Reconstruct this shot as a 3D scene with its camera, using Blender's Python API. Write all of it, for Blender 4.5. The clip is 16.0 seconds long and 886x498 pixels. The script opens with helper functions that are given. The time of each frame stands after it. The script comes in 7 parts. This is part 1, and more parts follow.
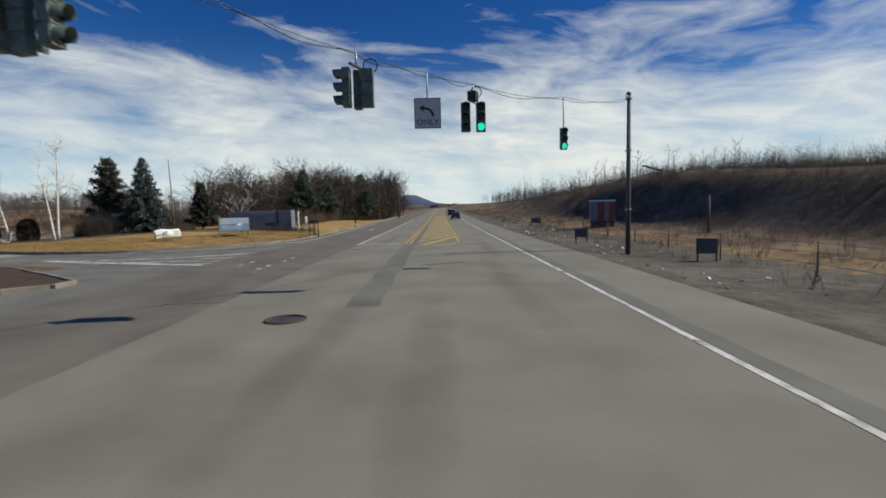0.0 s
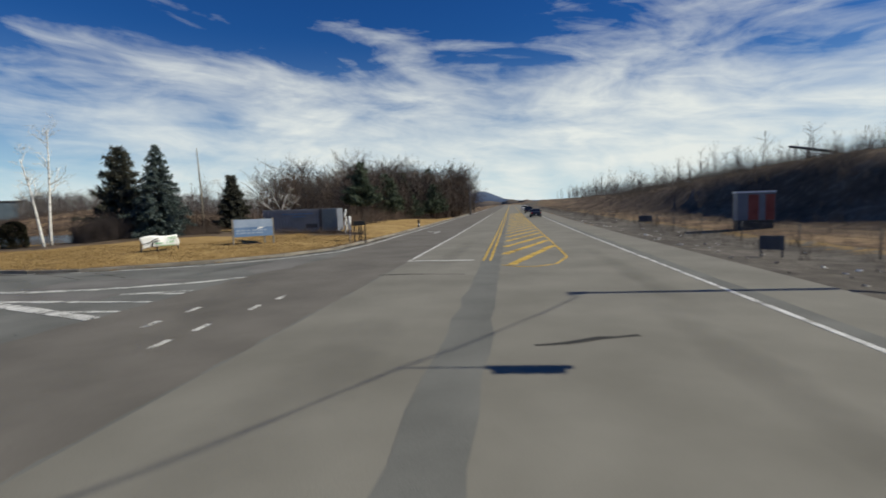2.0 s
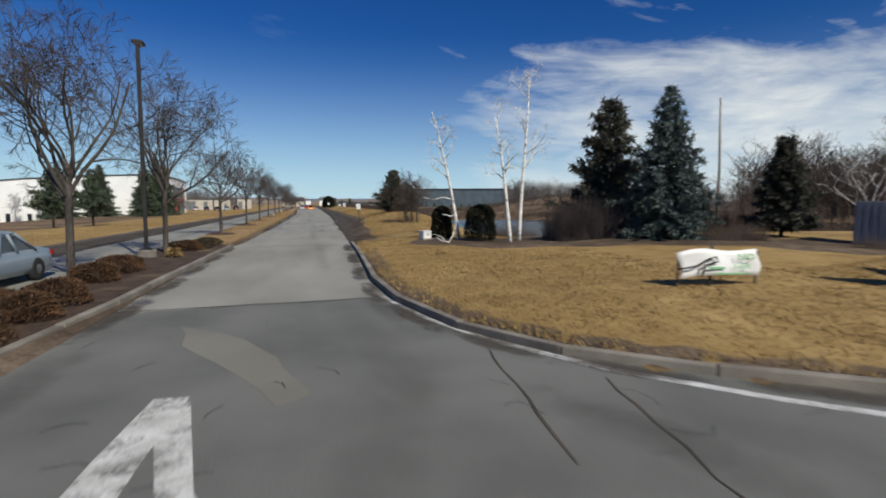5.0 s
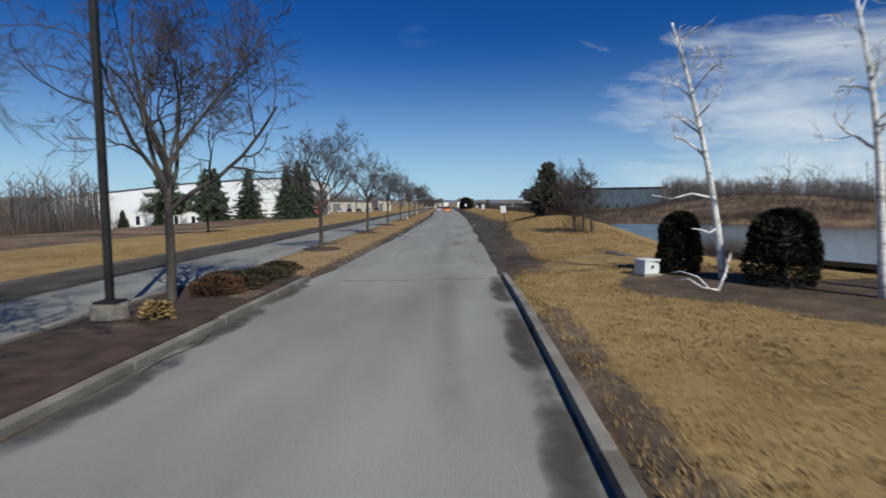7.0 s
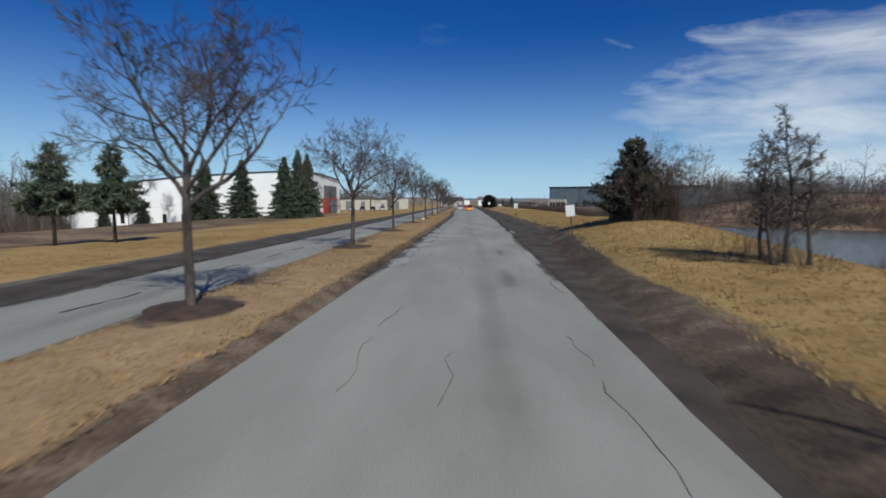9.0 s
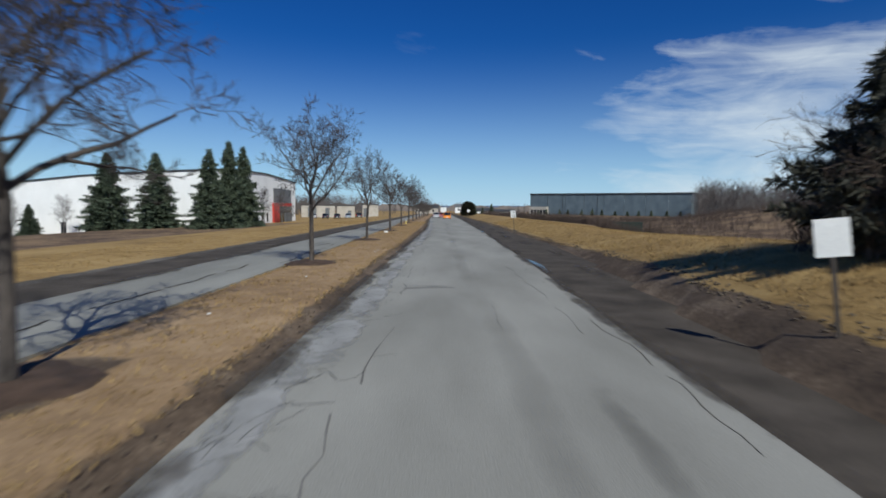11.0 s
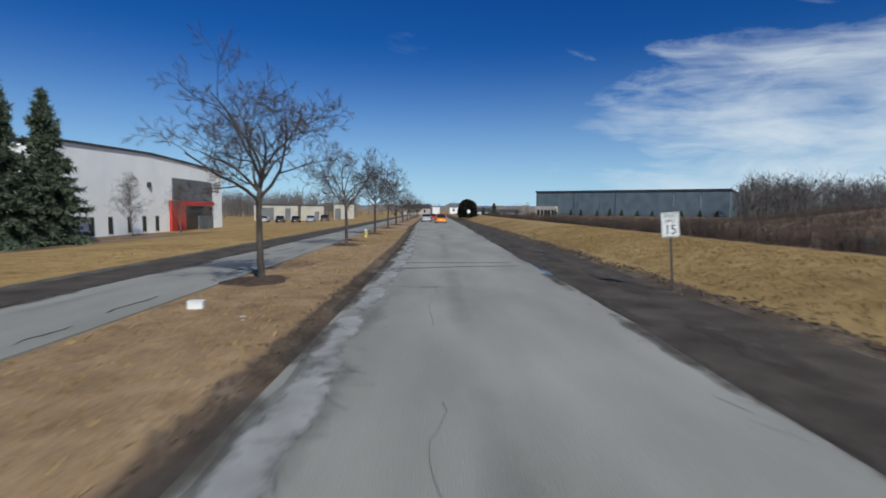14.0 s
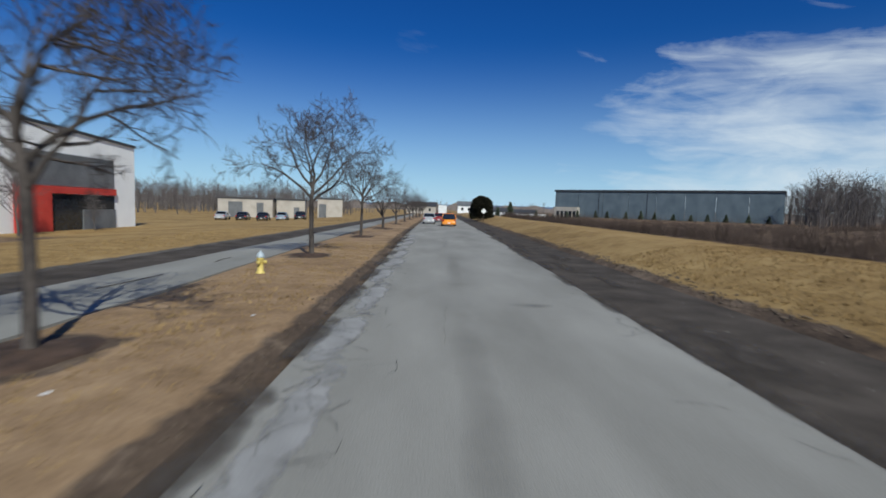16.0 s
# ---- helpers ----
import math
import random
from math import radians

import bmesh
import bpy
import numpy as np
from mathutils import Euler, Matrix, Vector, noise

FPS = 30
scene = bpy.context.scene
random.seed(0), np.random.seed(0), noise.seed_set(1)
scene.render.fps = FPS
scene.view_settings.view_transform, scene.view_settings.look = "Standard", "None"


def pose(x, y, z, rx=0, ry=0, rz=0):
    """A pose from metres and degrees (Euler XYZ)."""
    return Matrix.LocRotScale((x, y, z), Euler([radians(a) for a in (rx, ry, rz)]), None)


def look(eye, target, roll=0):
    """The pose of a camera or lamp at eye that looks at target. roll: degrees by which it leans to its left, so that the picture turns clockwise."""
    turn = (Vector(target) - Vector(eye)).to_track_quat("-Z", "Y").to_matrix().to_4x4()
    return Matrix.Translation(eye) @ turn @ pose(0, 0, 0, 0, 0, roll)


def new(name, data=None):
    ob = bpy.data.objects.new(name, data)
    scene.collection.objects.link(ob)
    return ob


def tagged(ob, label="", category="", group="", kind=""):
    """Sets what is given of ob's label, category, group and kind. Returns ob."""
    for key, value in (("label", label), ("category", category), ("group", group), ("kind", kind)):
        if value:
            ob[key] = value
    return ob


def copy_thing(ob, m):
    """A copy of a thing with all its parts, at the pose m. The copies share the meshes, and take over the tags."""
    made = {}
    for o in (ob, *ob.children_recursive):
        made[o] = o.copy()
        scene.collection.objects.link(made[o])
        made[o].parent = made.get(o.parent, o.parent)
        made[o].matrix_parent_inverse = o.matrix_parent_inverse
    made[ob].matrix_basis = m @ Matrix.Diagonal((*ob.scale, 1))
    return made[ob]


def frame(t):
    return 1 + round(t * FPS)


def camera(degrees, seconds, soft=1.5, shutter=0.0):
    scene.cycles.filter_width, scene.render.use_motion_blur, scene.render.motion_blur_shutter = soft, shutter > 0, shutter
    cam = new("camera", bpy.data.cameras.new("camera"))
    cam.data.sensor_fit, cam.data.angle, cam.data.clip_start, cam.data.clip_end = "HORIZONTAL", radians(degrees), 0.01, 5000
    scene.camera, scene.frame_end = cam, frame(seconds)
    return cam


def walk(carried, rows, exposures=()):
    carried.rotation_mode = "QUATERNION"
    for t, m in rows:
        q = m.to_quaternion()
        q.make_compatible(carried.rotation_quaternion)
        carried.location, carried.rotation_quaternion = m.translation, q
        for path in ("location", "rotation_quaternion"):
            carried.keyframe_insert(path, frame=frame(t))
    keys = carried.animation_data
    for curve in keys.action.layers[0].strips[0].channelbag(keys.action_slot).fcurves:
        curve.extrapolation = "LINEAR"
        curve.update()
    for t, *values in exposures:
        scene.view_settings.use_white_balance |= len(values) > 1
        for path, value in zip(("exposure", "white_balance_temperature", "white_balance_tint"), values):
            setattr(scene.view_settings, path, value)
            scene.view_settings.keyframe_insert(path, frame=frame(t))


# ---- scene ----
cam = camera(83.0, 16.0, soft=1.7, shutter=0.35)
ROWS = [
    (0, pose(-19.156, -130.392, 2.348, 85.43, 1.30, -70.59)),
    (0.5, pose(-16.237, -129.203, 2.352, 85.50, 0.58, -70.52)),
    (1, pose(-13.233, -128.031, 2.356, 85.36, 0.77, -70.16)),
    (1.5, pose(-10.277, -126.756, 2.379, 85.44, 1.38, -68.02)),
    (2, pose(-7.639, -124.976, 2.367, 85.27, 1.73, -62.59)),
    (2.5, pose(-5.416, -122.804, 2.360, 85.22, 1.59, -54.91)),
    (3, pose(-3.645, -120.299, 2.346, 85.44, 0.97, -46.69)),
    (3.5, pose(-2.019, -117.433, 2.335, 85.47, 0.76, -38.47)),
    (4, pose(-0.793, -114.189, 2.347, 85.10, 0.98, -30.29)),
    (4.5, pose(0.122, -110.780, 2.366, 84.77, 1.02, -21.94)),
    (5, pose(0.660, -107.299, 2.294, 84.90, -0.49, -15.19)),
    (5.2, pose(0.835, -105.986, 2.341, 85.94, 1.34, -13.35)),
    (7.3, pose(1.174, -92.827, 2.372, 84.66, -0.14, 1.11)),
    (7.5, pose(1.107, -91.354, 2.355, 84.56, 0.16, 1.39)),
    (8, pose(0.839, -87.697, 2.321, 84.87, -0.15, 1.88)),
    (8.5, pose(0.692, -83.786, 2.292, 84.89, -0.43, 2.22)),
    (9, pose(0.522, -79.568, 2.344, 84.70, -0.52, 2.46)),
    (9.2, pose(0.489, -77.774, 2.346, 84.14, -0.63, 2.37)),
    (11.3, pose(0.124, -57.532, 2.310, 85.63, -0.39, -0.91)),
    (11.5, pose(0.176, -55.285, 2.313, 85.50, -0.03, -1.04)),
    (12, pose(0.194, -49.279, 2.345, 85.32, -0.15, -1.13)),
    (12.5, pose(0.248, -43.305, 2.343, 85.38, -0.14, -1.13)),
    (13, pose(0.321, -37.189, 2.345, 85.52, 0.12, -1.25)),
    (13.5, pose(0.356, -30.907, 2.362, 85.65, -0.01, -1.36)),
    (14, pose(0.412, -24.573, 2.378, 85.59, -0.60, -1.18)),
    (14.5, pose(0.439, -18.315, 2.393, 85.42, -1.46, -0.97)),
    (15, pose(0.537, -11.972, 2.286, 85.31, -1.93, -0.68)),
    (15.5, pose(0.611, -5.639, 2.297, 85.54, -1.63, -0.45)),
    (16, pose(0.611, 0.697, 2.332, 85.44, -1.80, -0.44)),
]
walk(cam, ROWS, [(0.0, -0.14, 6900, 2), (3.0, -0.12, 6850, 2), (5.0, -0.16, 6650, 4), (7.3, -0.29, 6120, 3), (9.0, -0.27, 6120, 3), (12.0, -0.24, 6020, 2), (16.0, -0.24, 6020, 2)])

# ---- light ----
SUN_AZ, SUN_EL = 157.0, 40.0           # compass degrees from +y towards +x
world = bpy.data.worlds.new("sky")
scene.world = world
world.use_nodes = True


def build_sky():
    nt = world.node_tree
    nt.nodes.clear()
    N, L = nt.nodes.new, nt.links.new
    out, bg = N("ShaderNodeOutputWorld"), N("ShaderNodeBackground")
    sky = N("ShaderNodeTexSky")
    sky.sky_type, sky.sun_disc = "NISHITA", False
    sky.sun_elevation, sky.sun_rotation = radians(SUN_EL), radians(SUN_AZ)
    sky.air_density, sky.dust_density, sky.ozone_density = 1.0, 0.05, 3.0
    tc, sep = N("ShaderNodeTexCoord"), N("ShaderNodeSeparateXYZ")
    L(tc.outputs["Generated"], sep.inputs[0])

    def m(op, a, b=None, clamp=False):
        n = N("ShaderNodeMath")
        n.operation, n.use_clamp = op, clamp
        for i, v in enumerate((a, b)):
            if v is None:
                continue
            if isinstance(v, (int, float)):
                n.inputs[i].default_value = v
            else:
                L(v, n.inputs[i])
        return n.outputs[0]

    x, y, z = sep.outputs
    az = m("ARCTAN2", x, y)
    comb = N("ShaderNodeCombineXYZ")
    # wind-drawn cirrus in nearly level streaks
    L(m("ADD", m("MULTIPLY", az, 2.3), m("MULTIPLY", z, 3.2)), comb.inputs[0])
    L(m("SUBTRACT", m("MULTIPLY", z, 7.2), m("MULTIPLY", az, 0.35)), comb.inputs[1])
    n1, n2 = N("ShaderNodeTexNoise"), N("ShaderNodeTexNoise")
    for n, s, d, w in ((n1, 1.45, 8, 0.7), (n2, 3.6, 8, 0.9)):
        n.inputs["Scale"].default_value, n.inputs["Detail"].default_value = s, d
        n.inputs["Roughness"].default_value, n.inputs["Distortion"].default_value = 0.58, w
        L(comb.outputs[0], n.inputs["Vector"])
    # the cloud sheet lies to the east and south-east and thins out to the north-west
    # the min(y, 0) term adds unseen cloud in the south to whiten the fill light
    side = m("ADD", m("MULTIPLY", x, 1.02), m("ADD", m("MULTIPLY", y, -0.12), m("MULTIPLY", m("MINIMUM", y, 0.0), -0.30)))
    sheet = m("MULTIPLY", m("ADD", side, 0.0), 2.1, True)
    low = m("SUBTRACT", 1.0, m("MULTIPLY", m("MAXIMUM", m("SUBTRACT", z, 0.19), 0.0), 5.0), True)
    dens = m("ADD", m("MULTIPLY", n1.outputs[0], 0.75), m("MULTIPLY", n2.outputs[0], 0.35))
    fac = m("MULTIPLY", m("SUBTRACT", m("ADD", dens, m("MULTIPLY", m("MULTIPLY", sheet, low), 0.36)), 0.69), 2.7, True)
    fac = m("MULTIPLY", fac, m("MULTIPLY", m("ADD", sheet, 0.12), 1.6, True))
    fac = m("MULTIPLY", fac, 0.94)
    haze = m("POWER", m("SUBTRACT", 1.0, m("MULTIPLY", m("ABSOLUTE", z), 3.1), True), 2.0)
    low_sky = N("ShaderNodeMix")
    low_sky.data_type = "RGBA"
    L(m("MULTIPLY", haze, 0.85), low_sky.inputs[0])
    low_sky.inputs[7].default_value = (11.6, 14.8, 18.6, 1)
    mix = N("ShaderNodeMix")
    mix.data_type = "RGBA"
    L(fac, mix.inputs[0])
    deep = N("ShaderNodeHueSaturation")
    deep.inputs["Saturation"].default_value = 1.32
    deep.inputs["Hue"].default_value = 0.514
    L(sky.outputs[0], deep.inputs["Color"])
    tint = N("ShaderNodeMix")
    tint.data_type, tint.blend_type = "RGBA", "MULTIPLY"
    tint.inputs[0].default_value = 1.0
    tint.inputs[7].default_value = (0.50, 1.0, 1.42, 1)
    L(deep.outputs[0], tint.inputs[6])
    L(tint.outputs[2], low_sky.inputs[6])
    L(low_sky.outputs[2], mix.inputs[6])
    mix.inputs[7].default_value = (16.2, 16.6, 17.2, 1)
    L(mix.outputs[2], bg.inputs[0])
    bg.inputs[1].default_value = 0.055
    L(bg.outputs[0], out.inputs[0])


build_sky()
sun_data = bpy.data.lights.new("sun", "SUN")
sun_data.energy, sun_data.angle, sun_data.color = 4.9, radians(0.6), (1.0, 0.94, 0.85)
sun = new("sun", sun_data)
a, e = radians(SUN_AZ), radians(SUN_EL)
sun_dir = Vector((math.sin(a) * math.cos(e), math.cos(a) * math.cos(e), math.sin(e)))
sun.matrix_world = look(sun_dir * 60, (0, 0, 0))
scene.view_settings.exposure = 0.0


# ---- materials ----
def material(name, dark, light, rough=0.85, scale=1.0, fine=18.0, bump=0.25, metal=0.0, amount=1.0, spec=0.4, mid=None, obj_random=0.0, island=0.0, stretch=None, dist=0.02):
    """Two-scale procedural surface: broad stains and fine grain between two colours, with relief."""
    mt = bpy.data.materials.new(name)
    mt.use_nodes = True
    nt = mt.node_tree
    N, L = nt.nodes.new, nt.links.new
    b = nt.nodes["Principled BSDF"]
    tc = N("ShaderNodeTexCoord")
    src = tc.outputs["Object"]
    if stretch:
        mp = N("ShaderNodeMapping")
        mp.inputs["Scale"].default_value = stretch
        L(src, mp.inputs[0])
        src = mp.outputs[0]
    n1, n2 = N("ShaderNodeTexNoise"), N("ShaderNodeTexNoise")
    n1.inputs["Scale"].default_value, n1.inputs["Detail"].default_value = scale, 5
    n2.inputs["Scale"].default_value, n2.inputs["Detail"].default_value = fine, 4
    L(src, n1.inputs["Vector"])
    L(src, n2.inputs["Vector"])
    add = N("ShaderNodeMath")
    add.operation = "ADD"
    mul = N("ShaderNodeMath")
    mul.operation = "MULTIPLY"
    mul.inputs[1].default_value = 0.55
    L(n2.outputs[0], mul.inputs[0])
    L(n1.outputs[0], add.inputs[0])
    L(mul.outputs[0], add.inputs[1])
    last = add.outputs[0]
    for on, node, k in ((obj_random, "ShaderNodeObjectInfo", "Random"), (island, "ShaderNodeNewGeometry", "Random Per Island")):
        if on:
            oi = N(node)
            ma = N("ShaderNodeMath")
            ma.operation = "MULTIPLY_ADD"
            ma.inputs[1].default_value = on
            L(oi.outputs[k], ma.inputs[0])
            L(last, ma.inputs[2])
            sb = N("ShaderNodeMath")
            sb.operation = "SUBTRACT"
            sb.inputs[1].default_value = on / 2
            L(ma.outputs[0], sb.inputs[0])
            last = sb.outputs[0]
    ramp = N("ShaderNodeValToRGB")
    c = 0.775
    ramp.color_ramp.elements[0].position = c - 0.22 / amount
    ramp.color_ramp.elements[1].position = min(1.0, c + 0.22 / amount)
    ramp.color_ramp.elements[0].color = (*dark, 1)
    ramp.color_ramp.elements[1].color = (*light, 1)
    if mid:
        el = ramp.color_ramp.elements.new(c)
        el.color = (*mid, 1)
    L(last, ramp.inputs[0])
    L(ramp.outputs[0], b.inputs["Base Color"])
    b.inputs["Roughness"].default_value, b.inputs["Metallic"].default_value = rough, metal
    b.inputs["Specular IOR Level"].default_value = spec
    if bump:
        bp = N("ShaderNodeBump")
        bp.inputs["Strength"].default_value, bp.inputs["Distance"].default_value = bump, dist
        L(n2.outputs[0], bp.inputs["Height"])
        L(bp.outputs[0], b.inputs["Normal"])
    return mt


def glow(name, colour, strength):
    mt = material(name, colour, colour, 0.4)
    b = mt.node_tree.nodes["Principled BSDF"]
    b.inputs["Emission Color"].default_value = (*colour, 1)
    b.inputs["Emission Strength"].default_value = strength
    return mt


M = {}
M["asphalt_old"] = material("asphalt_old", (0.196, 0.188, 0.162), (0.335, 0.323, 0.285), 0.9, 0.5, 55, 0.4, dist=0.012, amount=0.75, stretch=(1, 0.3, 1))
M["asphalt_pale"] = material("asphalt_pale", (0.188, 0.182, 0.158), (0.310, 0.302, 0.266), 0.9, 0.5, 55, 0.4, dist=0.012, amount=0.8, stretch=(1, 0.25, 1))
M["asphalt_turn"] = material("asphalt_turn", (0.098, 0.088, 0.074), (0.165, 0.150, 0.128), 0.9, 0.45, 55, 0.4, dist=0.012, amount=0.8)
M["asphalt_mid"] = material("asphalt_mid", (0.100, 0.100, 0.090), (0.178, 0.177, 0.160), 0.9, 0.45, 55, 0.4, dist=0.012, amount=0.8)
M["asphalt_hw"] = material("asphalt_hw", (0.145, 0.136, 0.111), (0.225, 0.212, 0.178), 0.88, 0.4, 55, 0.35, dist=0.01, amount=0.7)
M["asphalt_dark"] = material("asphalt_dark", (0.042, 0.035, 0.028), (0.105, 0.088, 0.072), 0.95, 0.8, 50, 0.6, dist=0.02, spec=0.15)
M["tar"] = material("tar", (0.014, 0.013, 0.012), (0.034, 0.032, 0.03), 0.9, 3, 40, 0.2)
M["paint_white"] = material("paint_white", (0.40, 0.39, 0.37), (0.74, 0.73, 0.70), 0.75, 2.2, 30, 0.2)
M["paint_yellow"] = material("paint_yellow", (0.42, 0.28, 0.06), (0.70, 0.45, 0.08), 0.75, 1.4, 30, 0.2)
M["asphalt_stain"] = material("asphalt_stain", (0.115, 0.108, 0.098), (0.19, 0.18, 0.165), 0.88, 0.5, 55, 0.35, dist=0.01)
def worn(mt, scale, cover):
    """Lets the surface below show through where paint has flaked off."""
    nt = mt.node_tree
    N, L = nt.nodes.new, nt.links.new
    tc, nz, nf = N("ShaderNodeTexCoord"), N("ShaderNodeTexNoise"), N("ShaderNodeTexNoise")
    add, ramp = N("ShaderNodeMath"), N("ShaderNodeValToRGB")
    for n, s, d in ((nz, scale, 6), (nf, scale * 9, 3)):
        n.inputs["Scale"].default_value, n.inputs["Detail"].default_value, n.inputs["Roughness"].default_value = s, d, 0.65
        L(tc.outputs["Object"], n.inputs["Vector"])
    L(nz.outputs[0], add.inputs[0])
    mul = N("ShaderNodeMath")
    mul.operation = "MULTIPLY"
    mul.inputs[1].default_value = 0.4
    L(nf.outputs[0], mul.inputs[0])
    L(mul.outputs[0], add.inputs[1])
    L(add.outputs[0], ramp.inputs[0])
    add.operation = "ADD"
    ramp.color_ramp.elements[0].position, ramp.color_ramp.elements[1].position = cover - 0.09, cover + 0.09
    ramp.color_ramp.elements[0].color, ramp.color_ramp.elements[1].color = (1, 1, 1, 1), (0.22, 0.22, 0.22, 1)
    L(ramp.outputs[0], nt.nodes["Principled BSDF"].inputs["Alpha"])
    return mt


worn(M["paint_white"], 1.5, 0.80)
worn(M["paint_yellow"], 1.5, 0.80)
M["paint_worn"] = worn(material("paint_worn", (0.40, 0.39, 0.36), (0.72, 0.71, 0.67), 0.8, 2.2, 30, 0.2), 2.0, 0.755)
M["concrete"] = material("concrete", (0.14, 0.12, 0.097), (0.29, 0.26, 0.215), 0.9, 1.2, 35, 0.4, obj_random=0.25)
M["mulch"] = material("mulch", (0.035, 0.022, 0.015), (0.11, 0.068, 0.045), 0.95, 3, 45, 0.9, dist=0.04)
M["soil"] = material("soil", (0.06, 0.045, 0.032), (0.17, 0.13, 0.09), 0.95, 1.1, 40, 0.7, dist=0.03)
M["bark"] = material("bark", (0.022, 0.018, 0.016), (0.11, 0.092, 0.080), 0.92, 3, 26, 0.8, stretch=(1, 1, 0.25))
M["twig"] = material("twig", (0.036, 0.029, 0.026), (0.10, 0.079, 0.071), 0.9, 2, 20, 0)
M["twig_red"] = material("twig_red", (0.062, 0.045, 0.035), (0.15, 0.109, 0.084), 0.9, 0.3, 8, 0, island=0.3)
M["twig_grey"] = material("twig_grey", (0.075, 0.064, 0.060), (0.165, 0.145, 0.138), 0.9, 0.3, 8, 0, island=0.3)
M["birch"] = material("birch", (0.16, 0.14, 0.12), (0.88, 0.86, 0.82), 0.7, 2.0, 14, 0.3, mid=(0.72, 0.70, 0.66), stretch=(1, 1, 3))
M["needle"] = material("needle", (0.026, 0.040, 0.024), (0.12, 0.15, 0.095), 0.8, 1.2, 14, 0, island=0.35)
M["needle_blue"] = material("needle_blue", (0.028, 0.046, 0.042), (0.12, 0.155, 0.145), 0.8, 1.2, 14, 0, island=0.35)
M["needle_brown"] = material("needle_brown", (0.026, 0.028, 0.021), (0.085, 0.082, 0.058), 0.8, 1.2, 14, 0, island=0.35)
M["yew"] = material("yew", (0.009, 0.010, 0.006), (0.036, 0.034, 0.022), 0.95, 2, 20, 0, island=0.4, spec=0.1)
M["shrub_tan"] = material("shrub_tan", (0.036, 0.019, 0.010), (0.125, 0.064, 0.030), 0.9, 2, 20, 0, island=0.4)
M["grass_dry"] = material("grass_dry", (0.18, 0.115, 0.045), (0.40, 0.275, 0.115), 0.9, 2, 20, 0, island=0.4)
M["steel"] = material("steel", (0.30, 0.31, 0.33), (0.48, 0.49, 0.50), 0.5, 2, 20, 0.05, metal=0.6)
M["steel_dark"] = material("steel_dark", (0.035, 0.035, 0.038), (0.085, 0.082, 0.08), 0.55, 2, 20, 0.1, metal=0.3)
M["lamp_black"] = material("lamp_black", (0.012, 0.011, 0.011), (0.03, 0.028, 0.027), 0.6, 2, 20, 0.05)
M["pole_wood"] = material("pole_wood", (0.06, 0.058, 0.065), (0.14, 0.135, 0.14), 0.85, 2, 24, 0.4, stretch=(1, 1, 0.1))
M["signal_green"] = material("signal_green", (0.05, 0.075, 0.066), (0.14, 0.175, 0.155), 0.55, 4, 30, 0.05)
M["lens_off"] = material("lens_off", (0.02, 0.015, 0.012), (0.05, 0.03, 0.02), 0.3, 4, 30, 0)
M["lens_green"] = glow("lens_green", (0.02, 0.75, 0.50), 1.1)
M["black"] = material("black", (0.008, 0.008, 0.009), (0.025, 0.025, 0.026), 0.5, 4, 30, 0.05)
M["white_metal"] = material("white_metal", (0.62, 0.62, 0.60), (0.80, 0.80, 0.78), 0.55, 1.5, 30, 0.05)
M["sign_white"] = material("sign_white", (0.66, 0.66, 0.65), (0.82, 0.82, 0.80), 0.45, 2, 30, 0.03)
M["sign_grey"] = material("sign_grey", (0.42, 0.43, 0.44), (0.52, 0.53, 0.54), 0.5, 2, 30, 0.03)
M["sign_blue"] = material("sign_blue", (0.075, 0.14, 0.27), (0.14, 0.22, 0.36), 0.5, 1, 20, 0.03)
M["sign_pale"] = material("sign_pale", (0.20, 0.27, 0.38), (0.30, 0.36, 0.46), 0.5, 1, 20, 0.03)
M["facade_white"] = material("facade_white", (0.80, 0.80, 0.79), (0.88, 0.88, 0.87), 0.7, 0.4, 12, 0.08)
M["facade_grey"] = material("facade_grey", (0.10, 0.105, 0.11), (0.17, 0.175, 0.18), 0.6, 0.6, 12, 0.05)
M["facade_red"] = material("facade_red", (0.42, 0.03, 0.02), (0.56, 0.06, 0.04), 0.55, 0.8, 12, 0.05)
M["facade_blue"] = material("facade_blue", (0.085, 0.115, 0.14), (0.14, 0.175, 0.20), 0.6, 0.3, 10, 0.05)
M["facade_tan"] = material("facade_tan", (0.36, 0.32, 0.27), (0.48, 0.44, 0.38), 0.7, 0.6, 10, 0.05)
M["roof_dark"] = material("roof_dark", (0.03, 0.032, 0.036), (0.06, 0.063, 0.07), 0.6, 0.6, 10, 0.05)
M["window"] = material("window", (0.015, 0.018, 0.022), (0.03, 0.034, 0.04), 0.08, 1, 4, 0, spec=0.6)
M["container"] = material("container", (0.13, 0.145, 0.18), (0.20, 0.215, 0.25), 0.55, 0.8, 20, 0.05)
M["brick_red"] = material("brick_red", (0.20, 0.05, 0.04), (0.30, 0.09, 0.07), 0.85, 1, 20, 0.2)
M["water"] = material("water", (0.030, 0.030, 0.027), (0.045, 0.044, 0.040), 0.14, 0.2, 3.5, 0.35, spec=0.35, dist=0.06)
M["tyre"] = material("tyre", (0.012, 0.012, 0.012), (0.03, 0.03, 0.03), 0.85, 8, 60, 0.3)
M["rim"] = material("rim", (0.35, 0.35, 0.36), (0.55, 0.55, 0.56), 0.3, 5, 20, 0, metal=0.9)
M["glass"] = material("glass", (0.010, 0.012, 0.015), (0.022, 0.026, 0.03), 0.05, 2, 4, 0, spec=0.8)
M["lamp_red"] = material("lamp_red", (0.35, 0.015, 0.012), (0.5, 0.03, 0.025), 0.25, 6, 20, 0)
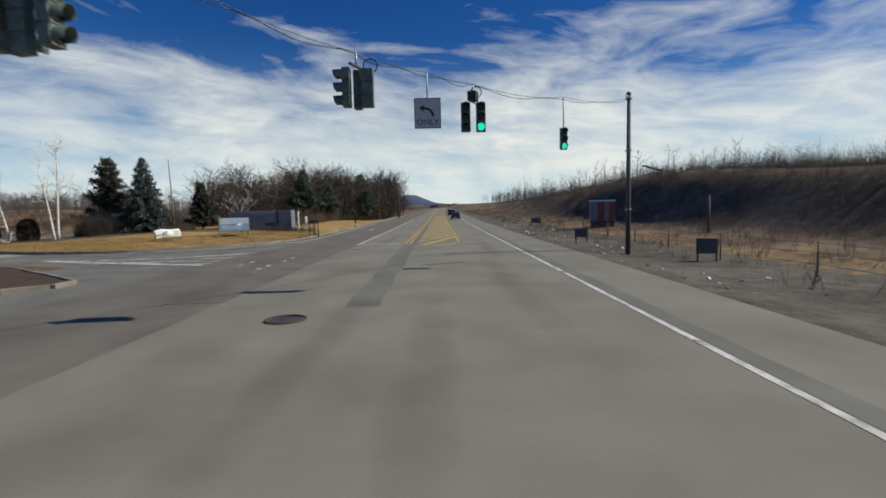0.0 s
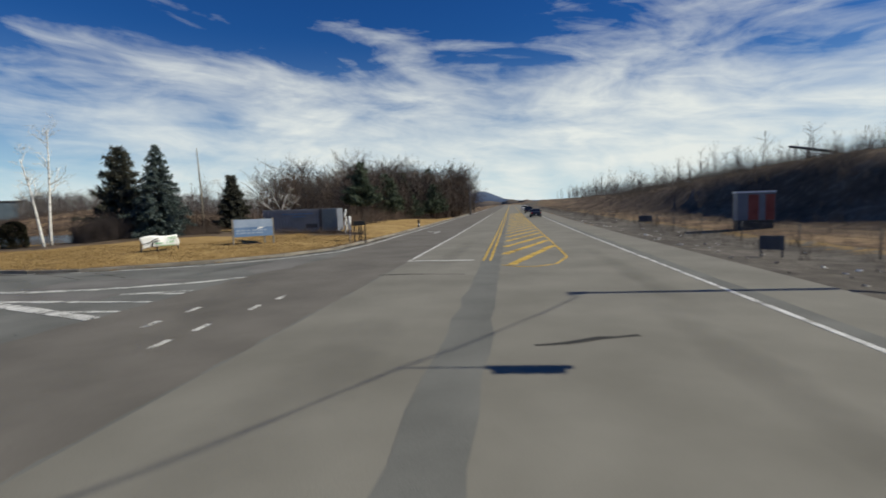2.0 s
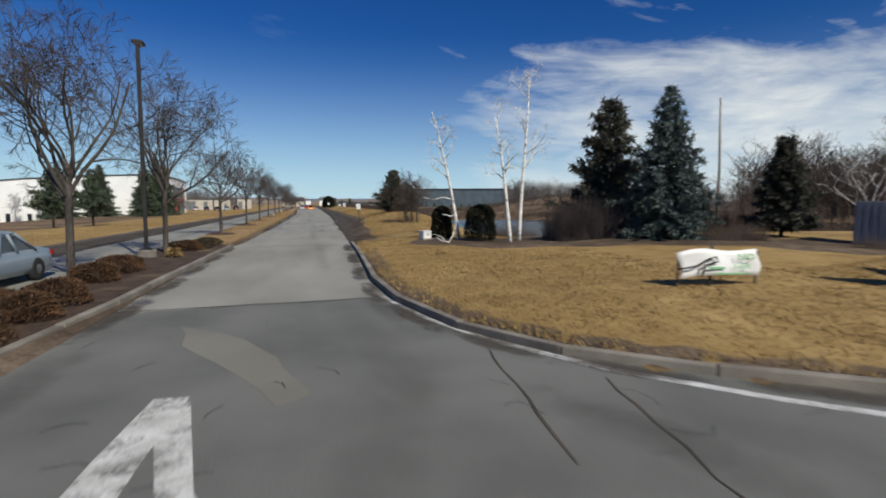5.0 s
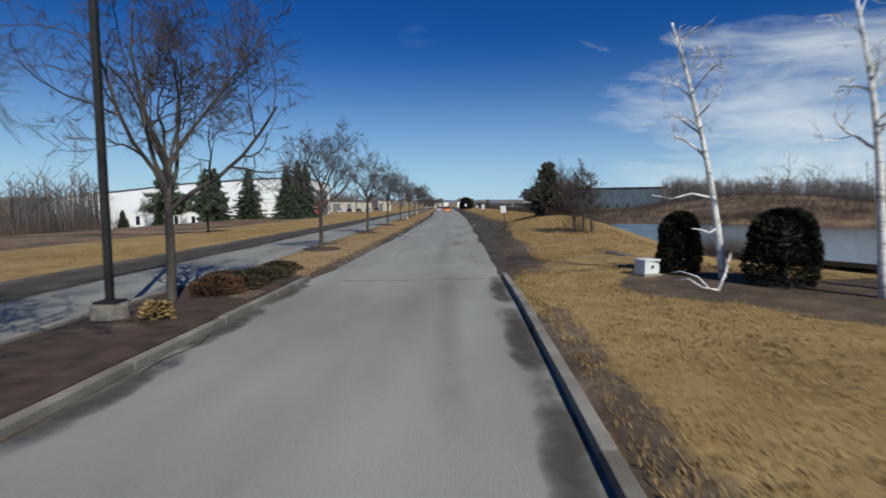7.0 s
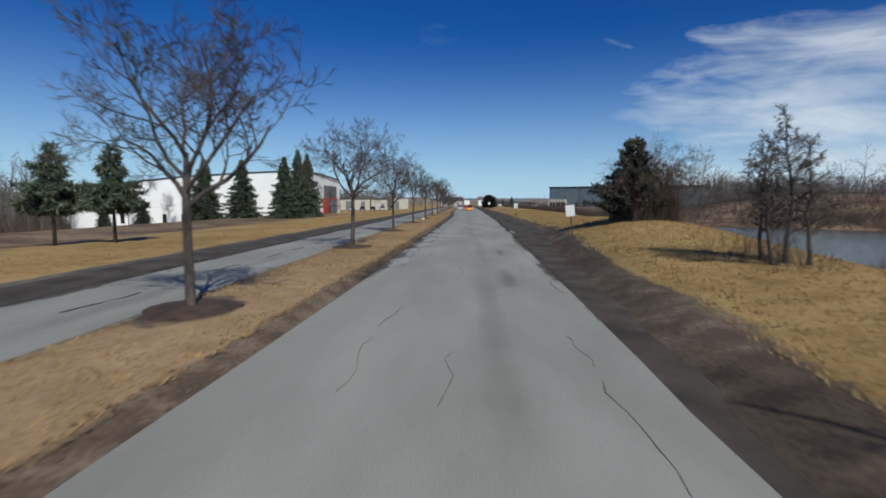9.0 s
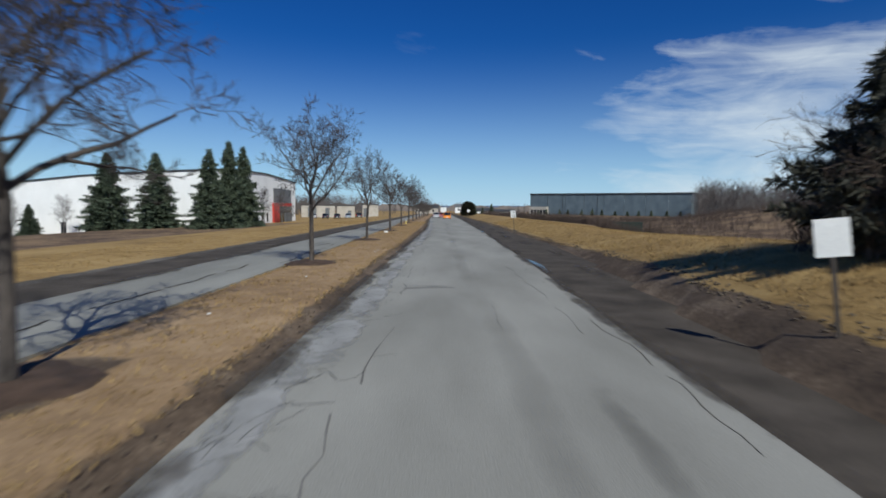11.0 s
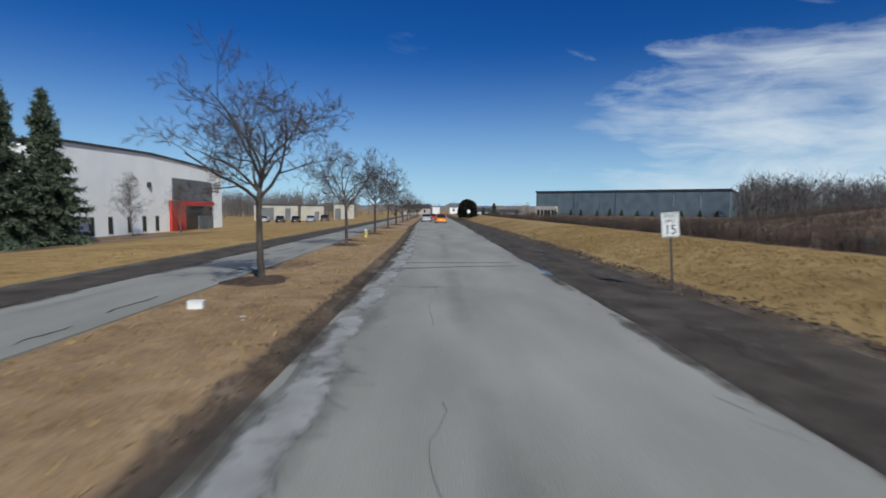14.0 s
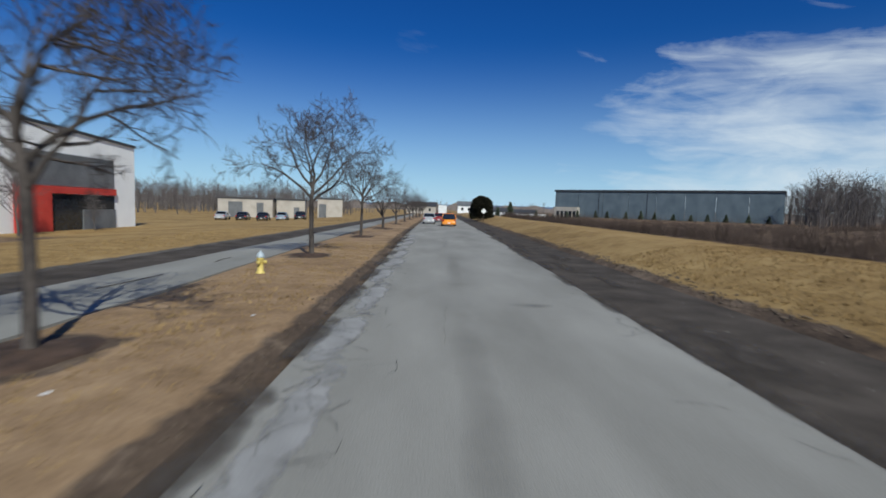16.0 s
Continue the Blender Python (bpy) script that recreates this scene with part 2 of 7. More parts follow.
M["lamp_white"] = material("lamp_white", (0.6, 0.6, 0.58), (0.8, 0.8, 0.78), 0.15, 6, 20, 0)
M["hydrant_yellow"] = material("hydrant_yellow", (0.55, 0.42, 0.10), (0.72, 0.58, 0.18), 0.5, 6, 30, 0.1)
M["hydrant_grey"] = material("hydrant_grey", (0.35, 0.42, 0.46), (0.52, 0.58, 0.6), 0.5, 6, 30, 0.1)


def stain_material(name, dark, light, scale, strength, soft):
    """A worn or soiled film on paving: patchy, fading out towards its rim."""
    mt = material(name, dark, light, 0.9, 1.2, 45, 0.2)
    nt = mt.node_tree
    N, L = nt.nodes.new, nt.links.new
    b = nt.nodes["Principled BSDF"]
    tc, sep, nz = N("ShaderNodeTexCoord"), N("ShaderNodeSeparateXYZ"), N("ShaderNodeTexNoise")
    L(tc.outputs["Generated"], sep.inputs[0])
    L(tc.outputs["Object"], nz.inputs["Vector"])
    nz.inputs["Scale"].default_value, nz.inputs["Detail"].default_value, nz.inputs["Roughness"].default_value = scale, 7, 0.62

    def m(op, p, q):
        n = N("ShaderNodeMath")
        n.operation = op
        for i, v in enumerate((p, q)):
            if isinstance(v, (int, float)):
                n.inputs[i].default_value = v
            else:
                L(v, n.inputs[i])
        return n

    def rim(v):
        c = m("SUBTRACT", m("MULTIPLY", v, 2.0).outputs[0], 1.0).outputs[0]
        return m("SUBTRACT", 1.0, m("MULTIPLY", c, c).outputs[0]).outputs[0]

    fade = m("MULTIPLY", rim(sep.outputs[0]), rim(sep.outputs[1])).outputs[0]
    a = m("SUBTRACT", m("ADD", nz.outputs[0], m("MULTIPLY", fade, 0.55).outputs[0]).outputs[0], 0.72).outputs[0]
    a = m("MULTIPLY", a, soft)
    a.use_clamp = True
    L(m("MULTIPLY", a.outputs[0], strength).outputs[0], b.inputs["Alpha"])
    return mt


M["oil_stain"] = stain_material("oil_stain", (0.035, 0.033, 0.030), (0.07, 0.066, 0.06), 0.9, 0.30, 2.0)
M["tyre_stain"] = stain_material("tyre_stain", (0.07, 0.066, 0.058), (0.11, 0.104, 0.094), 0.5, 0.22, 1.6)
M["worn_pale"] = stain_material("worn_pale", (0.26, 0.255, 0.24), (0.42, 0.41, 0.39), 1.6, 0.85, 5.0)
M["dirt_film"] = stain_material("dirt_film", (0.045, 0.037, 0.029), (0.10, 0.083, 0.066), 1.1, 0.75, 3.0)


def car_paint(name, c):
    k = material(name, tuple(v * 0.93 for v in c), tuple(min(1, v * 1.05) for v in c), 0.28, 1.5, 14, 0, spec=0.5)
    k.node_tree.nodes["Principled BSDF"].inputs["Coat Weight"].default_value = 0.6
    return k


# ---- mesh helpers ----
def link_mesh(name, verts, faces, mat, parent=None, label="", smooth=False):
    me = bpy.data.meshes.new(name)
    me.from_pydata(verts, [], faces)
    me.materials.append(M[mat] if isinstance(mat, str) else mat)
    if smooth:
        me.shade_smooth()
    me.update()
    ob = new(name, me)
    if parent:
        ob.parent = parent
    return tagged(ob, label)


def part(name, bm, mat, parent=None, label="", smooth=False):
    me = bpy.data.meshes.new(name)
    bm.to_mesh(me)
    bm.free()
    me.materials.append(M[mat] if isinstance(mat, str) else mat)
    if smooth:
        me.shade_smooth()
    ob = new(name, me)
    if parent:
        ob.parent = parent
    return tagged(ob, label)


def thing(name, m, label, category, group="", kind=""):
    ob = new(name)
    ob.matrix_world = m
    return tagged(ob, label, category, group, kind)


def box(bm, x0, x1, y0, y1, z0, z1, bevel=0.0, m=None):
    vs = [bm.verts.new(v) for v in ((x0, y0, z0), (x1, y0, z0), (x1, y1, z0), (x0, y1, z0), (x0, y0, z1), (x1, y0, z1), (x1, y1, z1), (x0, y1, z1))]
    fs = [bm.faces.new([vs[i] for i in f]) for f in ((3, 2, 1, 0), (4, 5, 6, 7), (0, 1, 5, 4), (1, 2, 6, 5), (2, 3, 7, 6), (3, 0, 4, 7))]
    if bevel:
        es = list({e for f in fs for e in f.edges})
        r = bmesh.ops.bevel(bm, geom=es, offset=bevel, segments=2, affect="EDGES", profile=0.6)
        vs = list({v for f in r["faces"] for v in f.verts} | {v for v in vs if v.is_valid})
    if m is not None:
        bmesh.ops.transform(bm, matrix=m, verts=[v for v in vs if v.is_valid])
    return bm


def boxes(*specs, bevel=0.0):
    bm = bmesh.new()
    for s in specs:
        box(bm, *s, bevel=bevel)
    return bm


def tube(V, F, pts, radii, n=6, cap=True):
    """Adds a tapered tube along pts to the lists V and F."""
    base = len(V)
    prev = None
    for i, p in enumerate(pts):
        p = Vector(p)
        d = (Vector(pts[min(i + 1, len(pts) - 1)]) - Vector(pts[max(i - 1, 0)])).normalized()
        if prev is None:
            side = d.cross(Vector((0.31, 0.17, 0.93)) if abs(d.z) < 0.9 else Vector((1, 0.1, 0))).normalized()
        else:
            side = (prev - d * prev.dot(d)).normalized()
        prev = side
        up = d.cross(side)
        for k in range(n):
            a = 2 * math.pi * k / n
            V.append(tuple(p + (side * math.cos(a) + up * math.sin(a)) * radii[i]))
    for i in range(len(pts) - 1):
        for k in range(n):
            a, b = base + i * n + k, base + i * n + (k + 1) % n
            F.append((a, b, b + n, a + n))
    if cap:
        F.append(tuple(base + k for k in reversed(range(n))))
        F.append(tuple(base + (len(pts) - 1) * n + k for k in range(n)))


def tube_part(name, pts, radii, mat, parent=None, label="", n=8):
    V, F = [], []
    tube(V, F, pts, radii if isinstance(radii, (list, tuple)) else [radii] * len(pts), n)
    return link_mesh(name, V, F, mat, parent, label, smooth=True)


def lathe(profile, n=16):
    """A turned shape from (radius, height) pairs."""
    V, F = [], []
    for r, z in profile:
        for k in range(n):
            a = 2 * math.pi * k / n
            V.append((r * math.cos(a), r * math.sin(a), z))
    for i in range(len(profile) - 1):
        for k in range(n):
            F.append((i * n + k, i * n + (k + 1) % n, (i + 1) * n + (k + 1) % n, (i + 1) * n + k))
    F.append(tuple(reversed(range(n))))
    F.append(tuple((len(profile) - 1) * n + k for k in range(n)))
    return V, F


def text_part(body, size, x, z, y, parent, mat="black"):
    cu = bpy.data.curves.new("lettering", "FONT")
    cu.body, cu.size, cu.align_x, cu.align_y, cu.extrude = body, size, "CENTER", "CENTER", 0.001
    tmp = bpy.data.objects.new("lettering", cu)
    scene.collection.objects.link(tmp)
    bpy.context.view_layer.update()
    me = bpy.data.meshes.new_from_object(tmp.evaluated_get(bpy.context.evaluated_depsgraph_get()))
    bpy.data.objects.remove(tmp)
    me.transform(Matrix.Translation((x, y, z)) @ Matrix.Rotation(radians(90), 4, "X"))
    me.materials.clear()
    me.materials.append(M[mat])
    ob = new("lettering", me)
    ob.parent = parent
    return ob


# ---- the plan ----
HX, HY = 0.9415, 0.3370                   # the highway's direction


def hw(s, w, z=0.0):
    """A point by the highway: s metres along, w metres to its left of the near edge line."""
    return (6.0 + s * HX - w * HY, -126.0 + s * HY + w * HX, z)


def hw_of(x, y):
    dx, dy = x - 6.0, y + 126.0
    return dx * HX + dy * HY, -dx * HY + dy * HX


def rise(x, y):
    """The highway climbs gently past the junction."""
    s, w = hw_of(x, y)
    if s < 24:
        return 0.0
    u = min(s, 480) - 24
    return 0.007 * u * u / (u + 20) * (1 - step(28, 60, w))


def step(a, b, t):
    t = min(1.0, max(0.0, (t - a) / (b - a)))
    return t * t * (3 - 2 * t)


# inner edge of the corner kerb, from the drive round to the highway's left side
KERB = [(3.05, -78.5), (2.92, -83.5), (2.7, -88.5), (2.5, -92.5), (2.65, -95.8), (3.3, -98.6), (4.4, -100.5), (6.0, -101.9), (8.8, -103.75), (12.2, -104.95), (16.2, -105.1), hw(22.5, 16.05)[:2], hw(30, 16.05)[:2]]
for s_ in (45, 60, 80, 110, 150, 220, 320, 450):
    KERB.append(hw(s_, 16.1)[:2])


def kerb_distance(x, y):
    """Metres inside the lawn from the corner kerb line (negative: on the road)."""
    best, sign = 1e9, 1
    for (ax, ay), (bx, by) in zip(KERB, KERB[1:]):
        ex, ey = bx - ax, by - ay
        t = min(1, max(0, ((x - ax) * ex + (y - ay) * ey) / (ex * ex + ey * ey)))
        qx, qy = x - ax - t * ex, y - ay - t * ey
        d = qx * qx + qy * qy
        if d < best:
            best, sign = d, 1 if ex * qy - ey * qx > 0 else -1
    return sign * math.sqrt(best)


SHOULDER = ((-79, 3.5), (-72, 4.3), (-66, 4.9), (-58, 5.6), (-50, 6.4), (-43, 7.3), (-36, 7.85), (-25, 8.1), (-10, 7.9), (8, 8.3), (200, 8.3))


def return_edge(y):
    """Near edge of the return carriageway along the median."""
    return float(np.interp(y, (-80, -40, 10, 30, 60), (-6.2, -6.2, -6.5, -7.1, -7.5)))


def drive_left(y):
    """West edge of the drive's asphalt."""
    return float(np.interp(y, (-79, -66, -44, -20, 6, 20, 47, 190), (-2.85, -2.5, -2.2, -1.8, -1.5, -1.7, -2.3, -2.6)))


def drive_right(y):
    """East edge of the drive's asphalt."""
    return float(np.interp(y, (-78, -66, -52, -40, -25, -10, 10, 47), (3.0, 3.4, 3.75, 4.15, 4.45, 4.85, 4.95, 5.4)))


def shoulder_x(y):
    """Outer edge of the dark shoulder beside the drive."""
    return float(np.interp(y, [p[0] for p in SHOULDER], [p[1] for p in SHOULDER]))


def pond_depth(x, y):
    u, v = (x - 44) / 23, (y + 40.5) / 33.5
    r = math.sqrt(u * u + v * v) + 0.06 * math.sin(5 * math.atan2(v, u) + 1.0)
    return r


def ground_z(x, y):
    s, w = hw_of(x, y)
    if w < 15.9 and (w < 9.5 or x > 18):             # south of the highway's left kerb
        if w > -2.8:
            return -0.12
        d = -2.8 - w
        bank = 6.6 * (0.70 + 0.30 * step(6, 45, s)) * step(15, 24, d) * (1 - 0.40 * step(30, 150, s)) * (0.45 + 0.55 * step(-60, -10, s + 30))
        return -0.06 - 0.25 * step(0, 3, d) + 0.35 * step(5, 14, d) + bank
    if y < -79 and x > -4:
        d = kerb_distance(x, y)
    else:
        d = x - shoulder_x(y)
        if y < -60 and x > 0:
            d = min(d, kerb_distance(x, y)) if y < -78.5 else d
    d -= max(0.0, (x - 22) * 0.10) * step(-75, -79, y)
    if x > 0 and d > (0.14 if y < -78 else -0.6):
        field = step(-84, -72, y)
        corner = 0.09 + 0.27 * step(0.2, 4.6, d) + 0.40 * step(4, 15, d)
        bank = -0.12 + 0.24 * step(-0.45, 0.3, d) + 0.20 * step(-0.1, 1.3, d) * step(-72, -55, y) + (0.30 + 0.36 * step(-62, -44, y)) * step(0.2, 4.2, d) - 2.2 * step(5.0 + 3.8 * step(-20, 0, y), 14.5 + 3 * step(-20, 0, y), d)
        z = corner * (1 - field) + bank * field
        r = pond_depth(x, y)
        z = z * step(0.98, 1.16, r) - 2.2 * (1 - step(0.94, 1.14, r))
        z += 6.4 * math.exp(-(((x - 84) / 27) ** 2 + ((y - 38) / 46) ** 2)) * step(1.0, 1.3, r)
        if w > 16.0:
            z += step(1.05, 1.4, r) * (1.6 * step(25, 70, w) * step(5, 60, s) + 4.6 * step(22, 62, w) * step(45, 140, s)) * (1 - step(-60, -25, y))
        return z
    return -0.12


def terrain(x, y):
    return base_terrain(x, y) + rise(x, y) + 2.0 * step(42, 54, x) * step(70, 150, y)


def base_terrain(x, y):
    s, w = hw_of(x, y)
    if w < 15.9 and (w < 9.5 or x > 18):
        return ground_z(x, y)
    if x < drive_left(y):
        e = return_edge(y)
        if x > e or x < -11.0:
            if y < -106:
                return -0.12
            t = step(drive_left(y), drive_left(y) - 0.5, x) if x > e else 1.0
            if x < -11.0:
                return -0.12 + 0.14 * step(-11.0, -12.2, x) - 0.75 * step(-16, -32, x) * step(-106, -84, y) - 3.7 * step(-34, -90, x) * step(-75, -30, y) * (1 - step(66, 90, y))
            return -0.12 + 0.22 * t * (1 - step(e + 0.5, e, x))
        return -0.12
    return ground_z(x, y)


# ---- ground ----
def ground_material():
    mt = bpy.data.materials.new("ground")
    mt.use_nodes = True
    nt = mt.node_tree
    N, L = nt.nodes.new, nt.links.new
    b = nt.nodes["Principled BSDF"]
    tc = N("ShaderNodeTexCoord")

    def noise_tex(scale, detail=5, dist=0.0):
        n = N("ShaderNodeTexNoise")
        n.inputs["Scale"].default_value, n.inputs["Detail"].default_value, n.inputs["Distortion"].default_value = scale, detail, dist
        L(tc.outputs["Object"], n.inputs["Vector"])
        return n.outputs[0]

    def ramp(fac, stops):
        r = N("ShaderNodeValToRGB")
        els = r.color_ramp.elements
        while len(els) < len(stops):
            els.new(0.5)
        for e_, (p, c) in zip(els, stops):
            e_.position, e_.color = p, (*c, 1)
        L(fac, r.inputs[0])
        return r.outputs[0]

    def mixc(fac, a_, b_):
        m_ = N("ShaderNodeMix")
        m_.data_type = "RGBA"
        L(fac, m_.inputs[0])
        L(a_, m_.inputs[6])
        L(b_, m_.inputs[7])
        return m_.outputs[2]

    def mth(op, a_, b_, clamp=False):
        n = N("ShaderNodeMath")
        n.operation, n.use_clamp = op, clamp
        for i, v in enumerate((a_, b_)):
            if isinstance(v, (int, float)):
                n.inputs[i].default_value = v
            else:
                L(v, n.inputs[i])
        return n.outputs[0]

    big, mid_, fine, blades = noise_tex(0.16), noise_tex(1.3, 6, 0.4), noise_tex(14, 5), noise_tex(60, 3)
    tone = mth("ADD", mth("MULTIPLY", big, 0.45), mth("ADD", mth("MULTIPLY", mid_, 0.4), mth("MULTIPLY", fine, 0.35)))
    lawn = ramp(tone, [(0.40, (0.135, 0.082, 0.030)), (0.56, (0.285, 0.184, 0.070)), (0.74, (0.42, 0.290, 0.122))])
    soil = ramp(tone, [(0.45, (0.045, 0.032, 0.023)), (0.62, (0.115, 0.082, 0.056)), (0.74, (0.22, 0.165, 0.115))])
    brush = ramp(tone, [(0.46, (0.055, 0.036, 0.025)), (0.58, (0.135, 0.090, 0.058)), (0.68, (0.27, 0.185, 0.105))])
    gravel = ramp(tone, [(0.42, (0.035, 0.031, 0.026)), (0.58, (0.09, 0.079, 0.067)), (0.74, (0.17, 0.152, 0.13))])
    straw = ramp(tone, [(0.40, (0.150, 0.096, 0.052)), (0.58, (0.290, 0.192, 0.106)), (0.76, (0.41, 0.285, 0.165))])
    col = lawn
    for key, c in (("straw", straw), ("brush", brush), ("soil", soil), ("gravel", gravel)):
        at = N("ShaderNodeAttribute")
        at.attribute_name = key
        edge = mth("MULTIPLY", mth("SUBTRACT", mth("ADD", at.outputs["Fac"], mth("MULTIPLY", mth("SUBTRACT", mid_, 0.5), 0.9)), 0.5), 5.0)
        sh = mth("ADD", edge, 0.5, True)
        col = mixc(sh, col, c)
    L(col, b.inputs["Base Color"])
    b.inputs["Roughness"].default_value = 0.95
    b.inputs["Specular IOR Level"].default_value = 0.2
    bp = N("ShaderNodeBump")
    bp.inputs["Strength"].default_value, bp.inputs["Distance"].default_value = 0.45, 0.03
    L(mth("ADD", mth("MULTIPLY", fine, 0.7), mth("MULTIPLY", blades, 0.5)), bp.inputs["Height"])
    L(bp.outputs[0], b.inputs["Normal"])
    return mt


def axis(fine, far, grow=1.16):
    pts = list(np.arange(fine[0], fine[1] + 1e-6, fine[2]))
    d, v = fine[2], pts[-1]
    while v < far[1]:
        d *= grow
        v += d
        pts.append(v)
    d, v = fine[2], pts[0]
    while v > far[0]:
        d *= grow
        v -= d
        pts.insert(0, v)
    return pts


BEDS = []                                # mulch beds: x, y, radius


def in_bed(x, y):
    return max([1.25 - math.hypot(x - bx, (y - by) / k) / r for bx, by, r, k in BEDS] + [0.0])


MEDIAN_Y = [-69.6, -54.8, -40.4, -24.6, -8.7, 7.7, 23.0, 38, 53, 68, 83, 98, 113, 128, 143, 158, 173]
for y_ in MEDIAN_Y:
    BEDS.append((-5.1, y_, 0.95, 1.3))
BEDS += [(-4.8, -92, 2.0, 4.5), (-4.9, -86, 1.7, 3.0), (10.6, -85.0, 3.0, 0.8), (14.5, -85.8, 3.9, 0.8), (8.2, -82.6, 2.4, 0.9), (18.0, -87.4, 4.2, 0.8), (23, -91.0, 4.3, 0.6), (27, -96.3, 2.6, 0.7)]


def build_ground():
    xs, ys = axis((-16.0, 24.0, 0.5), (-2600, 2600), 1.17), axis((-162.0, 34.0, 0.8), (-2600, 3200), 1.15)
    V, att = [], {"straw": [], "brush": [], "soil": [], "gravel": []}
    for yv in ys:
        for xv in xs:
            s, w = hw_of(xv, yv)
            z = terrain(xv, yv)
            br = so = gr = sw = 0.0
            edge = return_edge(yv)
            left = drive_left(yv)
            if edge - 0.2 < xv < left + 0.4:
                sw = 0.95
                if yv < -79:
                    so = 1.0
            if w < -2.6:
                gr = 1 - 0.8 * step(4, 11, -2.6 - w)
                br = step(5, 12, -2.6 - w)
                so = 0.62 * step(7, 14, -2.6 - w)
            elif xv > 6:
                d = xv - shoulder_x(yv) + 0.6
                r = pond_depth(xv, yv)
                br = step(7.0, 9.0, d) * step(-66, -46, yv) + (1 - step(1.05, 1.3, r))
                if w > 16.1:
                    br = max(br, step(24, 30, w) * (1 - step(-90, -80, yv)) * step(24, 34, xv) + step(34, 42, w) * (1 - step(-80, -60, yv)) * step(30, 40, xv))
            if 2.9 < xv < 12 and yv > -79.0:
                sx_ = shoulder_x(yv)
                so = 1 - step(sx_, sx_ + 0.55 + 1.5 * (1 - step(-74, -60, yv)) + 0.15 * math.sin(yv * 0.7), xv)
            if left - 1.0 < xv < 0 and yv > -79:
                so = max(so, step(left - 1.0, left - 0.15, xv))
            if edge - 0.6 < xv < edge + 0.5:
                so = max(so, 0.8 * step(edge + 0.4, edge - 0.1, xv))
            if -14 < xv < -9:
                gr = max(gr, 1 - step(-11.6, -12.8, xv))
            if xv < -17:
                br = step(-22, -27, xv) * (1 - step(30, 44, yv) * 0.9)
            if 2.0 < xv < 30 and -107 < yv < -84:
                kd = kerb_distance(xv, yv)
                if 0 < kd < 2.5:
                    so = max(so, 0.9 * (1 - step(0.45, 1.35, kd)))
            bed = in_bed(xv, yv)
            so = max(so, min(1.0, bed * 3.2))
            V.append((xv, yv, z + 0.03 * noise.noise((xv * 0.6, yv * 0.6, 0)) * (1 if z > -0.1 else 0)))
            for k, v in (("straw", sw), ("brush", br), ("soil", so), ("gravel", gr)):
                att[k].append(min(1.0, v))
    nx = len(xs)
    F = [(j * nx + i, j * nx + i + 1, (j + 1) * nx + i + 1, (j + 1) * nx + i) for j in range(len(ys) - 1) for i in range(nx - 1)]
    ob = link_mesh("ground", V, F, ground_material(), smooth=True)
    for k, v in att.items():
        la = ob.data.attributes.new(k, "FLOAT", "POINT")
        la.data.foreach_set("value", v)
    return tagged(ob, "dry winter-brown lawn, brush and gravel verge", "ground", kind="structure")


build_ground()


def sheet(name, outline, z, mat, label, category, thick=0.08, dens=0.0):
    """A flat slab of paving with thickness, from a list of plan points."""
    bm = bmesh.new()
    top = [bm.verts.new((x, y, z)) for x, y in outline]
    f = bm.faces.new(top)
    if f.normal.z < 0 or f.calc_area() == 0:
        f.normal_flip()
    f.normal_update()
    if f.normal.z < 0:
        f.normal_flip()
    r = bmesh.ops.extrude_face_region(bm, geom=[f])
    bmesh.ops.translate(bm, vec=(0, 0, -thick), verts=[v for v in r["geom"] if isinstance(v, bmesh.types.BMVert)])
    bmesh.ops.recalc_face_normals(bm, faces=bm.faces)
    bmesh.ops.triangulate(bm, faces=[f_ for f_ in bm.faces if len(f_.verts) > 4])
    ob = part(name, bm, mat)
    return tagged(ob, label, category, kind="structure")


def wobble(p, q, n, amp, seed):
    """A slightly ragged line of plan points from p to q."""
    r = random.Random(seed)
    return [(p[0] + (q[0] - p[0]) * i / n + (r.uniform(-amp, amp) if 0 < i < n else 0), p[1] + (q[1] - p[1]) * i / n) for i in range(n + 1)]


# highway, junction, drive and the far carriageway
sheet("road", [hw(-260, -2.7)[:2], hw(12.05, -2.7)[:2], hw(12.05, 10.15)[:2], hw(-30, 10.15)[:2], hw(-60, 11.5)[:2], hw(-260, 12)[:2]], 0.0, "asphalt_hw",
      "worn warm-grey asphalt highway with sealed cracks", "road")


def climbing_road(name, w0, w1, start, mat, label):
    """A strip of the highway that follows its gentle climb."""
    V, F = [], []
    ss = [start + 5 * k for k in range(26)] + [150 + 20 * k for k in range(18)] + [600, 900, 1400]
    for s in ss:
        for k in range(4):
            x, y, _ = hw(s, w0 + (w1 - w0) * k / 3)
            V.append((x, y, rise(x, y)))
    n = len(V)
    V += [(x, y, z - 0.08) for x, y, z in V]
    for i in range(len(ss) - 1):
        for k in range(3):
            a = 4 * i + k
            F.append((a, a + 4, a + 5, a + 1))
        for k, flip in ((0, True), (3, False)):
            a = 4 * i + k
            F.append((a, a + n, a + 4 + n, a + 4) if flip else (a, a + 4, a + 4 + n, a + n))
    tagged(link_mesh(name, V, F, mat), label, "road", kind="structure")


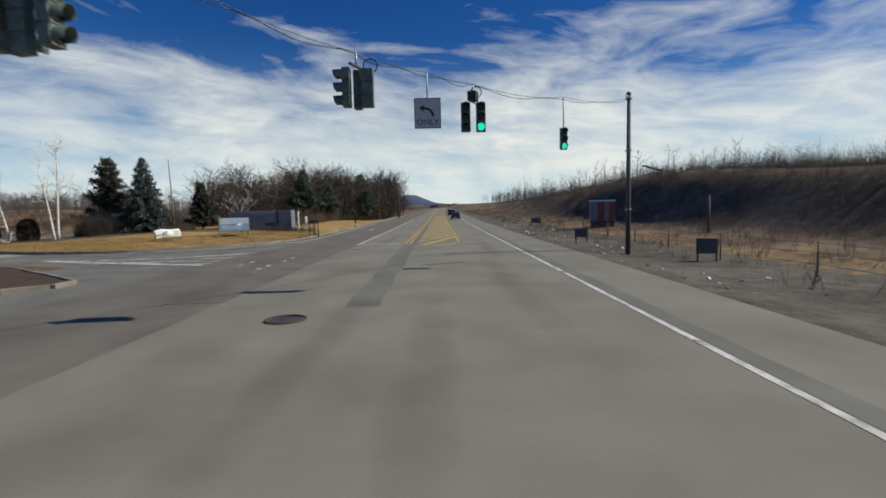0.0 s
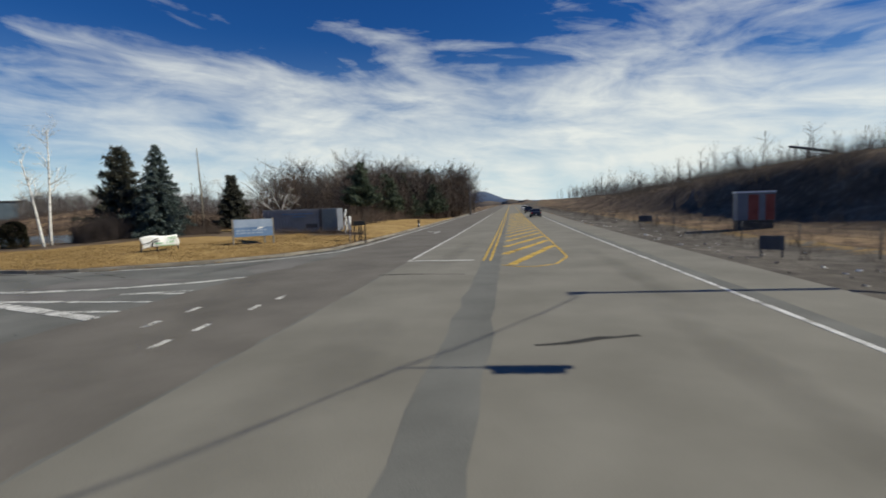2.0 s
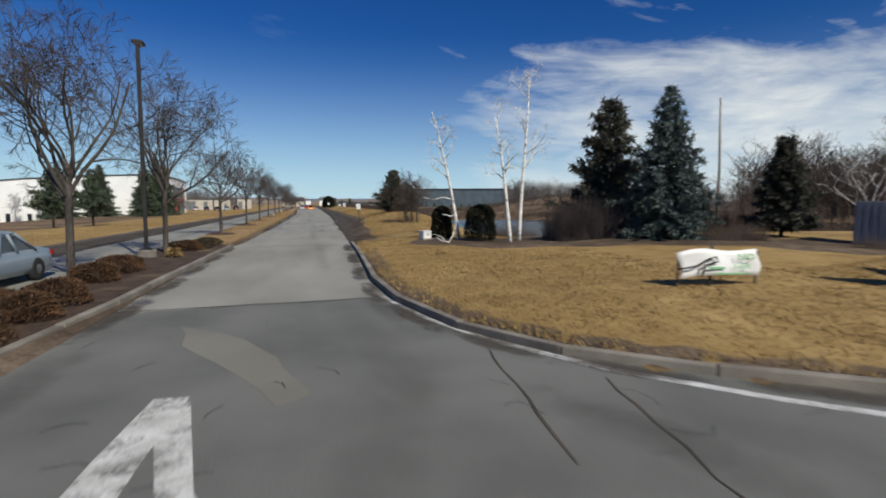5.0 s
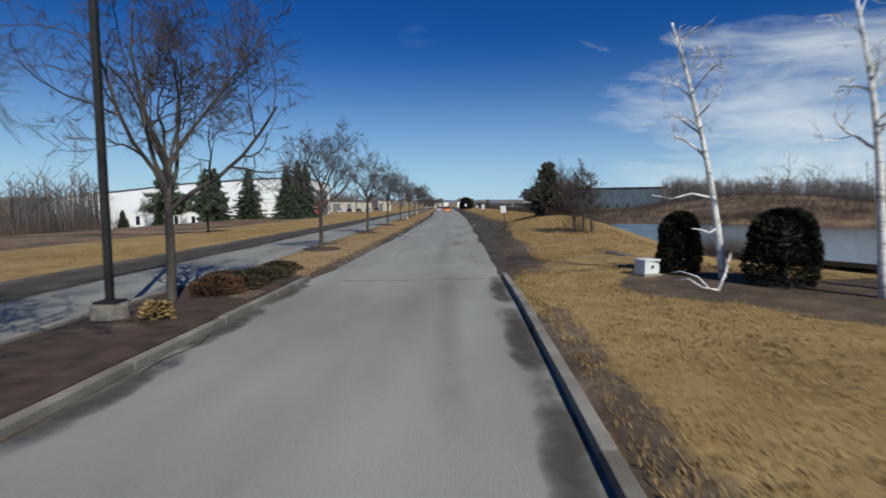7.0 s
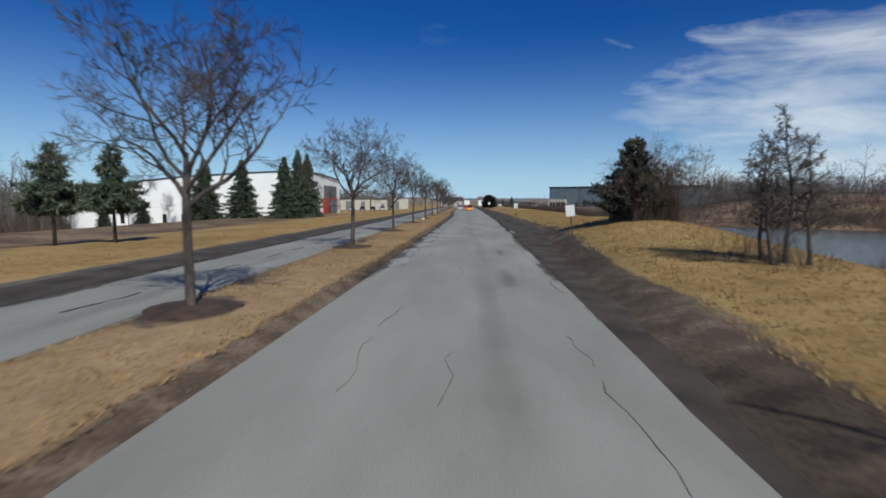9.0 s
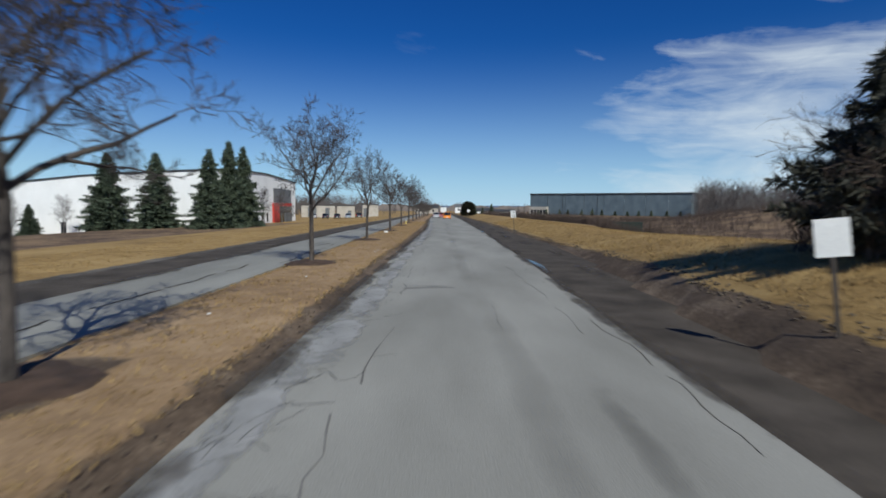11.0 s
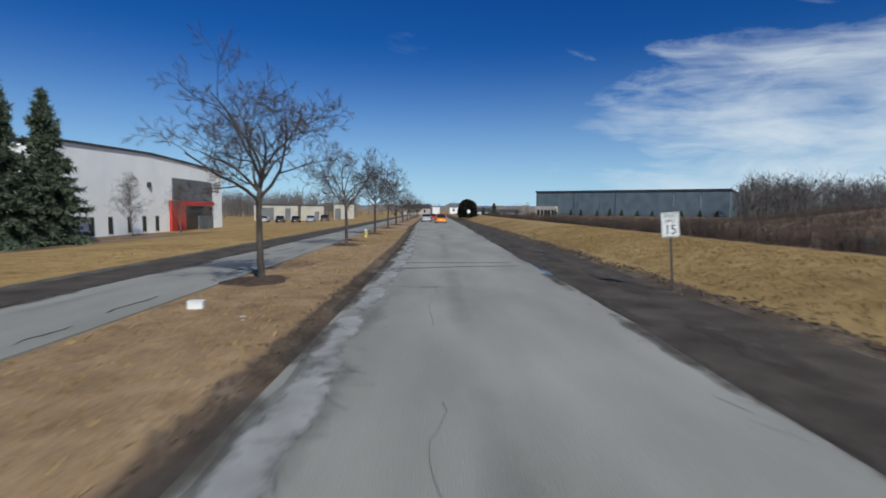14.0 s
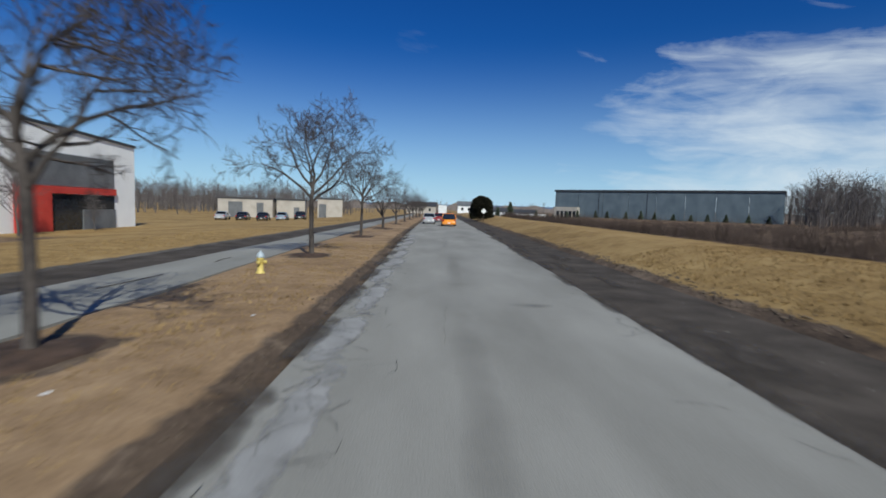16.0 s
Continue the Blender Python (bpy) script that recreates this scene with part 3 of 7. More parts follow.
climbing_road("road", -2.7, 10.15, 12.05, "asphalt_hw", "warm-grey asphalt highway climbing gently away")
climbing_road("road", 10.15, 16.15, 20.05, "asphalt_turn", "darker asphalt of the turning lane")
sheet("road", [hw(-60, 11.5)[:2], hw(-30, 10.15)[:2], hw(20.05, 10.15)[:2], hw(20.05, 16.2)[:2]] + [(x + 0.05, y + 0.13) for x, y in reversed(KERB[4:11])] + [(2.75, -94.95), (-3.6, -95.85), (-3.9, -100), (-5.2, -106.5), (-9.3, -106.5), (-12.0, -98), (-30, -106)], 0.0, "asphalt_mid",
      "darker patched asphalt of the junction mouth", "road")
sheet("road", [(-3.6, -95.85), (-3.45, -88), (-3.2, -79.8), (-3.05, -79.0)] + [(drive_left(-77 + 2.6 * k) + 0.08 * noise.noise((k * 0.9, 2, 2)), -77 + 2.6 * k) for k in range(103)] + [(drive_right(190 - k * 2) + 0.10 * noise.noise((k * 0.8, 3, 0)) + 0.05 * noise.noise((k * 2.3, 7, 0)), 190 - k * 2) for k in range(135)] + [(3.15, -78.6), (3.05, -83.5), (2.83, -88.5), (2.63, -92.5), (2.75, -94.95)], 0.0, "asphalt_old",
      "pale worn asphalt drive with cracked edges", "road")
sheet("road_shoulder", [(2.9, -78.4)] + [(drive_right(-74 + 5.28 * k) - 0.35, -74 + 5.28 * k) for k in range(51)] + [(shoulder_x(190 - k * 3) + 0.25 + 0.18 * noise.noise((k * 0.9, 0, 5)), 190 - k * 3) for k in range(90)] + [(3.5, -78.4)], -0.008, "asphalt_dark", "dark crumbling asphalt shoulder", "road")
sheet("road", wobble((-9.5, -107.5), (-9.8, 190), 90, 0.06, 6) + [(return_edge(190 - k * 3.3) + 0.05 + 0.09 * noise.noise((k * 0.9, 1, 7)), 190 - k * 3.3) for k in range(90)] + [(-6.1, -107.5)], -0.01, "asphalt_pale", "pale asphalt return carriageway with dark seams", "road")
sheet("road_shoulder", wobble((-12.2, -104), (-12.3, 190), 60, 0.2, 8) + wobble((-9.75, 190), (-9.45, -104), 40, 0.0, 9), -0.02, "asphalt_dark", "dark asphalt edge of the return carriageway", "road")


def ribbon(pts, width, z, name, mat, label, category="road marking", rag=0.0, seed=0):
    """A painted line, a few millimetres thick, with slightly worn edges."""
    r = random.Random(seed)
    V, F = [], []
    dense = []
    for (ax, ay), (bx, by) in zip(pts, pts[1:]):
        n = max(1, min(160, int(math.hypot(bx - ax, by - ay) / 1.2))) if rag else 1
        dense += [(ax + (bx - ax) * i / n, ay + (by - ay) * i / n) for i in range(n)]
    dense.append(pts[-1])
    for i, (x, y) in enumerate(dense):
        ax, ay = dense[max(0, i - 1)]
        bx, by = dense[min(len(dense) - 1, i + 1)]
        d = math.hypot(bx - ax, by - ay) or 1
        nx, ny = -(by - ay) / d, (bx - ax) / d
        l_, r_ = width / 2 + r.uniform(-rag, rag), width / 2 + r.uniform(-rag, rag)
        h = z + rise(x, y)
        V += [(x + nx * l_, y + ny * l_, h), (x - nx * r_, y - ny * r_, h), (x + nx * l_, y + ny * l_, h - 0.006), (x - nx * r_, y - ny * r_, h - 0.006)]
    for i in range(len(dense) - 1):
        a = 4 * i
        F += [(a + 1, a + 5, a + 4, a), (a, a + 4, a + 6, a + 2), (a + 5, a + 1, a + 3, a + 7)]
    ob = link_mesh(name, V, F, mat)
    return tagged(ob, label, category, kind="structure")


# painted lines on the highway
ribbon([hw(s, 0)[:2] for s in (-260, -60, -20, 20, 80, 300, 1400)], 0.14, 0.008, "edge_line", "paint_white", "worn white edge line on asphalt", rag=0.01, seed=1)
ribbon([hw(s, 10.15)[:2] for s in (9.4, 30, 60, 120)], 0.14, 0.008, "lane_line", "paint_white", "white line of the turning lane", rag=0.012, seed=2)
ribbon([hw(9.6, 10.05)[:2], hw(9.6, 7.25)[:2]], 0.42, 0.008, "stop_line", "paint_worn", "faded white stop bar", rag=0.03, seed=3)
for w_ in (6.5, 6.8):
    ribbon([hw(s, w_)[:2] for s in (9.2, 60, 200, 1400)], 0.12, 0.008, "centre_line", "paint_yellow", "yellow double centre line", rag=0.012, seed=4)
ribbon([hw(7.6, 5.95)[:2], hw(7.0, 5.3)[:2], hw(7.0, 4.6)[:2], hw(7.8, 3.8)[:2], hw(10.4, 3.1)[:2], hw(20, 3.05)[:2], hw(60, 3.2)[:2], hw(200, 3.4)[:2], hw(1400, 3.6)[:2]], 0.12, 0.008, "centre_line", "paint_yellow", "yellow border of the hatched median", rag=0.012, seed=5)
for i in range(22):
    s0 = 7.6 + i * 4.45
    ribbon([hw(s0, 5.6 if i == 0 else 5.95)[:2], hw(s0 + 9.3, 3.2)[:2]], 0.36, 0.008, "hatch_stripe", "paint_yellow", "faded yellow hatch stripe", rag=0.04, seed=10 + i)
# the painted island in the mouth
TRI = [(-0.82, -101.2), (5.45, -109.75), (-1.18, -112.3)]
ribbon([TRI[0], (-0.35, -103.2), (0.48, -105.35), (1.6, -107.1), (2.77, -108.25), (4.1, -109.3), TRI[1]], 0.34, 0.008, "island_line", "paint_worn", "broken white line of the painted island", rag=0.05, seed=40)
ribbon([(-0.9, -101.0), (-1.08, -105.5), TRI[2]], 0.42, 0.0125, "island_line", "paint_worn", "wide white line of the painted island", rag=0.04, seed=41)
for i, run in enumerate((((1.25, -109.15), (2.55, -110.75)), ((1.72, -110.05), (2.1, -110.95)), ((-0.95, -106.4), (-0.25, -108.55), (0.78, -111.4)), ((-1.05, -110.4), (-0.38, -111.95)))):
    ribbon(list(run), 0.26, 0.0085 + 0.0006 * i, "island_stripe", "paint_worn", "faded white stripe in the painted island", rag=0.06, seed=42 + i)
# white line round the corner kerb
LINE = [(2.25, -93.2), (2.35, -94.6), (2.95, -97.6), (3.65, -99.5), (4.7, -101.25), (6.1, -102.75), (8.2, -104.55), (11.2, -105.8), (15.2, -106.25), (20.4, -104.75), hw(30, 15.3)[:2], hw(45, 15.3)[:2], hw(80, 15.3)[:2], hw(200, 15.3)[:2]]
ribbon(LINE, 0.17, 0.008, "edge_line", "paint_white", "white edge line round the corner kerb", rag=0.015, seed=44)


def wander(p, q, amp, seed):
    """A crack's line: a random walk drawn back towards the straight way."""
    r = random.Random(seed)
    n = max(6, int(math.hypot(q[0] - p[0], q[1] - p[1]) / 0.45))
    ox = oy = 0.0
    out = []
    for i in range(n + 1):
        ox, oy = ox * 0.86 + r.uniform(-amp, amp), oy * 0.86 + r.uniform(-amp, amp)
        out.append((p[0] + (q[0] - p[0]) * i / n + ox, p[1] + (q[1] - p[1]) * i / n + oy))
    return out


def crack(pts, width, seed, mat="tar", label="dark tar-sealed crack in asphalt"):
    ribbon(wander(pts[0], pts[-1], 0.07, seed), width, 0.005, "tar_crack", mat, label, "crack", rag=width * 0.42, seed=seed)


crack([(7.3, -114.6), (8.3, -117.4)], 0.1, 67)
crack([hw(-4, 5.2)[:2], hw(-3.4, 3.4)[:2]], 0.14, 66)
crack([(-3.4, -95.8), (2.5, -95.0)], 0.06, 68)


def kerb_run(pts, group, seed, h=0.15, wdt=0.17):
    """Kerb stones set end to end along a line; each stone is a part."""
    run = thing("kerb", pose(0, 0, 0), "weathered grey concrete kerb with open joints", "kerb", kind="structure")
    r = random.Random(seed)
    for (ax, ay), (bx, by) in zip(pts, pts[1:]):
        L_ = math.hypot(bx - ax, by - ay)
        n = max(1, round(L_ / 2.6)) if L_ < 60 else 1
        for i in range(n):
            bm = bmesh.new()
            box(bm, 0.012, L_ / n - 0.012, 0, wdt, -0.2, h + r.uniform(-0.012, 0.008), bevel=0.022)
            st = part("kerb_stone", bm, "concrete", run)
            px0, py0, px1, py1 = ax + (bx - ax) * i / n, ay + (by - ay) * i / n, ax + (bx - ax) * (i + 1) / n, ay + (by - ay) * (i + 1) / n
            z0, z1 = rise(px0, py0), rise(px1, py1)
            st.matrix_world = Matrix.Translation((px0, py0, z0)) @ Matrix.Rotation(math.atan2(by - ay, bx - ax), 4, "Z") @ Matrix.Rotation(-math.atan2(z1 - z0, L_ / n), 4, "Y")
    return run


kerb_run(KERB[:17], "kerbs", 1)
MEDIAN_KERB = [(-6.0, -79.8), (-6.1, -97.5), (-7.2, -103.0), (-8.9, -108.0), (-9.4, -110.6), (-9.1, -112.0), (-8.0, -112.6), (-7.0, -112.2), (-5.7, -108.5), (-4.4, -104.4), (-3.75, -99.5), (-3.5, -95.0), (-3.4, -88.0), (-3.15, -79.6)]
kerb_run(list(reversed(MEDIAN_KERB)), "kerbs", 2)
sheet("planting_bed", [(x + (0.1 if k < 6 else -0.1), y) for k, (x, y) in enumerate(MEDIAN_KERB)], 0.11, "mulch", "dark mulch planting bed inside concrete kerbs", "planting bed", thick=0.2)

# pond
sheet("pond_water", [(44 + 26 * math.cos(k * math.pi / 32), -40.5 + 37 * math.sin(k * math.pi / 32)) for k in range(64)], -0.95, "water", "still dark pond water reflecting the sky", "water", thick=0.3)


# ---- trees ----
def perp(d, r):
    v = Vector((r.uniform(-1, 1), r.uniform(-1, 1), r.uniform(-1, 1)))
    v = v - d * v.dot(d)
    return v.normalized() if v.length > 1e-3 else d.orthogonal().normalized()


def grow(V1, F1, V2, F2, p, d, length, rad, level, levels, r, up=0.25, split=0.62, wig=0.16, kids=5, n=7, thin=0.62, thick_levels=1, fuzz=5):
    """One limb and, in turn, its side branches; thick limbs go to the first mesh, thin ones to the second."""
    seg = 5 if level < 2 else (4 if level < 3 else 3)
    pts, rads, q, dd = [p.copy()], [rad], p.copy(), d.copy()
    for i in range(seg):
        dd = (dd + perp(dd, r) * wig + Vector((0, 0, up)) * 0.22).normalized()
        q = q + dd * length / seg
        pts.append(q.copy())
        rads.append(max(0.006, rad * (1 - 0.62 * (i + 1) / seg)))
    V, F = (V1, F1) if level <= thick_levels else (V2, F2)
    tube(V, F, pts, rads, max(3, n - 2 * level), cap=False)
    if level >= levels:
        for k in range(fuzz):
            b0 = pts[1].lerp(pts[-1], (k + r.random()) / fuzz)
            q_ = b0 + (dd + perp(dd, r) * r.uniform(0.5, 1.1)).normalized() * length * r.uniform(0.45, 0.8)
            a_ = dd.orthogonal().normalized() * 0.005
            c_ = dd.cross(a_)
            m_ = len(V2)
            V2 += [tuple(b0 + a_), tuple(b0 - a_ * 0.5 + c_ * 0.86), tuple(b0 - a_ * 0.5 - c_ * 0.86), tuple(q_)]
            F2 += [(m_, m_ + 1, m_ + 3), (m_ + 1, m_ + 2, m_ + 3), (m_ + 2, m_, m_ + 3)]
        return
    for k in range(kids + (1 if level == 0 else 0)):
        t = 0.28 + 0.72 * (k + r.uniform(0.1, 0.9)) / kids
        i = min(seg - 1, int(t * seg))
        f = t * seg - i
        f = min(1.0, f)
        base = pts[i].lerp(pts[i + 1], f)
        br = rads[i] + (rads[i + 1] - rads[i]) * f
        ax = (pts[i + 1] - pts[i]).normalized()
        nd = (ax * r.uniform(0.55, 0.9) + perp(ax, r) * split * r.uniform(0.8, 1.3)).normalized()
        grow(V1, F1, V2, F2, base, nd, length * thin * r.uniform(0.75, 1.15), br * 0.62, level + 1, levels, r, up, split, wig, kids, n, thin, thick_levels, fuzz)


def vase_tree_meshes(seed, h=6.6, trunk=1.9, limbs=5, levels=4, spread=0.75, rad=0.13, kids=4):
    """Bare street tree: short trunk, steep limbs that fan out, fine twigs."""
    r = random.Random(seed)
    V1, F1, V2, F2 = [], [], [], []
    pts = [Vector((0, 0, -0.15)), Vector((0, 0, 0.15)), Vector((r.uniform(-.04, .04), r.uniform(-.04, .04), trunk * 0.55)), Vector((r.uniform(-.1, .1), r.uniform(-.1, .1), trunk))]
    tube(V1, F1, pts, [rad * 1.5, rad * 1.12, rad * 0.95, rad * 0.9], 9)
    top = pts[-1]
    for k in range(limbs):
        a = 2 * math.pi * (k + r.uniform(-0.3, 0.3)) / limbs
        lean = spread * r.uniform(0.6, 1.15) if k else 0.15
        d = Vector((math.cos(a) * lean, math.sin(a) * lean, 1)).normalized()
        grow(V1, F1, V2, F2, top - Vector((0, 0, r.uniform(0.0, 0.5))), d, (h - trunk) * r.uniform(0.62, 0.8), rad * r.uniform(0.42, 0.56), 1, levels, r, up=0.16, split=0.75, wig=0.15, kids=kids, n=8, thin=0.58, thick_levels=1)
    return V1, F1, V2, F2


def fan_tree_meshes(seed, h=6.4, trunk=2.4, limbs=7, spread=1.0, rad=0.13):
    """Bare street tree: a straight trunk whose crooked limbs leave it one above another and fan out, with a haze of fine twigs."""
    r = random.Random(seed)
    V1, F1, V2, F2 = [], [], [], []
    top = trunk * 1.45
    pts = [Vector((0, 0, -0.15)), Vector((0, 0, 0.12)), Vector((r.uniform(-.03, .03), r.uniform(-.03, .03), trunk * 0.55)), Vector((r.uniform(-.07, .07), r.uniform(-.07, .07), trunk)), Vector((r.uniform(-.14, .14), r.uniform(-.14, .14), top))]
    tube(V1, F1, pts, [rad * 1.5, rad * 1.1, rad * 0.95, rad * 0.88, rad * 0.5], 10)
    for k in range(limbs):
        f = k / max(1, limbs - 1)
        p = pts[3].lerp(pts[4], f) - Vector((0, 0, 0.1))
        a = k * 2.4 + r.uniform(-0.4, 0.4)
        lean = spread * (1.25 - 0.85 * f) * r.uniform(0.85, 1.15)
        d = Vector((math.cos(a) * lean, math.sin(a) * lean, 1)).normalized()
        grow(V1, F1, V2, F2, p, d, (h - trunk) * r.uniform(0.72, 0.86) * (1.0 if f < 0.8 else 0.85), rad * (0.58 - 0.16 * f), 1, 4, r, up=0.20, split=0.80, wig=0.24, kids=5, n=8, thin=0.52, thick_levels=2, fuzz=7)
    return V1, F1, V2, F2


def leader_tree_meshes(seed, h=6.0, trunk=1.9, limbs=9, reach=2.6, rad=0.12, kids=4, lift=0.35, levels=4, wig=0.27):
    """Bare tree with one crooked leader and limbs that leave it at wide angles."""
    r = random.Random(seed)
    V1, F1, V2, F2 = [], [], [], []
    n, pts, q = 9, [], Vector((0, 0, -0.15))
    top = h * 0.8
    for i in range(n + 1):
        f = i / n
        k = 0.0 if f * top < trunk * 0.7 else 0.09
        q = Vector((q.x + r.uniform(-k, k), q.y + r.uniform(-k, k), -0.15 + (top + 0.15) * f))
        pts.append(q.copy())
    tube(V1, F1, pts, [rad * (1.35 if i == 0 else 1.05 - 0.85 * i / n) for i in range(n + 1)], 9)
    for k in range(limbs):
        f = (trunk + (top - trunk) * (k + r.uniform(0, 0.6)) / limbs) / top
        i = min(n - 1, int(f * n))
        p = pts[i].lerp(pts[i + 1], f * n - i)
        a = k * 2.4 + r.uniform(-0.5, 0.5)
        g = (k + 0.5) / limbs
        d = Vector((math.cos(a), math.sin(a), lift + 0.9 * g)).normalized()
        grow(V1, F1, V2, F2, p, d, reach * (1.05 - 0.5 * g) * r.uniform(0.75, 1.1), rad * (0.46 - 0.22 * g), 1, levels, r, up=0.30, split=0.85, wig=wig, kids=kids, n=8, thin=0.56, thick_levels=2)
    return V1, F1, V2, F2


def tree_thing(name, meshes, m, label, mats=("bark", "twig"), category="tree", group=""):
    V1, F1, V2, F2 = meshes
    t = thing(name, m, label, category, group)
    link_mesh("trunk", V1, F1, mats[0], t, smooth=True)
    link_mesh("crown", V2, F2, mats[1], t, smooth=False)
    return t


street = [tree_thing("street_tree", fan_tree_meshes(s, h, tr, lb, sp, rd), pose(*p), lab, group="trees on the median")
          for s, h, tr, lb, sp, rd, p, lab in (
              (3, 5.45, 2.2, 8, 1.1, 0.098, (-5.1, -69.6, 0.1, 0, 0, 20), "bare spreading street tree with grey bark in a mulch ring"),
              (8, 6.0, 2.45, 9, 1.0, 0.102, (-5.0, -8.7, 0.1, 0, 0, 100), "bare vase-shaped street tree on the dry grass median"),
              (15, 6.5, 2.2, 9, 0.72, 0.105, (-5.25, -83.3, 0.1, 0, 0, 0), "bare multi-limbed tree in the mulch bed beside the kerb"),
              (27, 5.7, 2.4, 7, 1.0, 0.09, (-5.1, -24.6, 0.1, 0, 0, 60), "slim bare street tree with crooked limbs"))]
rng = random.Random(5)
far_tree = tree_thing("street_tree", vase_tree_meshes(9, 6.0, 1.8, 7, 3, 1.0, 0.13, 5), pose(-5.1, 68.0, 0.1), "bare street tree far along the median", group="trees on the median")
for i, y_ in enumerate(MEDIAN_Y):
    if y_ in (-69.6, -24.6, -8.7, 68.0):
        continue
    size = {-54.8: 0.95, -40.4: 1.0, 7.7: 0.97, 23.0: 1.12}.get(y_, rng.uniform(0.92, 1.06))
    copy_thing(street[i % 2] if y_ < 50 else far_tree, pose(-5.1 + rng.uniform(-.1, .1), y_, 0.1, 0, 0, rng.uniform(0, 360)) @ Matrix.Scale(size, 4))
copy_thing(street[2], pose(-5.75, -91.1, 0.1, 0, 0, 130))


def mulch_ring(x, y, r0, seed):
    """A low ragged mound of bark round a trunk."""
    q = random.Random(seed)
    t = thing("mulch_ring", pose(x, y, terrain(x, y)), "low mound of dark bark mulch round a street tree", "mulch", "mulch rings on the median")
    V, F, n = [(0, 0, 0.10)], [], 26
    for k, (f, z) in enumerate(((0.35, 0.095), (0.7, 0.06), (0.9, 0.03), (1.05, -0.03))):
        for j in range(n):
            a = 6.2832 * j / n
            rr = r0 * f * (1 + 0.10 * math.sin(3 * a + seed) + q.uniform(-.07, .07) * f)
            V.append((rr * math.cos(a), rr * 1.15 * math.sin(a), z + q.uniform(-.012, .012)))
    for j in range(n):
        F.append((0, 1 + j, 1 + (j + 1) % n))
        for k in range(3):
            a, b = 1 + k * n + j, 1 + k * n + (j + 1) % n
            F.append((a, a + n, b + n, b))
    link_mesh("mound", V, F, "mulch", t, smooth=True)


for i, y_ in enumerate(MEDIAN_Y[:12]):
    mulch_ring(-5.1, y_, 0.95 if y_ < 0 else 0.8, i)


def conifer_meshes(seed, h=8.0, base=0.4, width=2.1, whorls=26, tip=0.06, droop=0.25, ragged=0.25, needles=7, leaf=0.17):
    """Spruce or pine: a trunk and whorls of boughs, each carrying many needle tufts."""
    r = random.Random(seed)
    V1, F1, V2, F2 = [], [], [], []
    tube(V1, F1, [(0, 0, -0.1), (0, 0, h * 0.5), (0, 0, h * 0.98)], [h * 0.02, h * 0.012, 0.01], 7)
    for k in range(whorls):
        t = (k + r.uniform(0, 0.6)) / whorls
        z = base + (h - base) * t
        R = width * (1 - t) ** 0.85 * r.uniform(1 - ragged, 1 + ragged * 0.5) + tip
        nb = max(4, int(7 * (1 - t) + 4))
        for j in range(nb):
            a = 2 * math.pi * (j + r.uniform(-0.4, 0.4)) / nb
            Rl = R * r.uniform(0.6, 1.15)
            d = Vector((math.cos(a), math.sin(a), -droop * (1 - t) + 0.25 * t))
            p0 = Vector((0, 0, z))
            if Rl > 0.5:
                tube(V1, F1, [p0, p0 + d * Rl * 0.85], [0.02, 0.006], 3, cap=False)
            cnt = max(3, int(needles * Rl / width * 3.0) + 2)
            for q in range(cnt):
                f = 0.22 + 0.78 * (q + r.random()) / cnt
                c = p0 + d * Rl * f + Vector((r.uniform(-.1, .1), r.uniform(-.1, .1), r.uniform(-.08, .06)))
                for _ in range(5):
                    u = (d * r.uniform(0.2, 1) + perp(d.normalized(), r) * r.uniform(0.5, 1.2) + Vector((0, 0, -0.12))).normalized()
                    s = leaf * r.uniform(0.8, 1.7)
                    v = perp(u, r) * s * 0.16
                    b = len(V2)
                    V2 += [tuple(c - v), tuple(c + v), tuple(c + u * s * 1.3)]
                    F2.append((b, b + 1, b + 2))
    return V1, F1, V2, F2


def bush_meshes(seed, rx, ry, rz, count, leaf=0.07, top=0.35):
    """Dense clipped shrub: stems inside and a thick coat of small leaves."""
    r = random.Random(seed)
    V1, F1, V2, F2 = [], [], [], []
    for k in range(7):
        a = r.uniform(0, 6.28)
        tube(V1, F1, [(0, 0, -0.05), (math.cos(a) * rx * 0.4, math.sin(a) * ry * 0.4, rz * 0.8)], [0.03, 0.012], 5)
    for k in range(count):
        z = r.uniform(0.02, 1) ** 0.8
        a = r.uniform(0, 2 * math.pi)
        rr = (1 - max(0.0, (z - (1 - top)) / top) ** 2) ** 0.5 * (0.72 + 0.3 * r.random() ** 0.5) * (0.9 + 0.12 * math.sin(3 * a + seed) + 0.08 * math.sin(9 * z + 2 * a))
        if r.random() < 0.25:
            rr *= r.uniform(0.3, 1)
        c = Vector((math.cos(a) * rx * rr, math.sin(a) * ry * rr, z * rz))
        u = Vector((math.cos(a) + r.uniform(-.9, .9), math.sin(a) + r.uniform(-.9, .9), r.uniform(-.3, 1.1))).normalized()
        v = perp(u, r)
        s = leaf * r.uniform(0.6, 1.6)
        b = len(V2)
        V2 += [tuple(c), tuple(c + u * s + v * s * 0.45), tuple(c + u * s * 2.1), tuple(c + u * s - v * s * 0.45)]
        F2.append((b, b + 1, b + 2, b + 3))
    return V1, F1, V2, F2


def gz(x, y):
    return terrain(x, y)


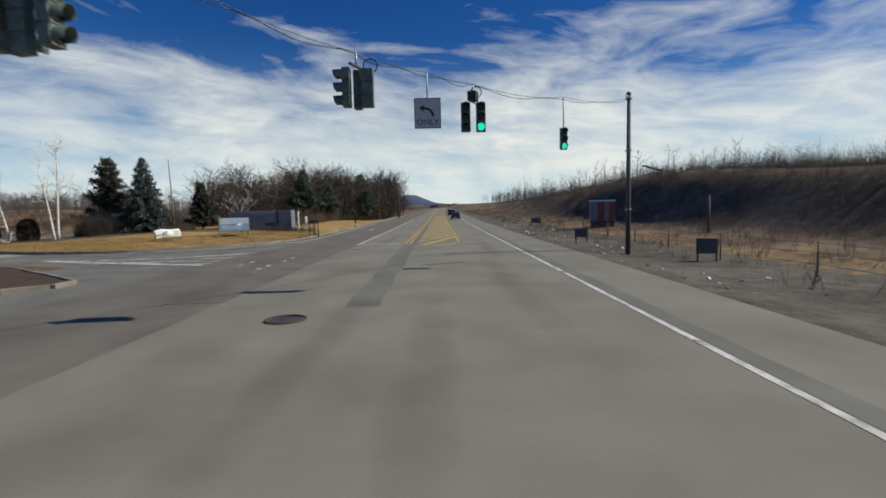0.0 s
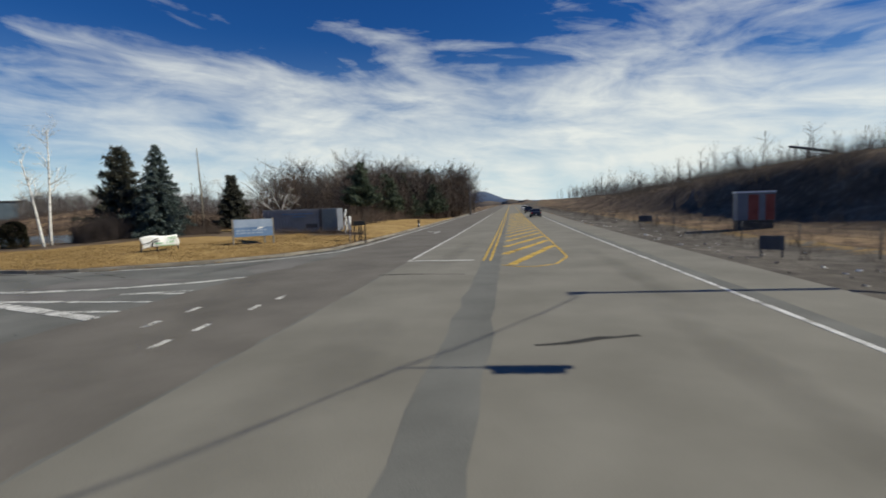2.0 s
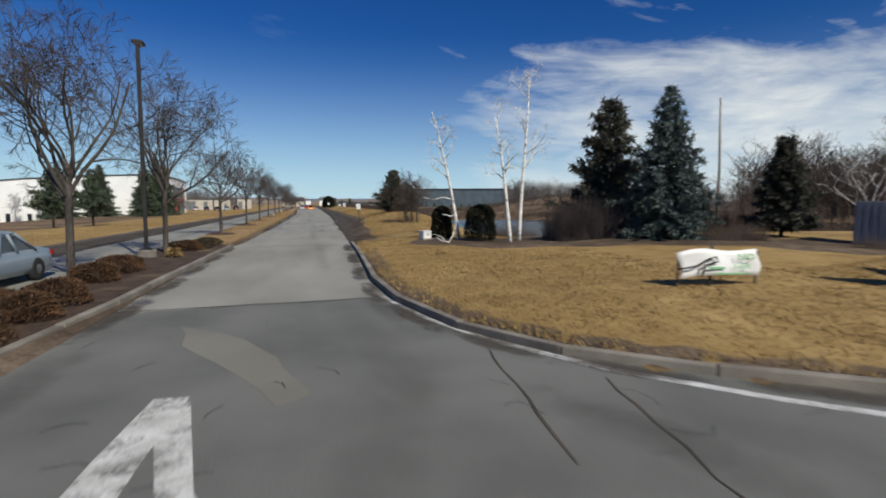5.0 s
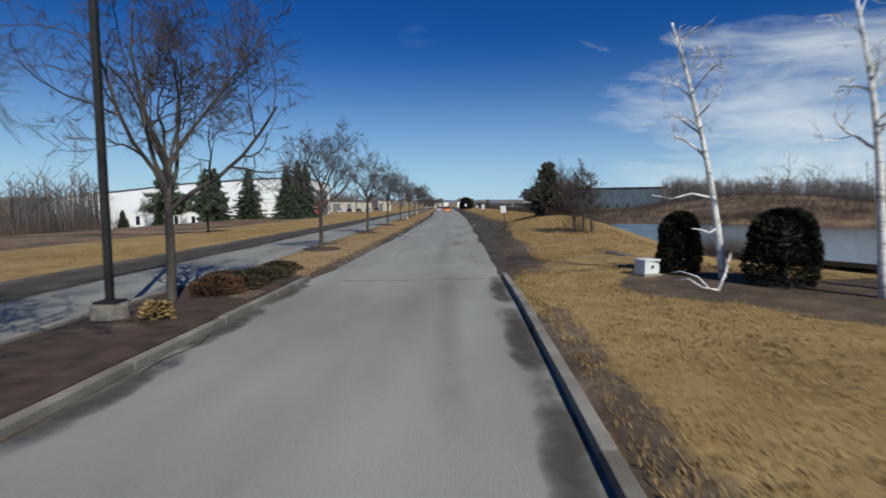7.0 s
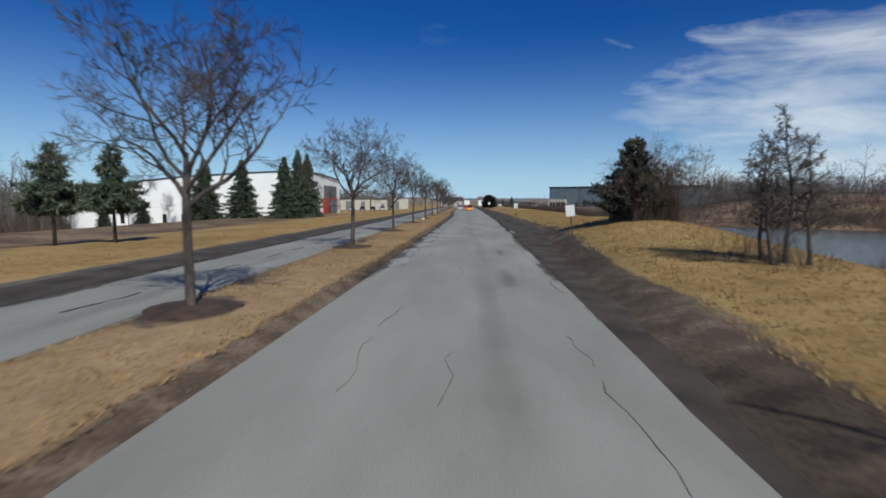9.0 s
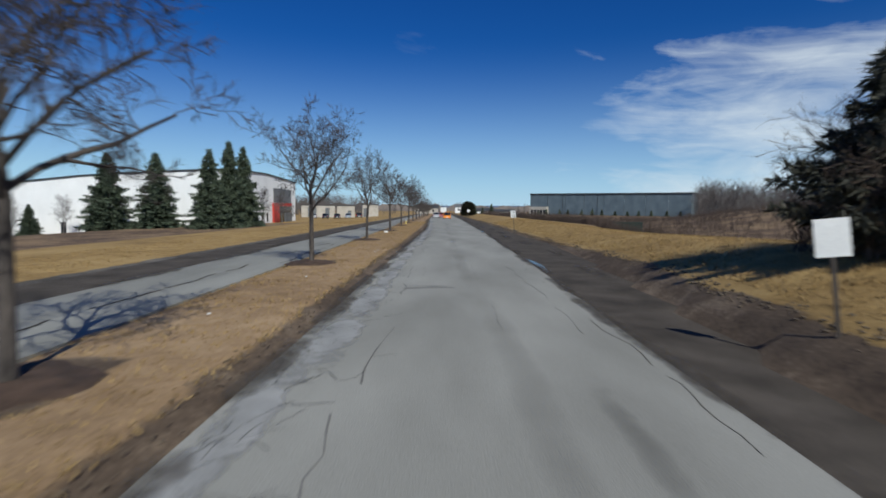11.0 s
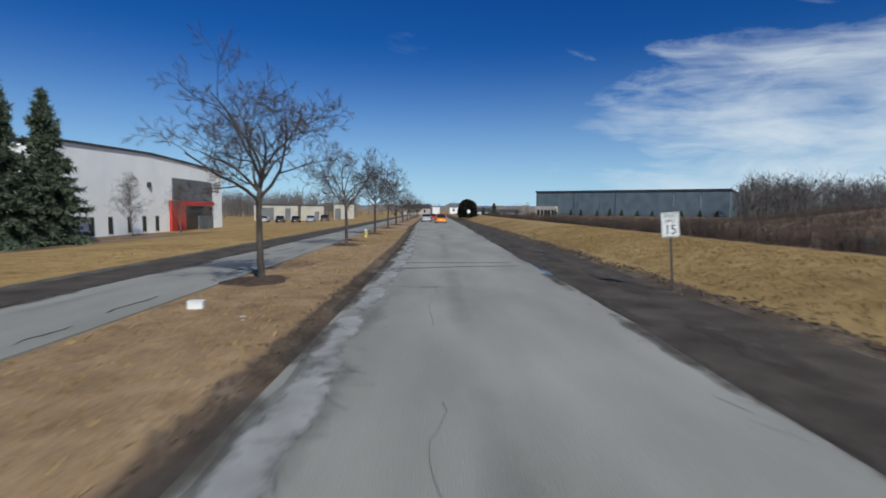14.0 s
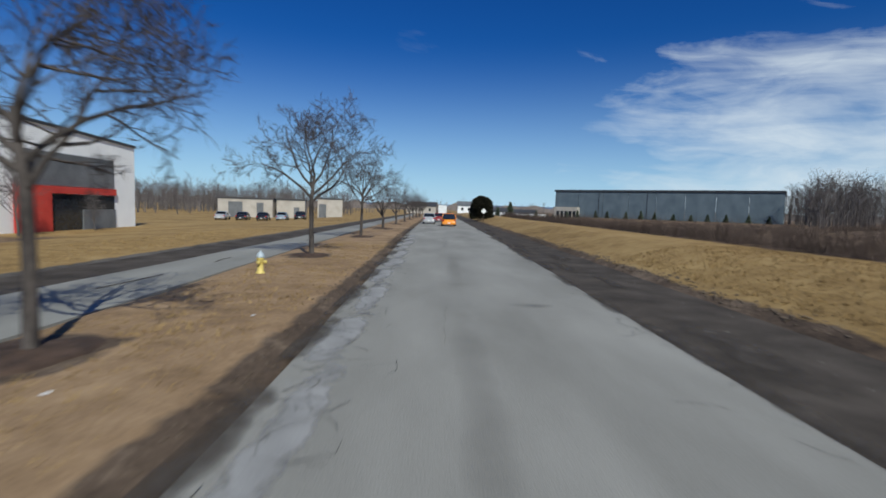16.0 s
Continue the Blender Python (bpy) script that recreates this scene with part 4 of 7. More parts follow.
# evergreens
tree_thing("spruce_tree", conifer_meshes(2, 7.2, 0.1, 2.75, 38, 0.05, 0.22, 0.3, 18, 0.15), pose(17.2, -86.9, gz(17.2, -86.9) - 0.05), "full blue-green spruce at the edge of a mulch bed", ("bark", "needle_blue"))
tree_thing("pine_tree", conifer_meshes(3, 5.5, 0.3, 2.0, 26, 0.25, -0.1, 0.55, 16, 0.15), pose(16.65, -82.95, gz(16.65, -82.95)) @ Matrix.Scale(1.32, 4), "dark ragged pine behind the spruce", ("bark", "needle_brown"))
spr = tree_thing("spruce_tree", conifer_meshes(4, 12.2, 0.1, 3.0, 44, 0.05, 0.18, 0.35, 12, 0.26), pose(-29.8, 11.0, terrain(-29.8, 11.0) - 0.1), "tall dark green spruce in a close group before the white building", ("bark", "needle"), group="spruces before the building")
for x, y, k, kx, a in ((-29.2, 14.6, 0.97, 1.0, 40), (-31.2, 8.0, 0.88, 1.05, 110), (-40.4, 11.5, 0.87, 1.2, 200), (-48.2, 12.8, 0.92, 1.25, 290), (-62.0, 15.5, 0.4, 0.6, 60), (-71, 17, 0.36, 0.6, 160)):
    copy_thing(spr, pose(x, y, terrain(x, y) - 0.05, 0, 0, a) @ Matrix.Diagonal((kx, kx, k, 1)))
spr_far = conifer_meshes(14, 9.2, 0.1, 2.75, 24, 0.05, 0.18, 0.32, 4, 0.45)
pn = tree_thing("pine_tree", conifer_meshes(6, 5.3, 1.5, 1.35, 13, 0.2, -0.25, 0.65, 9, 0.2), pose(-19.0, -52.4, terrain(-19.0, -52.4)), "small ragged pine with a bare lower trunk", ("bark", "needle"), group="verge pines")
copy_thing(pn, pose(-22.0, -53.0, terrain(-22.0, -53.0), 0, 0, 120) @ Matrix.Scale(1.04, 4))
tree_thing("cedar_tree", conifer_meshes(7, 4.7, 0.2, 1.9, 24, 0.3, -0.25, 0.55, 16, 0.15), pose(10.3, -49.6, terrain(10.3, -49.6)), "dark shaggy cedar on the grass bank", ("bark", "needle_brown"))
tree_thing("cedar_tree", conifer_meshes(17, 5.0, 0.3, 1.25, 24, 0.25, -0.2, 0.5, 15, 0.15), pose(24.0, -87.2, terrain(24.0, -87.2)), "dark ragged cedar behind the billboard", ("bark", "needle_brown"))


# ---- buildings ----
def white_building():
    t = thing("white_building", pose(0, 0, 0), "long white metal-clad building with a low arched gable and red entrance", "building")
    x1, yc, y1, xw = -34.0, 22.0, 58.2, -91.0

    def top_x(x):
        return float(np.interp(x, (-91, -74, -58, -40, -34), (3.25, 5.2, 7.0, 8.15, 8.3)))

    def top_y(y):
        return float(np.interp(y, (22, 30, 37.5, 47, 58.2), (8.3, 8.6, 8.75, 8.5, 8.05)))

    def panel(a, b, za, zb, low, inward):
        a, b, n = Vector((*a, 0)), Vector((*b, 0)), Vector((*inward, 0)) * 0.2
        g = (b - a).normalized() * 0.012
        a, b = a + g, b - g
        bm = bmesh.new()
        vs = [bm.verts.new((p.x, p.y, z)) for p, z in ((a, low), (b, low), (b, zb), (a, za), (a + n, low), (b + n, low), (b + n, zb), (a + n, za))]
        for f in ((0, 1, 2, 3), (7, 6, 5, 4), (0, 3, 7, 4), (1, 5, 6, 2), (3, 2, 6, 7), (0, 4, 5, 1)):
            bm.faces.new([vs[k] for k in f])
        part("wall_panel", bm, "facade_white", t)

    n = 10
    for i in range(n):                    # side towards the drive
        a, b = yc + (y1 - yc) * i / n, yc + (y1 - yc) * (i + 1) / n
        panel((x1, a), (x1, b), top_y(a), top_y(b), -2.2, (-1, 0))
    n = 14
    xs = [x1 + (xw - x1) * i / n for i in range(n + 1)]
    for a, b in zip(xs, xs[1:]):          # sunlit south side
        panel((a, yc), (b, yc), top_x(a), top_x(b), -6.5, (0, 1))
    panel((x1, y1), (xw, y1), top_y(y1), top_x(xw) - 0.6, -6.5, (0, -1))
    panel((xw, y1), (xw, yc), top_x(xw) - 0.6, top_x(xw), -6.5, (1, 0))
    V, F = [], []
    ys = [yc, 37.5, 47, y1]
    for j, y in enumerate(ys):
        for x in xs:
            z = top_x(x) + top_y(y) - 8.3
            ex = 0.18 if x == x1 else 0.0
            ey = -0.18 if y == yc else 0.0
            V += [(x + ex, y + ey, z + 0.005), (x + ex, y + ey, z + 0.26)]
    w = n + 1
    for j in range(3):
        for i in range(n):
            a, b, c, d = (2 * (j * w + i), 2 * (j * w + i + 1), 2 * ((j + 1) * w + i + 1), 2 * ((j + 1) * w + i))
            F += [(a, b, c, d), (a + 1, d + 1, c + 1, b + 1)]
            if j == 0:
                F.append((a, a + 1, b + 1, b))
        a, d = 2 * j * w, 2 * (j + 1) * w
        F.append((a, d, d + 1, a + 1))
    link_mesh("roof", V, F, "roof_dark", t, "thin dark roof edge")
    part("grey_panel", boxes((x1, x1 + 0.12, 42.6, 54.4, 3.35, 6.3)), "facade_grey", t)
    part("red_frame", boxes((x1, x1 + 0.35, 41.8, 45.5, -1.2, 3.3), (x1, x1 + 0.35, 45.5, 54.4, 2.65, 3.3)), "facade_red", t, "red painted entrance frame")
    part("entrance_glass", boxes((x1, x1 + 0.1, 45.6, 54.4, -0.8, 2.6)), "window", t, "dark entrance glazing")
    part("entrance_wall", boxes((x1 + 0.1, x1 + 0.22, 49.6, 54.4, -1.0, 1.2)), "facade_grey", t)
    part("wall_light", boxes((x1, x1 + 0.3, 36.8, 37.3, 4.8, 5.4), bevel=0.04), "steel_dark", t)
    for y in (23.6, 26.4, 29.4, 32.8, 35.7, 38.5):
        wn = part("window", boxes((x1, x1 + 0.05, y, y + 0.55, -0.5, 1.25)), "window", t, "narrow dark window")
        part("window_frame", boxes((x1, x1 + 0.08, y - 0.07, y, -0.57, 1.32), (x1, x1 + 0.08, y + 0.55, y + 0.62, -0.57, 1.32), (x1, x1 + 0.08, y, y + 0.55, 1.25, 1.32)), "steel_dark", wn)
    for x in (-58, -62, -66.5, -71):
        wn = part("window", boxes((x, x + 0.7, yc - 0.05, yc, -2.6, -0.6)), "window", t, "narrow dark window")
        part("window_frame", boxes((x - 0.07, x, yc - 0.08, yc, -2.67, -0.53), (x + 0.7, x + 0.77, yc - 0.08, yc, -2.67, -0.53), (x, x + 0.7, yc - 0.08, yc, -0.6, -0.53)), "steel_dark", wn)


white_building()


def warehouse():
    t = thing("warehouse", pose(0, 0, 0), "long low blue-grey metal warehouse with a tan entrance block", "building")
    p, q = Vector((48.4, 208.0)), Vector((112.6, 163.0))
    L_ = (q - p).length
    a = math.atan2(q.y - p.y, q.x - p.x)
    m = Matrix.Translation((p.x, p.y, 0)) @ Matrix.Rotation(a, 4, "Z") @ Matrix.Diagonal((1, 1, 1.31, 1))
    n = 8
    for i in range(n):
        pn_ = part("wall_panel", boxes((L_ / n * i + 0.06, L_ / n * (i + 1) - 0.06, 0, 0.4, -2, 8.4)), "facade_blue", t)
        pn_.matrix_world = m
    for nm, sp, mt in (("roof", (-0.3, L_ + 0.3, -0.3, 46, 8.4, 8.95), "roof_dark"), ("wall_end", (0.0, 0.4, 0.4, 45, -2, 8.4), "facade_blue"), ("wall_end", (L_ - 0.4, L_, 0.4, 45, -2, 8.4), "facade_blue"), ("entrance_block", (1.0, 10.5, -3, -0.02, -2, 3.6), "facade_tan"), ("downpipe", (18, 18.15, -0.12, -0.02, 0, 8.3), "roof_dark"), ("downpipe", (36, 36.15, -0.12, -0.02, 0, 8.3), "roof_dark")):
        part(nm, boxes(sp), mt, t).matrix_world = m
    for i in range(5):
        part("window", boxes((2.0 + i * 1.7, 3.2 + i * 1.7, -3.06, -3.0, 0.2, 2.4)), "window", t).matrix_world = m


warehouse()


# ---- woods and brush (too many to count) ----
def spike(V, F, p, q, w):
    """A thin three-sided twig from p to q."""
    d = q - p
    a = d.orthogonal().normalized() * w
    b = d.cross(a).normalized() * w
    n = len(V)
    V += [tuple(p + a), tuple(p - a * 0.5 + b * 0.86), tuple(p - a * 0.5 - b * 0.86), tuple(q)]
    F += [(n, n + 1, n + 3), (n + 1, n + 2, n + 3), (n + 2, n, n + 3)]


def wood_template(seed, limbs, twigs, fine, thick, wide):
    """One bare tree of unit height: trunk, limbs, twigs and the finest tips, as arrays."""
    r = random.Random(seed)
    V, F = [], []
    lean = Vector((r.uniform(-.08, .08), r.uniform(-.08, .08), 1)).normalized()
    tube(V, F, [Vector((0, 0, -0.03)), lean * 0.45 + Vector((r.uniform(-.02, .02), r.uniform(-.02, .02), 0)), lean * 0.9], [0.0085 * thick, 0.005 * thick, 0.001], 5, cap=False)
    F = [f for q in F for f in (q[:3], (q[0], q[2], q[3]))]
    for j in range(limbs):
        t = 0.08 + 0.80 * (j + r.random()) / limbs
        p = lean * t
        a = r.uniform(0, 6.28)
        ln = wide * r.uniform(0.6, 1.2) * (1.2 - 0.75 * t)
        d = Vector((math.cos(a), math.sin(a), r.uniform(0.35, 1.5))).normalized()
        q = p + d * ln
        spike(V, F, p, q, 0.0034 * thick)
        for i in range(twigs):
            c = p.lerp(q, 0.2 + 0.8 * (i + r.random()) / twigs)
            dd = (d + perp(d, r) * r.uniform(0.5, 1.2) + Vector((0, 0, 0.3))).normalized()
            l2 = ln * r.uniform(0.2, 0.5)
            spike(V, F, c, c + dd * l2, 0.0015 * thick)
            for k in range(fine):
                e_ = c + dd * l2 * (0.3 + 0.7 * r.random())
                d3 = (dd + perp(dd, r) * r.uniform(0.5, 1.3)).normalized()
                w_ = perp(d3, r) * 0.0011 * thick
                n = len(V)
                V += [tuple(e_ - w_), tuple(e_ + w_), tuple(e_ + d3 * l2 * r.uniform(0.4, 0.8))]
                F.append((n, n + 1, n + 2))
    return np.array(V), np.array(F)


def woodland(name, spots, seed, hmin, hmax, label, mat="twig_red", limbs=15, twigs=8, category="woodland", thick=1.1, wide=0.30, fine=3):
    """A stand of trees of several shapes, turned and scaled at random, as one mass."""
    r = random.Random(seed)
    kinds = [wood_template(seed * 20 + k, limbs, twigs, fine, thick, wide * (0.8 + 0.07 * k)) for k in range(7)]
    VV, FF, n = [], [], 0
    for x, y, k in spots:
        h = r.uniform(hmin, hmax) * k
        z = terrain(x, y) if abs(x) < 500 and abs(y) < 600 else 0
        V, F = kinds[r.randrange(7)]
        a = r.uniform(0, 6.28)
        c, s = math.cos(a) * h, math.sin(a) * h
        VV.append(np.stack([V[:, 0] * c - V[:, 1] * s + x, V[:, 0] * s + V[:, 1] * c + y, V[:, 2] * h + z], 1))
        FF.append(F + n)
        n += len(V)
    return tagged(link_mesh(name, np.concatenate(VV).tolist(), np.concatenate(FF).tolist(), mat), label, category, kind="stuff")


r_ = random.Random(77)
spots = []


def clear_view(x, y):
    """Open ground over the pond and its banks, where no wood stands."""
    return pond_depth(x, y) > 1.2 and (math.degrees(math.atan2(x - 1.1, y + 89)) > 52 or math.hypot(x - 1.1, y + 89) > 130)


while len(spots) < 470:                  # wood along the highway's left side
    s = r_.uniform(30, 158)
    w = 27 - 8.5 * step(75, 135, s) + 4 * r_.random() + r_.random() ** 1.6 * 60
    x_, y_ = hw(s, w)[:2]
    if clear_view(x_, y_) and x_ > 30 and (s > 46 or w > 34) and (x_ > 46 or y_ < -84):
        spots.append((x_, y_, 0.78 + 0.46 * r_.random() + 0.36 * step(50, 150, s)))
for i in range(26):                      # its end beside the road
    spots.append((*hw(r_.uniform(128, 156), 17.2 + 5 * r_.random())[:2], r_.uniform(1.25, 1.62)))
woodland("woodland", spots[::2], 1, 8.0, 11.0, "dense bare brown winter woodland beyond the lawn", limbs=20, twigs=6, fine=3, thick=1.4, wide=0.35)
woodland("woodland", spots[1::2], 8, 8.0, 11.0, "dark grey-brown bare trees of the wood beyond the lawn", mat="twig", limbs=20, twigs=6, fine=3, thick=1.4, wide=0.35)
spots = [(r_.uniform(118, 330), 190 + r_.uniform(-20, 70), 1.3) for i in range(190)] + [(r_.uniform(95, 210), r_.uniform(10, 140), 1.2) for i in range(240)]
woodland("woodland", spots, 2, 8, 11, "grey bare treeline behind the brush field", mat="twig_grey", limbs=12, twigs=5, fine=3, thick=1.45, wide=0.40)
spots = [(r_.uniform(-120, 70), r_.uniform(235, 330), 0.9) for i in range(220)] + [(r_.uniform(-160, -58), r_.uniform(120, 250), 1.1) for i in range(230)] + [(-50 - r_.random() * 60, r_.uniform(-120, -42), 0.85) for i in range(60)] + [(-y * u, y, 1.35) for y, u in ((r_.uniform(150, 235), r_.uniform(0.26, 0.58)) for i in range(150))] + [(x, y, 1.2) for x, y in ((r_.uniform(-130, -62), r_.uniform(-45, 25)) for i in range(140)) if -x > 3 + 0.765 * (y + 89.3)] + [(1.5 - d * math.tan(radians(u)), d - 86, 1.15) for d, u in ((r_.uniform(62, 118), r_.uniform(37.8, 45)) for i in range(170))]
woodland("woodland", spots, 3, 6, 9, "hazy bare treeline at the end of the drive", mat="twig_grey", limbs=11, twigs=4, fine=2, thick=1.7)
spots = []
for i in range(300):                     # brown wood behind the far parking lot
    d, u = r_.uniform(168, 235), r_.uniform(0.16, 0.66)
    spots.append((-u * d, d - 2, 1.0))
woodland("woodland", spots, 6, 7.5, 10.5, "brown bare wood behind the parking lot", mat="twig_grey", limbs=14, twigs=5, fine=3, thick=1.5, wide=0.42)
spots = []
for i in range(370):                     # tall grey wood beyond the warehouse
    d, u = r_.uniform(168, 232), 0.555 + 0.5 * r_.random() ** 1.1
    spots.append((u * d, d - 45, 1.0))
woodland("woodland", spots, 7, 11.5, 15.8, "tall dark grey bare wood beyond the warehouse", mat="twig_grey", limbs=14, twigs=5, fine=3, thick=1.45, wide=0.36)
spots = []
for i in range(430):                     # saplings on top of the dark bank south of the highway
    s, d = r_.uniform(-25, 330), r_.uniform(24, 75)
    spots.append((*hw(s, -2.8 - d)[:2], 0.38 + 0.6 * step(50, 150, s)))
woodland("sapling_thicket", spots, 4, 6, 10.5, "bare saplings on a dark weedy bank", mat="twig", limbs=9, twigs=5, fine=2, category="thicket", wide=0.24)
spots = [(*hw(s, -2.8 - d)[:2], 1.0) for s, d in ((r_.uniform(70, 430), r_.uniform(30, 100)) for i in range(430))]
woodland("woodland", spots, 5, 6.5, 9.5, "dark bare treeline beyond the bank", mat="twig", limbs=11, twigs=4, fine=2, thick=1.8)


def brush_field(name, region, count, seed, h, mat, label, category="brush", twigs=7, wid=0.016):
    """Many upright bare stems, one object."""
    r = random.Random(seed)
    V, F = [], []
    for i in range(count):
        x, y = region(r)
        z = terrain(x, y)
        hh = h * r.uniform(0.45, 1.2)
        for k in range(twigs):
            a = r.uniform(0, 6.28)
            lean = r.uniform(0.05, 0.6)
            tip = Vector((x + math.cos(a) * lean * hh, y + math.sin(a) * lean * hh, z + hh * r.uniform(0.6, 1.1)))
            b = Vector((x + r.uniform(-.3, .3), y + r.uniform(-.3, .3), z - 0.05))
            spike(V, F, b, tip, wid * hh * 0.8)
    return tagged(link_mesh(name, V, F, mat), label, category, kind="stuff")


brush_field("understorey", lambda q: (lambda d, u: (1.5 - d * math.tan(radians(u)), d - 86))(q.uniform(56, 112), q.uniform(37.5, 46)), 700, 17, 3.2, "twig_red", "tangled brown undergrowth beside the white building", "undergrowth", twigs=10, wid=0.008)


def reg_field(r):
    while True:
        x, y = 16.0 + r.random() ** 2.2 * 85, -25 + 150 * r.random() ** 1.1
        if pond_depth(x, y) > 1.15:
            return x, y


brush_field("understorey", lambda q: hw(q.uniform(44, 190), 24 + q.random() ** 1.5 * 26)[:2] if q.random() < 0.7 else hw(q.uniform(30, 46), q.uniform(33, 44))[:2], 3200, 7, 2.3, "twig_red", "tangled brown undergrowth at the edge of the wood", "undergrowth", twigs=9, wid=0.008)
CLUMPS = [(r_.uniform(44, 100), r_.uniform(-6, 95), r_.uniform(1.2, 3.2)) for k in range(70)] + [(62 + r_.uniform(-14, 14), -4 + r_.uniform(-4, 8), r_.uniform(1.0, 2.4)) for k in range(26)]


def reg_clump(q):
    while True:
        cx, cy, k = CLUMPS[q.randrange(len(CLUMPS))]
        x, y = cx + q.gauss(0, k), cy + q.gauss(0, k)
        if pond_depth(x, y) > 1.06:
            return x, y


brush_field("hill_scrub", reg_clump, 2400, 39, 1.9, "twig_red", "brown bare scrub in clumps on the hill beyond the pond", "scrub", twigs=8, wid=0.009)
brush_field("brush_field", reg_field, 8500, 1, 1.35, "twig_red", "reddish-brown leafless brush field", twigs=8, wid=0.010)


def reg_pond(r):
    a, k = r.uniform(0, 6.28), r.uniform(1.02, 1.16)
    return 44 + 23 * k * math.cos(a), -40.5 + 33.5 * k * math.sin(a)


def reg_pond_ok(r):
    while True:
        x, y = reg_pond(r)
        if x > 22 and y > -76:
            return x, y


brush_field("shore_scrub", lambda q: (21.5 + q.gauss(0, 1.6), -57.5 + q.gauss(0, 2.6)), 240, 41, 2.0, "twig_red", "thin brown scrub on the near shore of the pond", "scrub", twigs=9, wid=0.005)
brush_field("reeds", reg_pond_ok, 900, 2, 0.7, "shrub_tan", "dry tan reeds round the pond", "reeds")


def reg_bank(r):
    while True:
        s, d = r.uniform(-30, 220), r.uniform(3.5, 48)
        if r.random() < 0.45 + 0.55 * step(12, 20, d):
            return hw(s, -2.8 - d)[:2]


brush_field("bank_scrub", lambda q: hw(q.uniform(-15, 150), -2.8 - q.uniform(20, 46))[:2], 2600, 38, 2.3, "twig", "tangled dark scrub along the top of the bank", "scrub", twigs=9, wid=0.007)
brush_field("bank_weeds", reg_bank, 9000, 3, 1.0, "twig", "dark dead weeds on the bank", "weeds", wid=0.012)


# ---- vehicles ----
def car(m, paint, label, L=4.7, W=1.85, H=1.46, style="sedan", group=""):
    t = thing("car", m, label, "car", group)
    hood = {"sedan": 0.27, "van": 0.20, "suv": 0.26}[style]
    boot = {"sedan": 0.17, "van": 0.03, "suv": 0.05}[style]
    zb, zs = 0.32, 0.62 * H if style != "van" else 0.56 * H
    hl = L / 2
    prof = [(-hl, zb + 0.1), (-hl + 0.05, zs * 0.93), (-hl + boot * L * 0.35, zs), (-hl + boot * L, zs + 0.03), (hl - hood * L, zs + 0.02), (hl - 0.25, zs * 0.86), (hl, zs * 0.62), (hl, zb)]
    # body: a lofted hull, narrower at the ends and at the sill
    V, F = [], []
    secs = []
    nx = 22
    for i in range(nx + 1):
        x = -hl + L * i / nx
        e = abs(x) / hl
        w = W / 2 * (1 - 0.10 * max(0, (e - 0.72) / 0.28) ** 2)
        top = np.interp(x, [p[0] for p in prof[:-1]], [p[1] for p in prof[:-1]])
        arch = max([0.0] + [max(0, 1 - ((x - ax) / 0.42) ** 2) ** 0.5 for ax in (-L * 0.29, L * 0.32)])
        zl = zb - 0.08 + 0.40 * arch * 0.0
        secs.append([(x, -w * 0.93, zl), (x, -w, zl + 0.18), (x, -w * 0.985, zl + (top - zl) * 0.62), (x, -w * 0.92, top - 0.02), (x, -w * 0.55, top + 0.035), (x, 0, top + 0.05), (x, w * 0.55, top + 0.035), (x, w * 0.92, top - 0.02), (x, w * 0.985, zl + (top - zl) * 0.62), (x, w, zl + 0.18), (x, w * 0.93, zl)])
    k = len(secs[0])
    for s in secs:
        V += s
    for i in range(nx):
        for j in range(k):
            a, b = i * k + j, i * k + (j + 1) % k
            F.append((a, a + k, b + k, b))
    F += [tuple(range(k)), tuple(nx * k + j for j in reversed(range(k)))]
    link_mesh("body", V, F, paint, t, smooth=True)
    # cabin: glass band and roof
    c0, c1 = -hl + boot * L + 0.02, hl - hood * L
    slope_b = {"sedan": 0.75, "van": 0.22, "suv": 0.32}[style]
    slope_f = 0.85 if style != "van" else 0.8

    def ring(z, f):
        a, b = c0 + slope_b * f, c1 - slope_f * f
        w = (W / 2 * 0.93) * (1 - 0.17 * f)
        return [(a, -w * 0.94, z), (a + 0.15, -w, z), (b - 0.15, -w, z), (b, -w * 0.85, z), (b + 0.05 * (1 - f), 0, z), (b, w * 0.85, z), (b - 0.15, w, z), (a + 0.15, w, z), (a, w * 0.94, z), (a - 0.04, 0, z)]

    zr = H - 0.07
    rings = [ring(zs - 0.04, 0), ring(zr, 0.92)]
    V, F = rings[0] + rings[1], [(j, (j + 1) % 10, 10 + (j + 1) % 10, 10 + j) for j in range(10)]
    link_mesh("glass", V, F + [tuple(10 + j for j in range(10))], "glass", t, "dark tinted windows")
    r0, r1 = ring(zr - 0.05, 0.86), [(x * 0.94 if abs(x) > 0.5 else x, y * 0.9, H) for x, y, z in ring(H, 1.0)]
    r0 = [(x, y * 1.015, z) for x, y, z in r0]
    link_mesh("roof", r0 + r1, [(j, (j + 1) % 10, 10 + (j + 1) % 10, 10 + j) for j in range(10)] + [tuple(10 + j for j in range(10))], paint, t, smooth=False)
    # pillars
    b0, b1 = ring(zs - 0.03, 0), ring(zr, 0.92)
